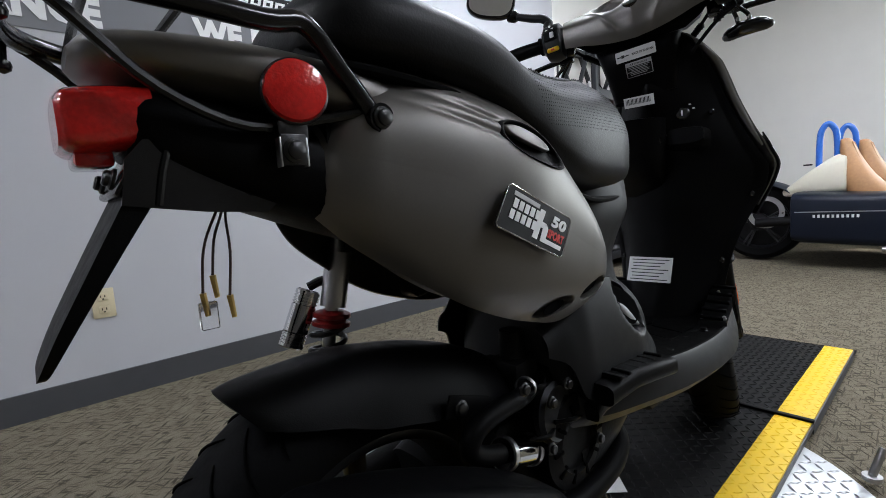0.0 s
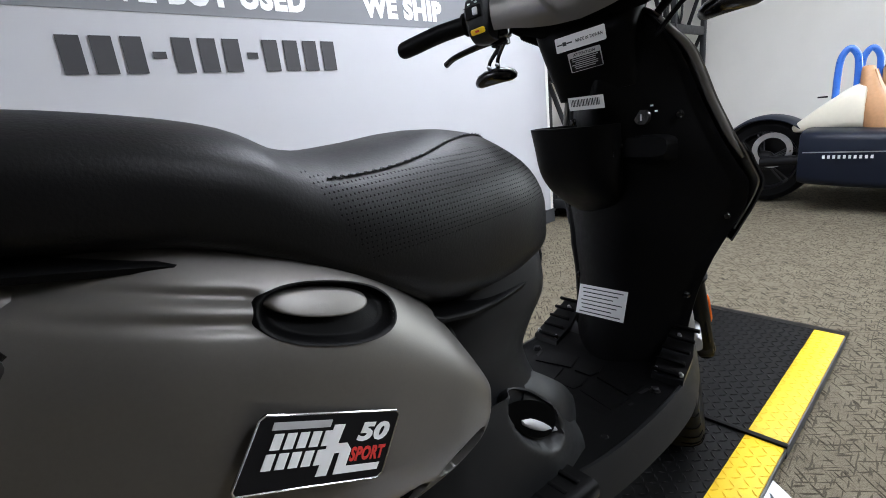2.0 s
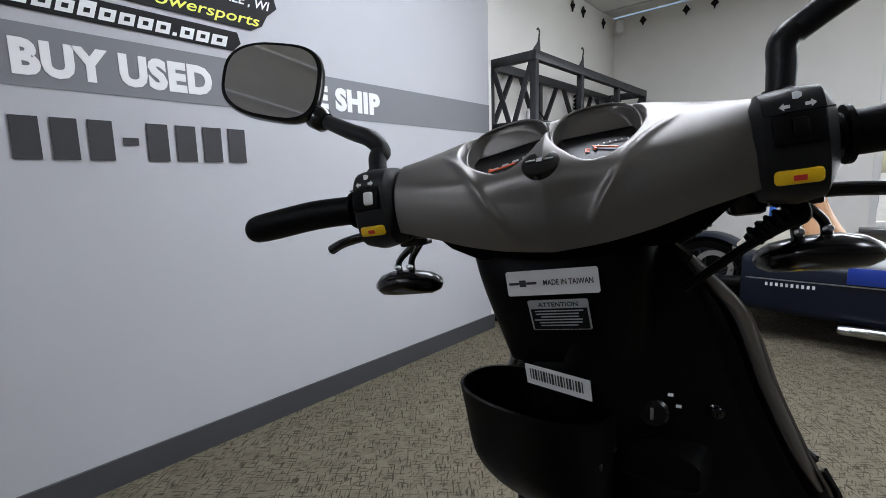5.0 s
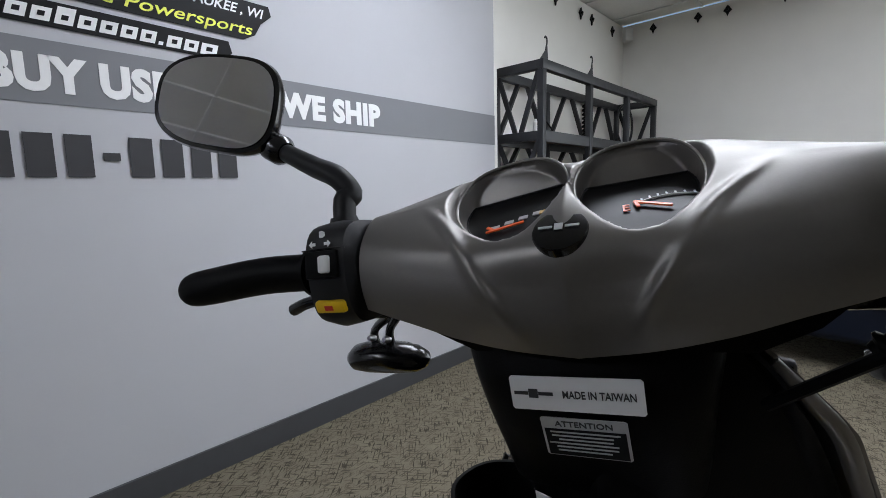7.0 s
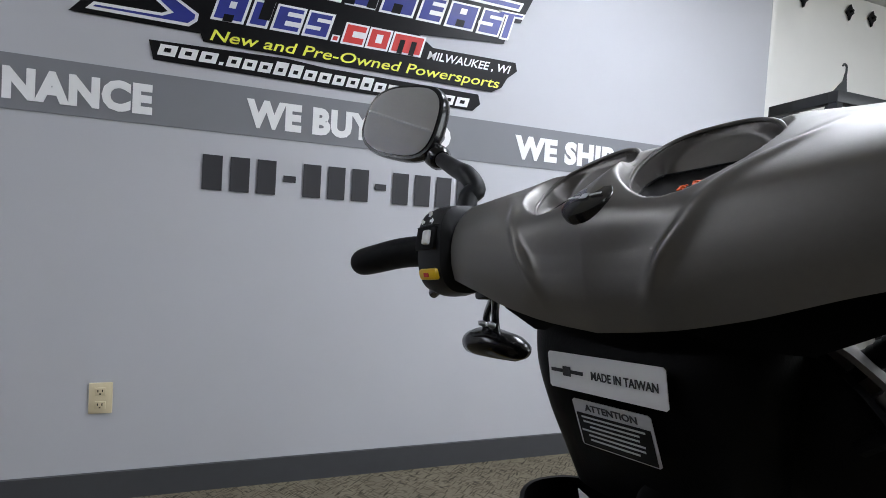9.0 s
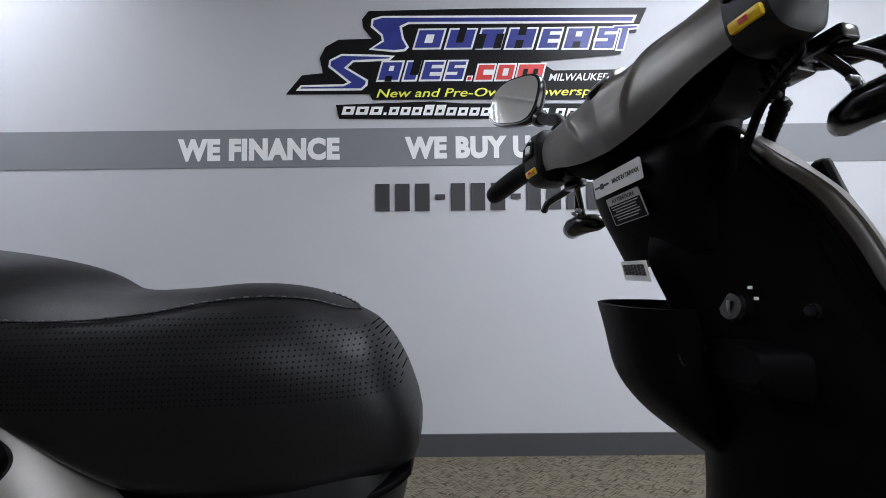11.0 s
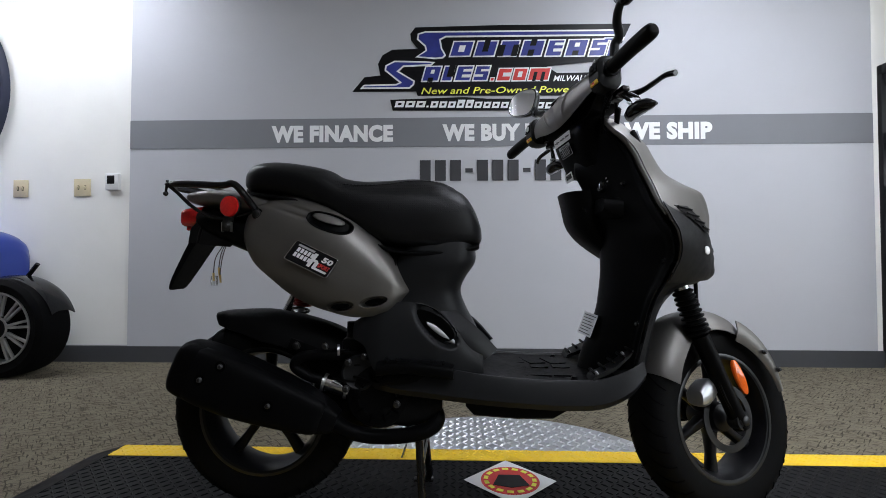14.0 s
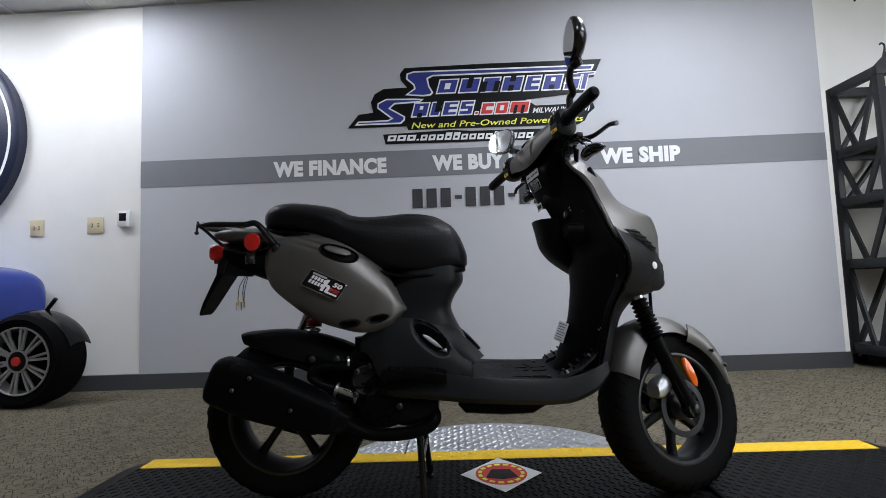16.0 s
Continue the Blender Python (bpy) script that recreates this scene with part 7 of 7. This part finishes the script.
part("pipe", rod((3.14, 1.735, 0.815), (3.02, 1.75, 0.99), 0.013), M_CHROME, tb)
hp = thing("cable_bundle", (3.55, 1.8, 0.802), "black cable bundle on shelf", "cable")
part("coil", tube([(3.55 + 0.07 * math.cos(a) + 0.006 * math.sin(3 * a), 1.80 + 0.04 * math.sin(a), 0.815 + 0.018 * a / 3) for a in np.linspace(0, 14, 60)], 0.008, 1, 7), M_BLACK, hp)
hl = thing("rubber_hose", (3.2, 1.8, 0.802), "black rubber hose arched over shelf", "hose")
part("pipe", tube([(2.98, 1.80, 0.815), (2.99, 1.80, 1.02), (3.08, 1.79, 1.14), (3.24, 1.78, 1.10), (3.42, 1.78, 0.96), (3.50, 1.78, 0.815)], 0.014, 6, 10), M_BLACK, hl)
wr = thing("wire_rack", (3.3, 1.85, 1.257), "chrome wire luggage rack lying on shelf", "rack")
part("rim", tube([(3.02, 1.73, 1.275), (3.10, 1.72, 1.30), (3.50, 1.72, 1.31), (3.60, 1.80, 1.31), (3.60, 1.92, 1.31), (3.50, 2.00, 1.31), (3.10, 2.0, 1.30), (3.02, 1.98, 1.275)], 0.007, 5, 8), M_CHROME, wr)
for k in range(5):
    part("rail", rod((3.12 + 0.09 * k, 1.722, 1.302), (3.12 + 0.09 * k, 2.0, 1.302), 0.0045), M_CHROME, wr)
for x in (3.10, 3.50):
    part("leg", rod((x, 1.73, 1.257), (x, 1.725, 1.30), 0.006), M_CHROME, wr)
for x, h in ((3.02, 0.10), (3.10, 0.095)):
    bt = thing("spray_can", (x, 1.80, 1.622), "small pale spray can on shelf", "can", "cans on shelf")
    part("body", lathe([(0.016, 0), (0.018, 0.003), (0.018, h * 0.8), (0.010, h * 0.9), (0.009, h)], (x, 1.80, 1.622), (0, 0, 1), 20), M_STICK, bt)
ar = thing("metal_arm", (3.25, 1.8, 1.622), "thin bent metal arm on shelf", "bracket")
part("rod", tube([(3.30, 1.80, 1.629), (3.27, 1.80, 1.66), (3.12, 1.79, 1.74)], 0.006, 4, 8), M_BLACK, ar)
part("foot", span(3.27, 3.33, 1.77, 1.83, 1.623, 1.650, 0.004), M_STICK, ar)
ck = thing("coil_damper", (3.86, 1.80, 1.622), "black coil-over damper standing on shelf", "shock absorber")
part("shaft", rod((3.86, 1.80, 1.623), (3.86, 1.80, 1.98), 0.014), M_STEEL, ck)
part("spring", tube([(3.86 + 0.035 * math.cos(a), 1.80 + 0.035 * math.sin(a), 1.66 + 0.27 * a / 50) for a in np.linspace(0, 50, 220)], 0.009, 1, 7), M_BLACK, ck)
rg = thing("bicycle_ring", (4.85, 1.86, 1.622), "large dark ring frame resting on shelf", "ring")
part("hoop", tube([(4.85 + 0.20 * math.cos(a), 1.86, 1.835 + 0.20 * math.sin(a)) for a in np.linspace(0, 2 * math.pi, 40)], 0.012, 1, 8), M_SHELF, rg)
PLACED[0] = Matrix()
for x in (2.66, 3.32):
    hk = thing("hook_ornament", (x, SY0, SZ + 0.06), "small black metal hook standing on shelf top", "ornament", "hooks on shelf")
    part("fin", slab([(-0.05, 0), (0.045, 0), (0.03, 0.12), (0.012, 0.06)], facing((x, SY0 + 0.004, SZ + 0.0605), (0, -1, 0)), 0.006), M_SHELF, hk)
    part("crook", tube([(x + 0.03, SY0, SZ + 0.16), (x + 0.03, SY0, SZ + 0.195), (x + 0.012, SY0, SZ + 0.207), (x + 0.002, SY0, SZ + 0.196)], 0.005, 4, 8), M_SHELF, hk)

# small dark ornaments high on the walls, and the alarm sensor
ORN = [(0.0, 0.05), (0.035, 0.0), (0.012, -0.02), (0.0, -0.05), (-0.012, -0.02), (-0.035, 0.0)]
for x in (2.90, 3.31, 3.52, 3.97, 4.19, 4.65):
    o = thing("wall_ornament", (x, RY, 2.62), "small black pointed ornament on white wall", "wall ornament", "ornaments along the wall")
    part("plate", slab(ORN, facing((x, RY - 0.0035, 2.62), (0, -1, 0)), 0.012), M_INK, o)
    part("stud", rod((x, RY - 0.015, 2.625), (x, RY - 0.03, 2.625), 0.010), M_INK, o)
for y in (1.54, 1.137, 0.896, 0.475, 0.257, -0.163):
    o = thing("wall_ornament", (EX, y, 2.645), "small black pointed ornament on white wall", "wall ornament", "ornaments along the wall")
    part("plate", slab(ORN, facing((EX - 0.0035, y, 2.645), (-1, 0, 0)), 0.012), M_INK, o)
    part("stud", rod((EX - 0.015, y, 2.65), (EX - 0.03, y, 2.65), 0.010), M_INK, o)
al = thing("alarm_sensor", (EX - 0.07, RY - 0.06, 2.62), "white motion sensor in the wall corner", "sensor")
part("case", box((EX - 0.075, RY - 0.075, 2.62), (0.085, 0.085, 0.13), 0.016, Matrix.Rotation(0.785, 4, "Z")), M_WHITEP, al)


# ---- three-wheeled roadsters ----
def big_wheel(owner, at, axis, r, silver, name="wheel"):
    at, ax = Vector(at), Vector(axis).normalized()
    w = part(name, lathe([(r * 0.70, -0.09), (r * 0.88, -0.105), (r * 0.98, -0.085), (r, -0.05), (r, 0.05), (r * 0.98, 0.085), (r * 0.88, 0.105), (r * 0.70, 0.09)], at, ax, 56, True), M_TYRE, owner, "black low-profile tyre")
    u = ax.orthogonal().normalized()
    q = ax.cross(u)
    part("rim", lathe([(r * 0.66, 0.03), (r * 0.72, 0.085), (r * 0.72, 0.10), (r * 0.69, 0.10), (r * 0.64, 0.05)], at, ax, 56, True), M_ALU if silver else M_RIM, w)
    part("backing", lathe([(0.001, 0.0), (r * 0.69, 0.0), (r * 0.69, 0.012), (0.001, 0.012)], at, ax, 40), M_INK, w)
    for k in range(20 if silver else 10):
        a = 2 * math.pi * (k // 2) / (10 if silver else 5) + (0.09 if k % 2 else -0.09)
        d = u * math.cos(a) + q * math.sin(a)
        e = ax.cross(d)
        part("spoke", loft([ring(at + d * (r * f) + ax * h, e, ax, 0.008, 0.008, 3, 8) for f, h in ((0.18, 0.085), (0.45, 0.09), (0.69, 0.09))]), M_ALU if silver else M_SHELF, w)
    part("hub", lathe([(r * 0.24, 0.06), (r * 0.25, 0.09), (r * 0.2, 0.098), (0.001, 0.10)], at, ax, 32), M_RIM, w)
    part("hub_ring", lathe([(r * 0.205, 0.097), (r * 0.25, 0.097), (r * 0.25, 0.100), (r * 0.205, 0.100)], at, ax, 36, True), M_ALU if silver else M_RIM, w)
    part("centre_cap", lathe([(0.001, 0.10), (0.026, 0.10), (0.026, 0.112), (0.001, 0.114)], at, ax, 20), M_REDV if silver else M_ORANGE, w, "red centre cap" if silver else "orange axle nut")
    return w


PLACED[0] = Matrix.Translation((-0.07, -0.215, 0.01)) @ Matrix.Scale(0.925, 4)
rd = thing("roadster", (4.3, -0.8, 0), "dark blue open three-wheeled roadster with tan seats", "car", "roadsters")
BODY = [(0.56, 0.22, 0.56, 0.56), (0.53, 0.19, 0.59, 0.61), (0.10, 0.17, 0.57, 0.64), (-0.5, 0.17, 0.56, 0.66), (-1.2, 0.18, 0.58, 0.64), (-1.9, 0.22, 0.60, 0.55), (-2.5, 0.28, 0.55, 0.40), (-2.8, 0.34, 0.48, 0.22)]
def body_ring(y, zb, zt, hw):
    return [Vector((4.3 + hw * sp(math.cos(t), 9), y, (zb + zt) / 2 + (zt - zb) / 2 * sp(math.sin(t), 9))) for t in np.linspace(0, 2 * math.pi, 40, endpoint=False)]
part("body", loft([body_ring(*r) for r in crv(BODY, 4)]), M_CARBLK, rd, "glossy dark navy body", sharp=50)
part("blue_panel", span(3.635, 3.645, -1.9, 0.0, 0.45, 0.555, 0.003), M_CARBLUE, rd, "metallic blue upper side panel")
part("side_line", span(3.632, 3.640, -1.9, 0.53, 0.435, 0.442), M_STEEL, rd)
for k in range(10):
    part("name_bar", span(3.630, 3.636, 0.415 - 0.028 * k - 0.014, 0.415 - 0.028 * k, 0.395, 0.417), M_STICK, rd)
part("side_pipe", tube([(3.60, 0.01, 0.165), (3.595, -0.04, 0.168), (3.59, -0.6, 0.17), (3.59, -1.6, 0.18)], [0.022, 0.032, 0.034, 0.034], 5, 16), M_CHROME, rd, "chrome side exhaust")
big_wheel(rd, (4.12, 0.86, 0.33), (-1, 0, 0), 0.33, False)
def rear_mud(u, v):
    a = radians(20 + 130 * u)
    return (4.12 + 0.14 * (2 * v - 1), 0.86 + 0.365 * math.cos(a), 0.33 + 0.365 * math.sin(a) - 0.03 * abs(2 * v - 1) ** 3)
part("mudguard", shell(grid(rear_mud, 24, 8), 0.006), M_CARBLK, rd)
part("swing_arm", rod((3.95, 0.86, 0.33), (3.92, 0.45, 0.36), 0.04), M_RIM, rd)
part("swing_arm", rod((4.30, 0.86, 0.33), (4.30, 0.45, 0.36), 0.04), M_RIM, rd)
part("sprocket", lathe([(0.10, 0), (0.14, 0), (0.14, 0.006), (0.10, 0.006)], (3.99, 0.80, 0.42), (-1, 0, 0), 28, True), M_STEEL, rd)
part("tail_fairing", loft([ring((4.30, y, (0.54 + zt) / 2), Xv, Zv, w, (zt - 0.54) / 2, 5, 32) for y, zt, w in crv([(0.72, 0.585, 0.24), (0.66, 0.625, 0.30), (0.55, 0.715, 0.36), (0.44, 0.80, 0.40), (0.34, 0.865, 0.42), (0.27, 0.885, 0.42), (0.255, 0.87, 0.41)], 3)]), M_CREAM, rd, "cream tail fairing", sharp=50)
part("latch", box((3.93, 0.50, 0.80), (0.012, 0.06, 0.012), 0.003), M_RIM, rd)
for x, yo in ((4.02, 0.045), (4.46, -0.02)):
    part("roll_hoop", tube([(x - 0.02, yo + 0.395, 0.76), (x - 0.015, yo + 0.395, 0.95), (x - 0.01, yo + 0.385, 1.06), (x, yo + 0.345, 1.115), (x + 0.01, yo + 0.300, 1.06), (x + 0.015, yo + 0.288, 0.95), (x + 0.02, yo + 0.285, 0.78)], 0.022, 6, 14), M_HOOP, rd, "azure blue padded roll hoop")
    st = part("bucket_seat", loft([ring((x, y + yo, z), Xv, Yv, w, th, 2.6, 28) for z, y, w, th in crv([(0.985, 0.235, 0.030, 0.016), (0.972, 0.232, 0.062, 0.034), (0.92, 0.222, 0.088, 0.046), (0.82, 0.196, 0.118, 0.066), (0.70, 0.155, 0.148, 0.095), (0.60, 0.105, 0.160, 0.130), (0.55, 0.080, 0.160, 0.145)], 4)]), M_TAN, rd, "tan leather bucket seat")
    for e in (-1, 1):
        part("piping", tube([(x + e * 0.045, yo + 0.192, 0.955), (x + e * 0.066, yo + 0.160, 0.86), (x + e * 0.085, yo + 0.105, 0.74), (x + e * 0.095, yo + 0.030, 0.63)], 0.006, 5, 8), M_TAN, st)
for s in (-1, 1):
    big_wheel(rd, (4.3 + s * 0.85, -2.15, 0.33), (s, 0, 0), 0.33, True)
part("front_axle", rod((3.5, -2.15, 0.33), (5.1, -2.15, 0.33), 0.03), M_RIM, rd)

PLACED[0] = Matrix.Translation((-0.04, -0.27, 0.0))
rl = thing("roadster", (-3.7, 1.62, 0), "metallic blue three-wheeled roadster with silver spoked wheel", "car", "roadsters")
def nose_ring(x, zb, zt, y0, y1):
    return [Vector((x, (y0 + y1) / 2 + (y1 - y0) / 2 * sp(math.cos(t), 4), (zb + zt) / 2 + (zt - zb) / 2 * sp(math.sin(t), 3))) for t in np.linspace(0, 2 * math.pi, 36, endpoint=False)]
part("hood", loft([nose_ring(*r) for r in crv([(-2.82, 0.52, 0.72, 1.50, 1.92), (-2.90, 0.50, 0.83, 1.42, 1.98), (-3.2, 0.50, 0.88, 1.36, 2.02), (-3.9, 0.50, 0.90, 1.34, 2.04), (-4.8, 0.50, 0.88, 1.34, 2.04)], 4)]), M_CARBLUE, rl, "metallic blue hood")
part("lower_body", loft([nose_ring(*r) for r in crv([(-2.98, 0.22, 0.52, 1.44, 1.96), (-3.05, 0.18, 0.54, 1.38, 2.0), (-3.9, 0.16, 0.54, 1.35, 2.03), (-4.8, 0.16, 0.54, 1.35, 2.03)], 4)]), M_CARBLK, rl)
part("sill_line", span(-4.8, -3.02, 1.352, 1.358, 0.352, 0.358), M_STEEL, rl)
for k in range(9):
    part("name_bar", span(-3.10 - 0.055 * k - 0.028, -3.10 - 0.055 * k, 1.346, 1.354, 0.40, 0.435), M_STICK, rl)
wl = Vector((-2.62, 1.62, 0.28))
big_wheel(rl, wl, (-0.05, -1, 0), 0.28, True)
def arch(u, v):
    a = radians(18 + 88 * u)
    return (wl.x + 0.296 * math.cos(a), wl.y + 0.02 + 0.08 * (2 * v - 1), wl.z + 0.296 * math.sin(a) - 0.02 * abs(2 * v - 1) ** 3)
part("mudguard", shell(grid(arch, 30, 8), 0.006), M_GLOSS, rl, "gloss black cycle mudguard")
part("mudguard_stay", rod((-2.8, 1.70, 0.34), (-2.52, 1.66, 0.64), 0.012), M_GLOSS, rl)
part("suspension_arm", rod((-3.1, 1.65, 0.30), (-2.66, 1.63, 0.31), 0.02), M_RIM, rl)
part("suspension_arm", rod((-3.1, 1.75, 0.42), (-2.66, 1.66, 0.38), 0.02), M_RIM, rl)
part("screen_post", tube([(-3.05, 1.45, 0.86), (-3.07, 1.45, 1.0), (-3.12, 1.45, 1.04)], 0.012, 4, 8), M_GLOSS, rl)
part("blue_mirror", box((-3.14, 1.45, 1.05), (0.09, 0.05, 0.045), 0.015), M_CARBLUE, rl)
big_wheel(rl, (-5.3, 1.68, 0.345), (0, -1, 0), 0.345, False)
part("tail_body", loft([nose_ring(*r) for r in crv([(-4.78, 0.2, 0.86, 1.36, 2.02), (-5.2, 0.4, 0.82, 1.42, 1.96), (-5.6, 0.5, 0.74, 1.5, 1.88)], 4)]), M_CARBLUE, rl)

PLACED[0] = Matrix()
# parked car seen through the window
pc = thing("parked_car", (16, 1.6, -0.12), "small blue car parked outside the window", "car")
def car_ring(y, zb, zt, hw):
    return [Vector((16 + hw * sp(math.cos(t), 4), y, (zb + zt) / 2 + (zt - zb) / 2 * sp(math.sin(t), 4))) for t in np.linspace(0, 2 * math.pi, 28, endpoint=False)]
part("body", loft([car_ring(*r) for r in crv([(-0.6, 0.15, 0.65, 0.7), (-0.2, 0.10, 0.80, 0.85), (1.4, 0.08, 0.85, 0.88), (3.0, 0.10, 0.85, 0.85), (3.5, 0.2, 0.75, 0.75)], 3)]), M_CARBLUE, pc)
part("cabin", loft([car_ring(*r) for r in crv([(0.5, 0.82, 0.90, 0.75), (1.0, 0.82, 1.25, 0.68), (2.2, 0.82, 1.28, 0.68), (2.9, 0.82, 0.92, 0.74)], 3)]), M_INK, pc)
for y in (0.3, 2.7):
    big_wheel(pc, (15.15, y, 0.20), (-1, 0, 0), 0.32, True)
    big_wheel(pc, (16.85, y, 0.20), (1, 0, 0), 0.32, True)
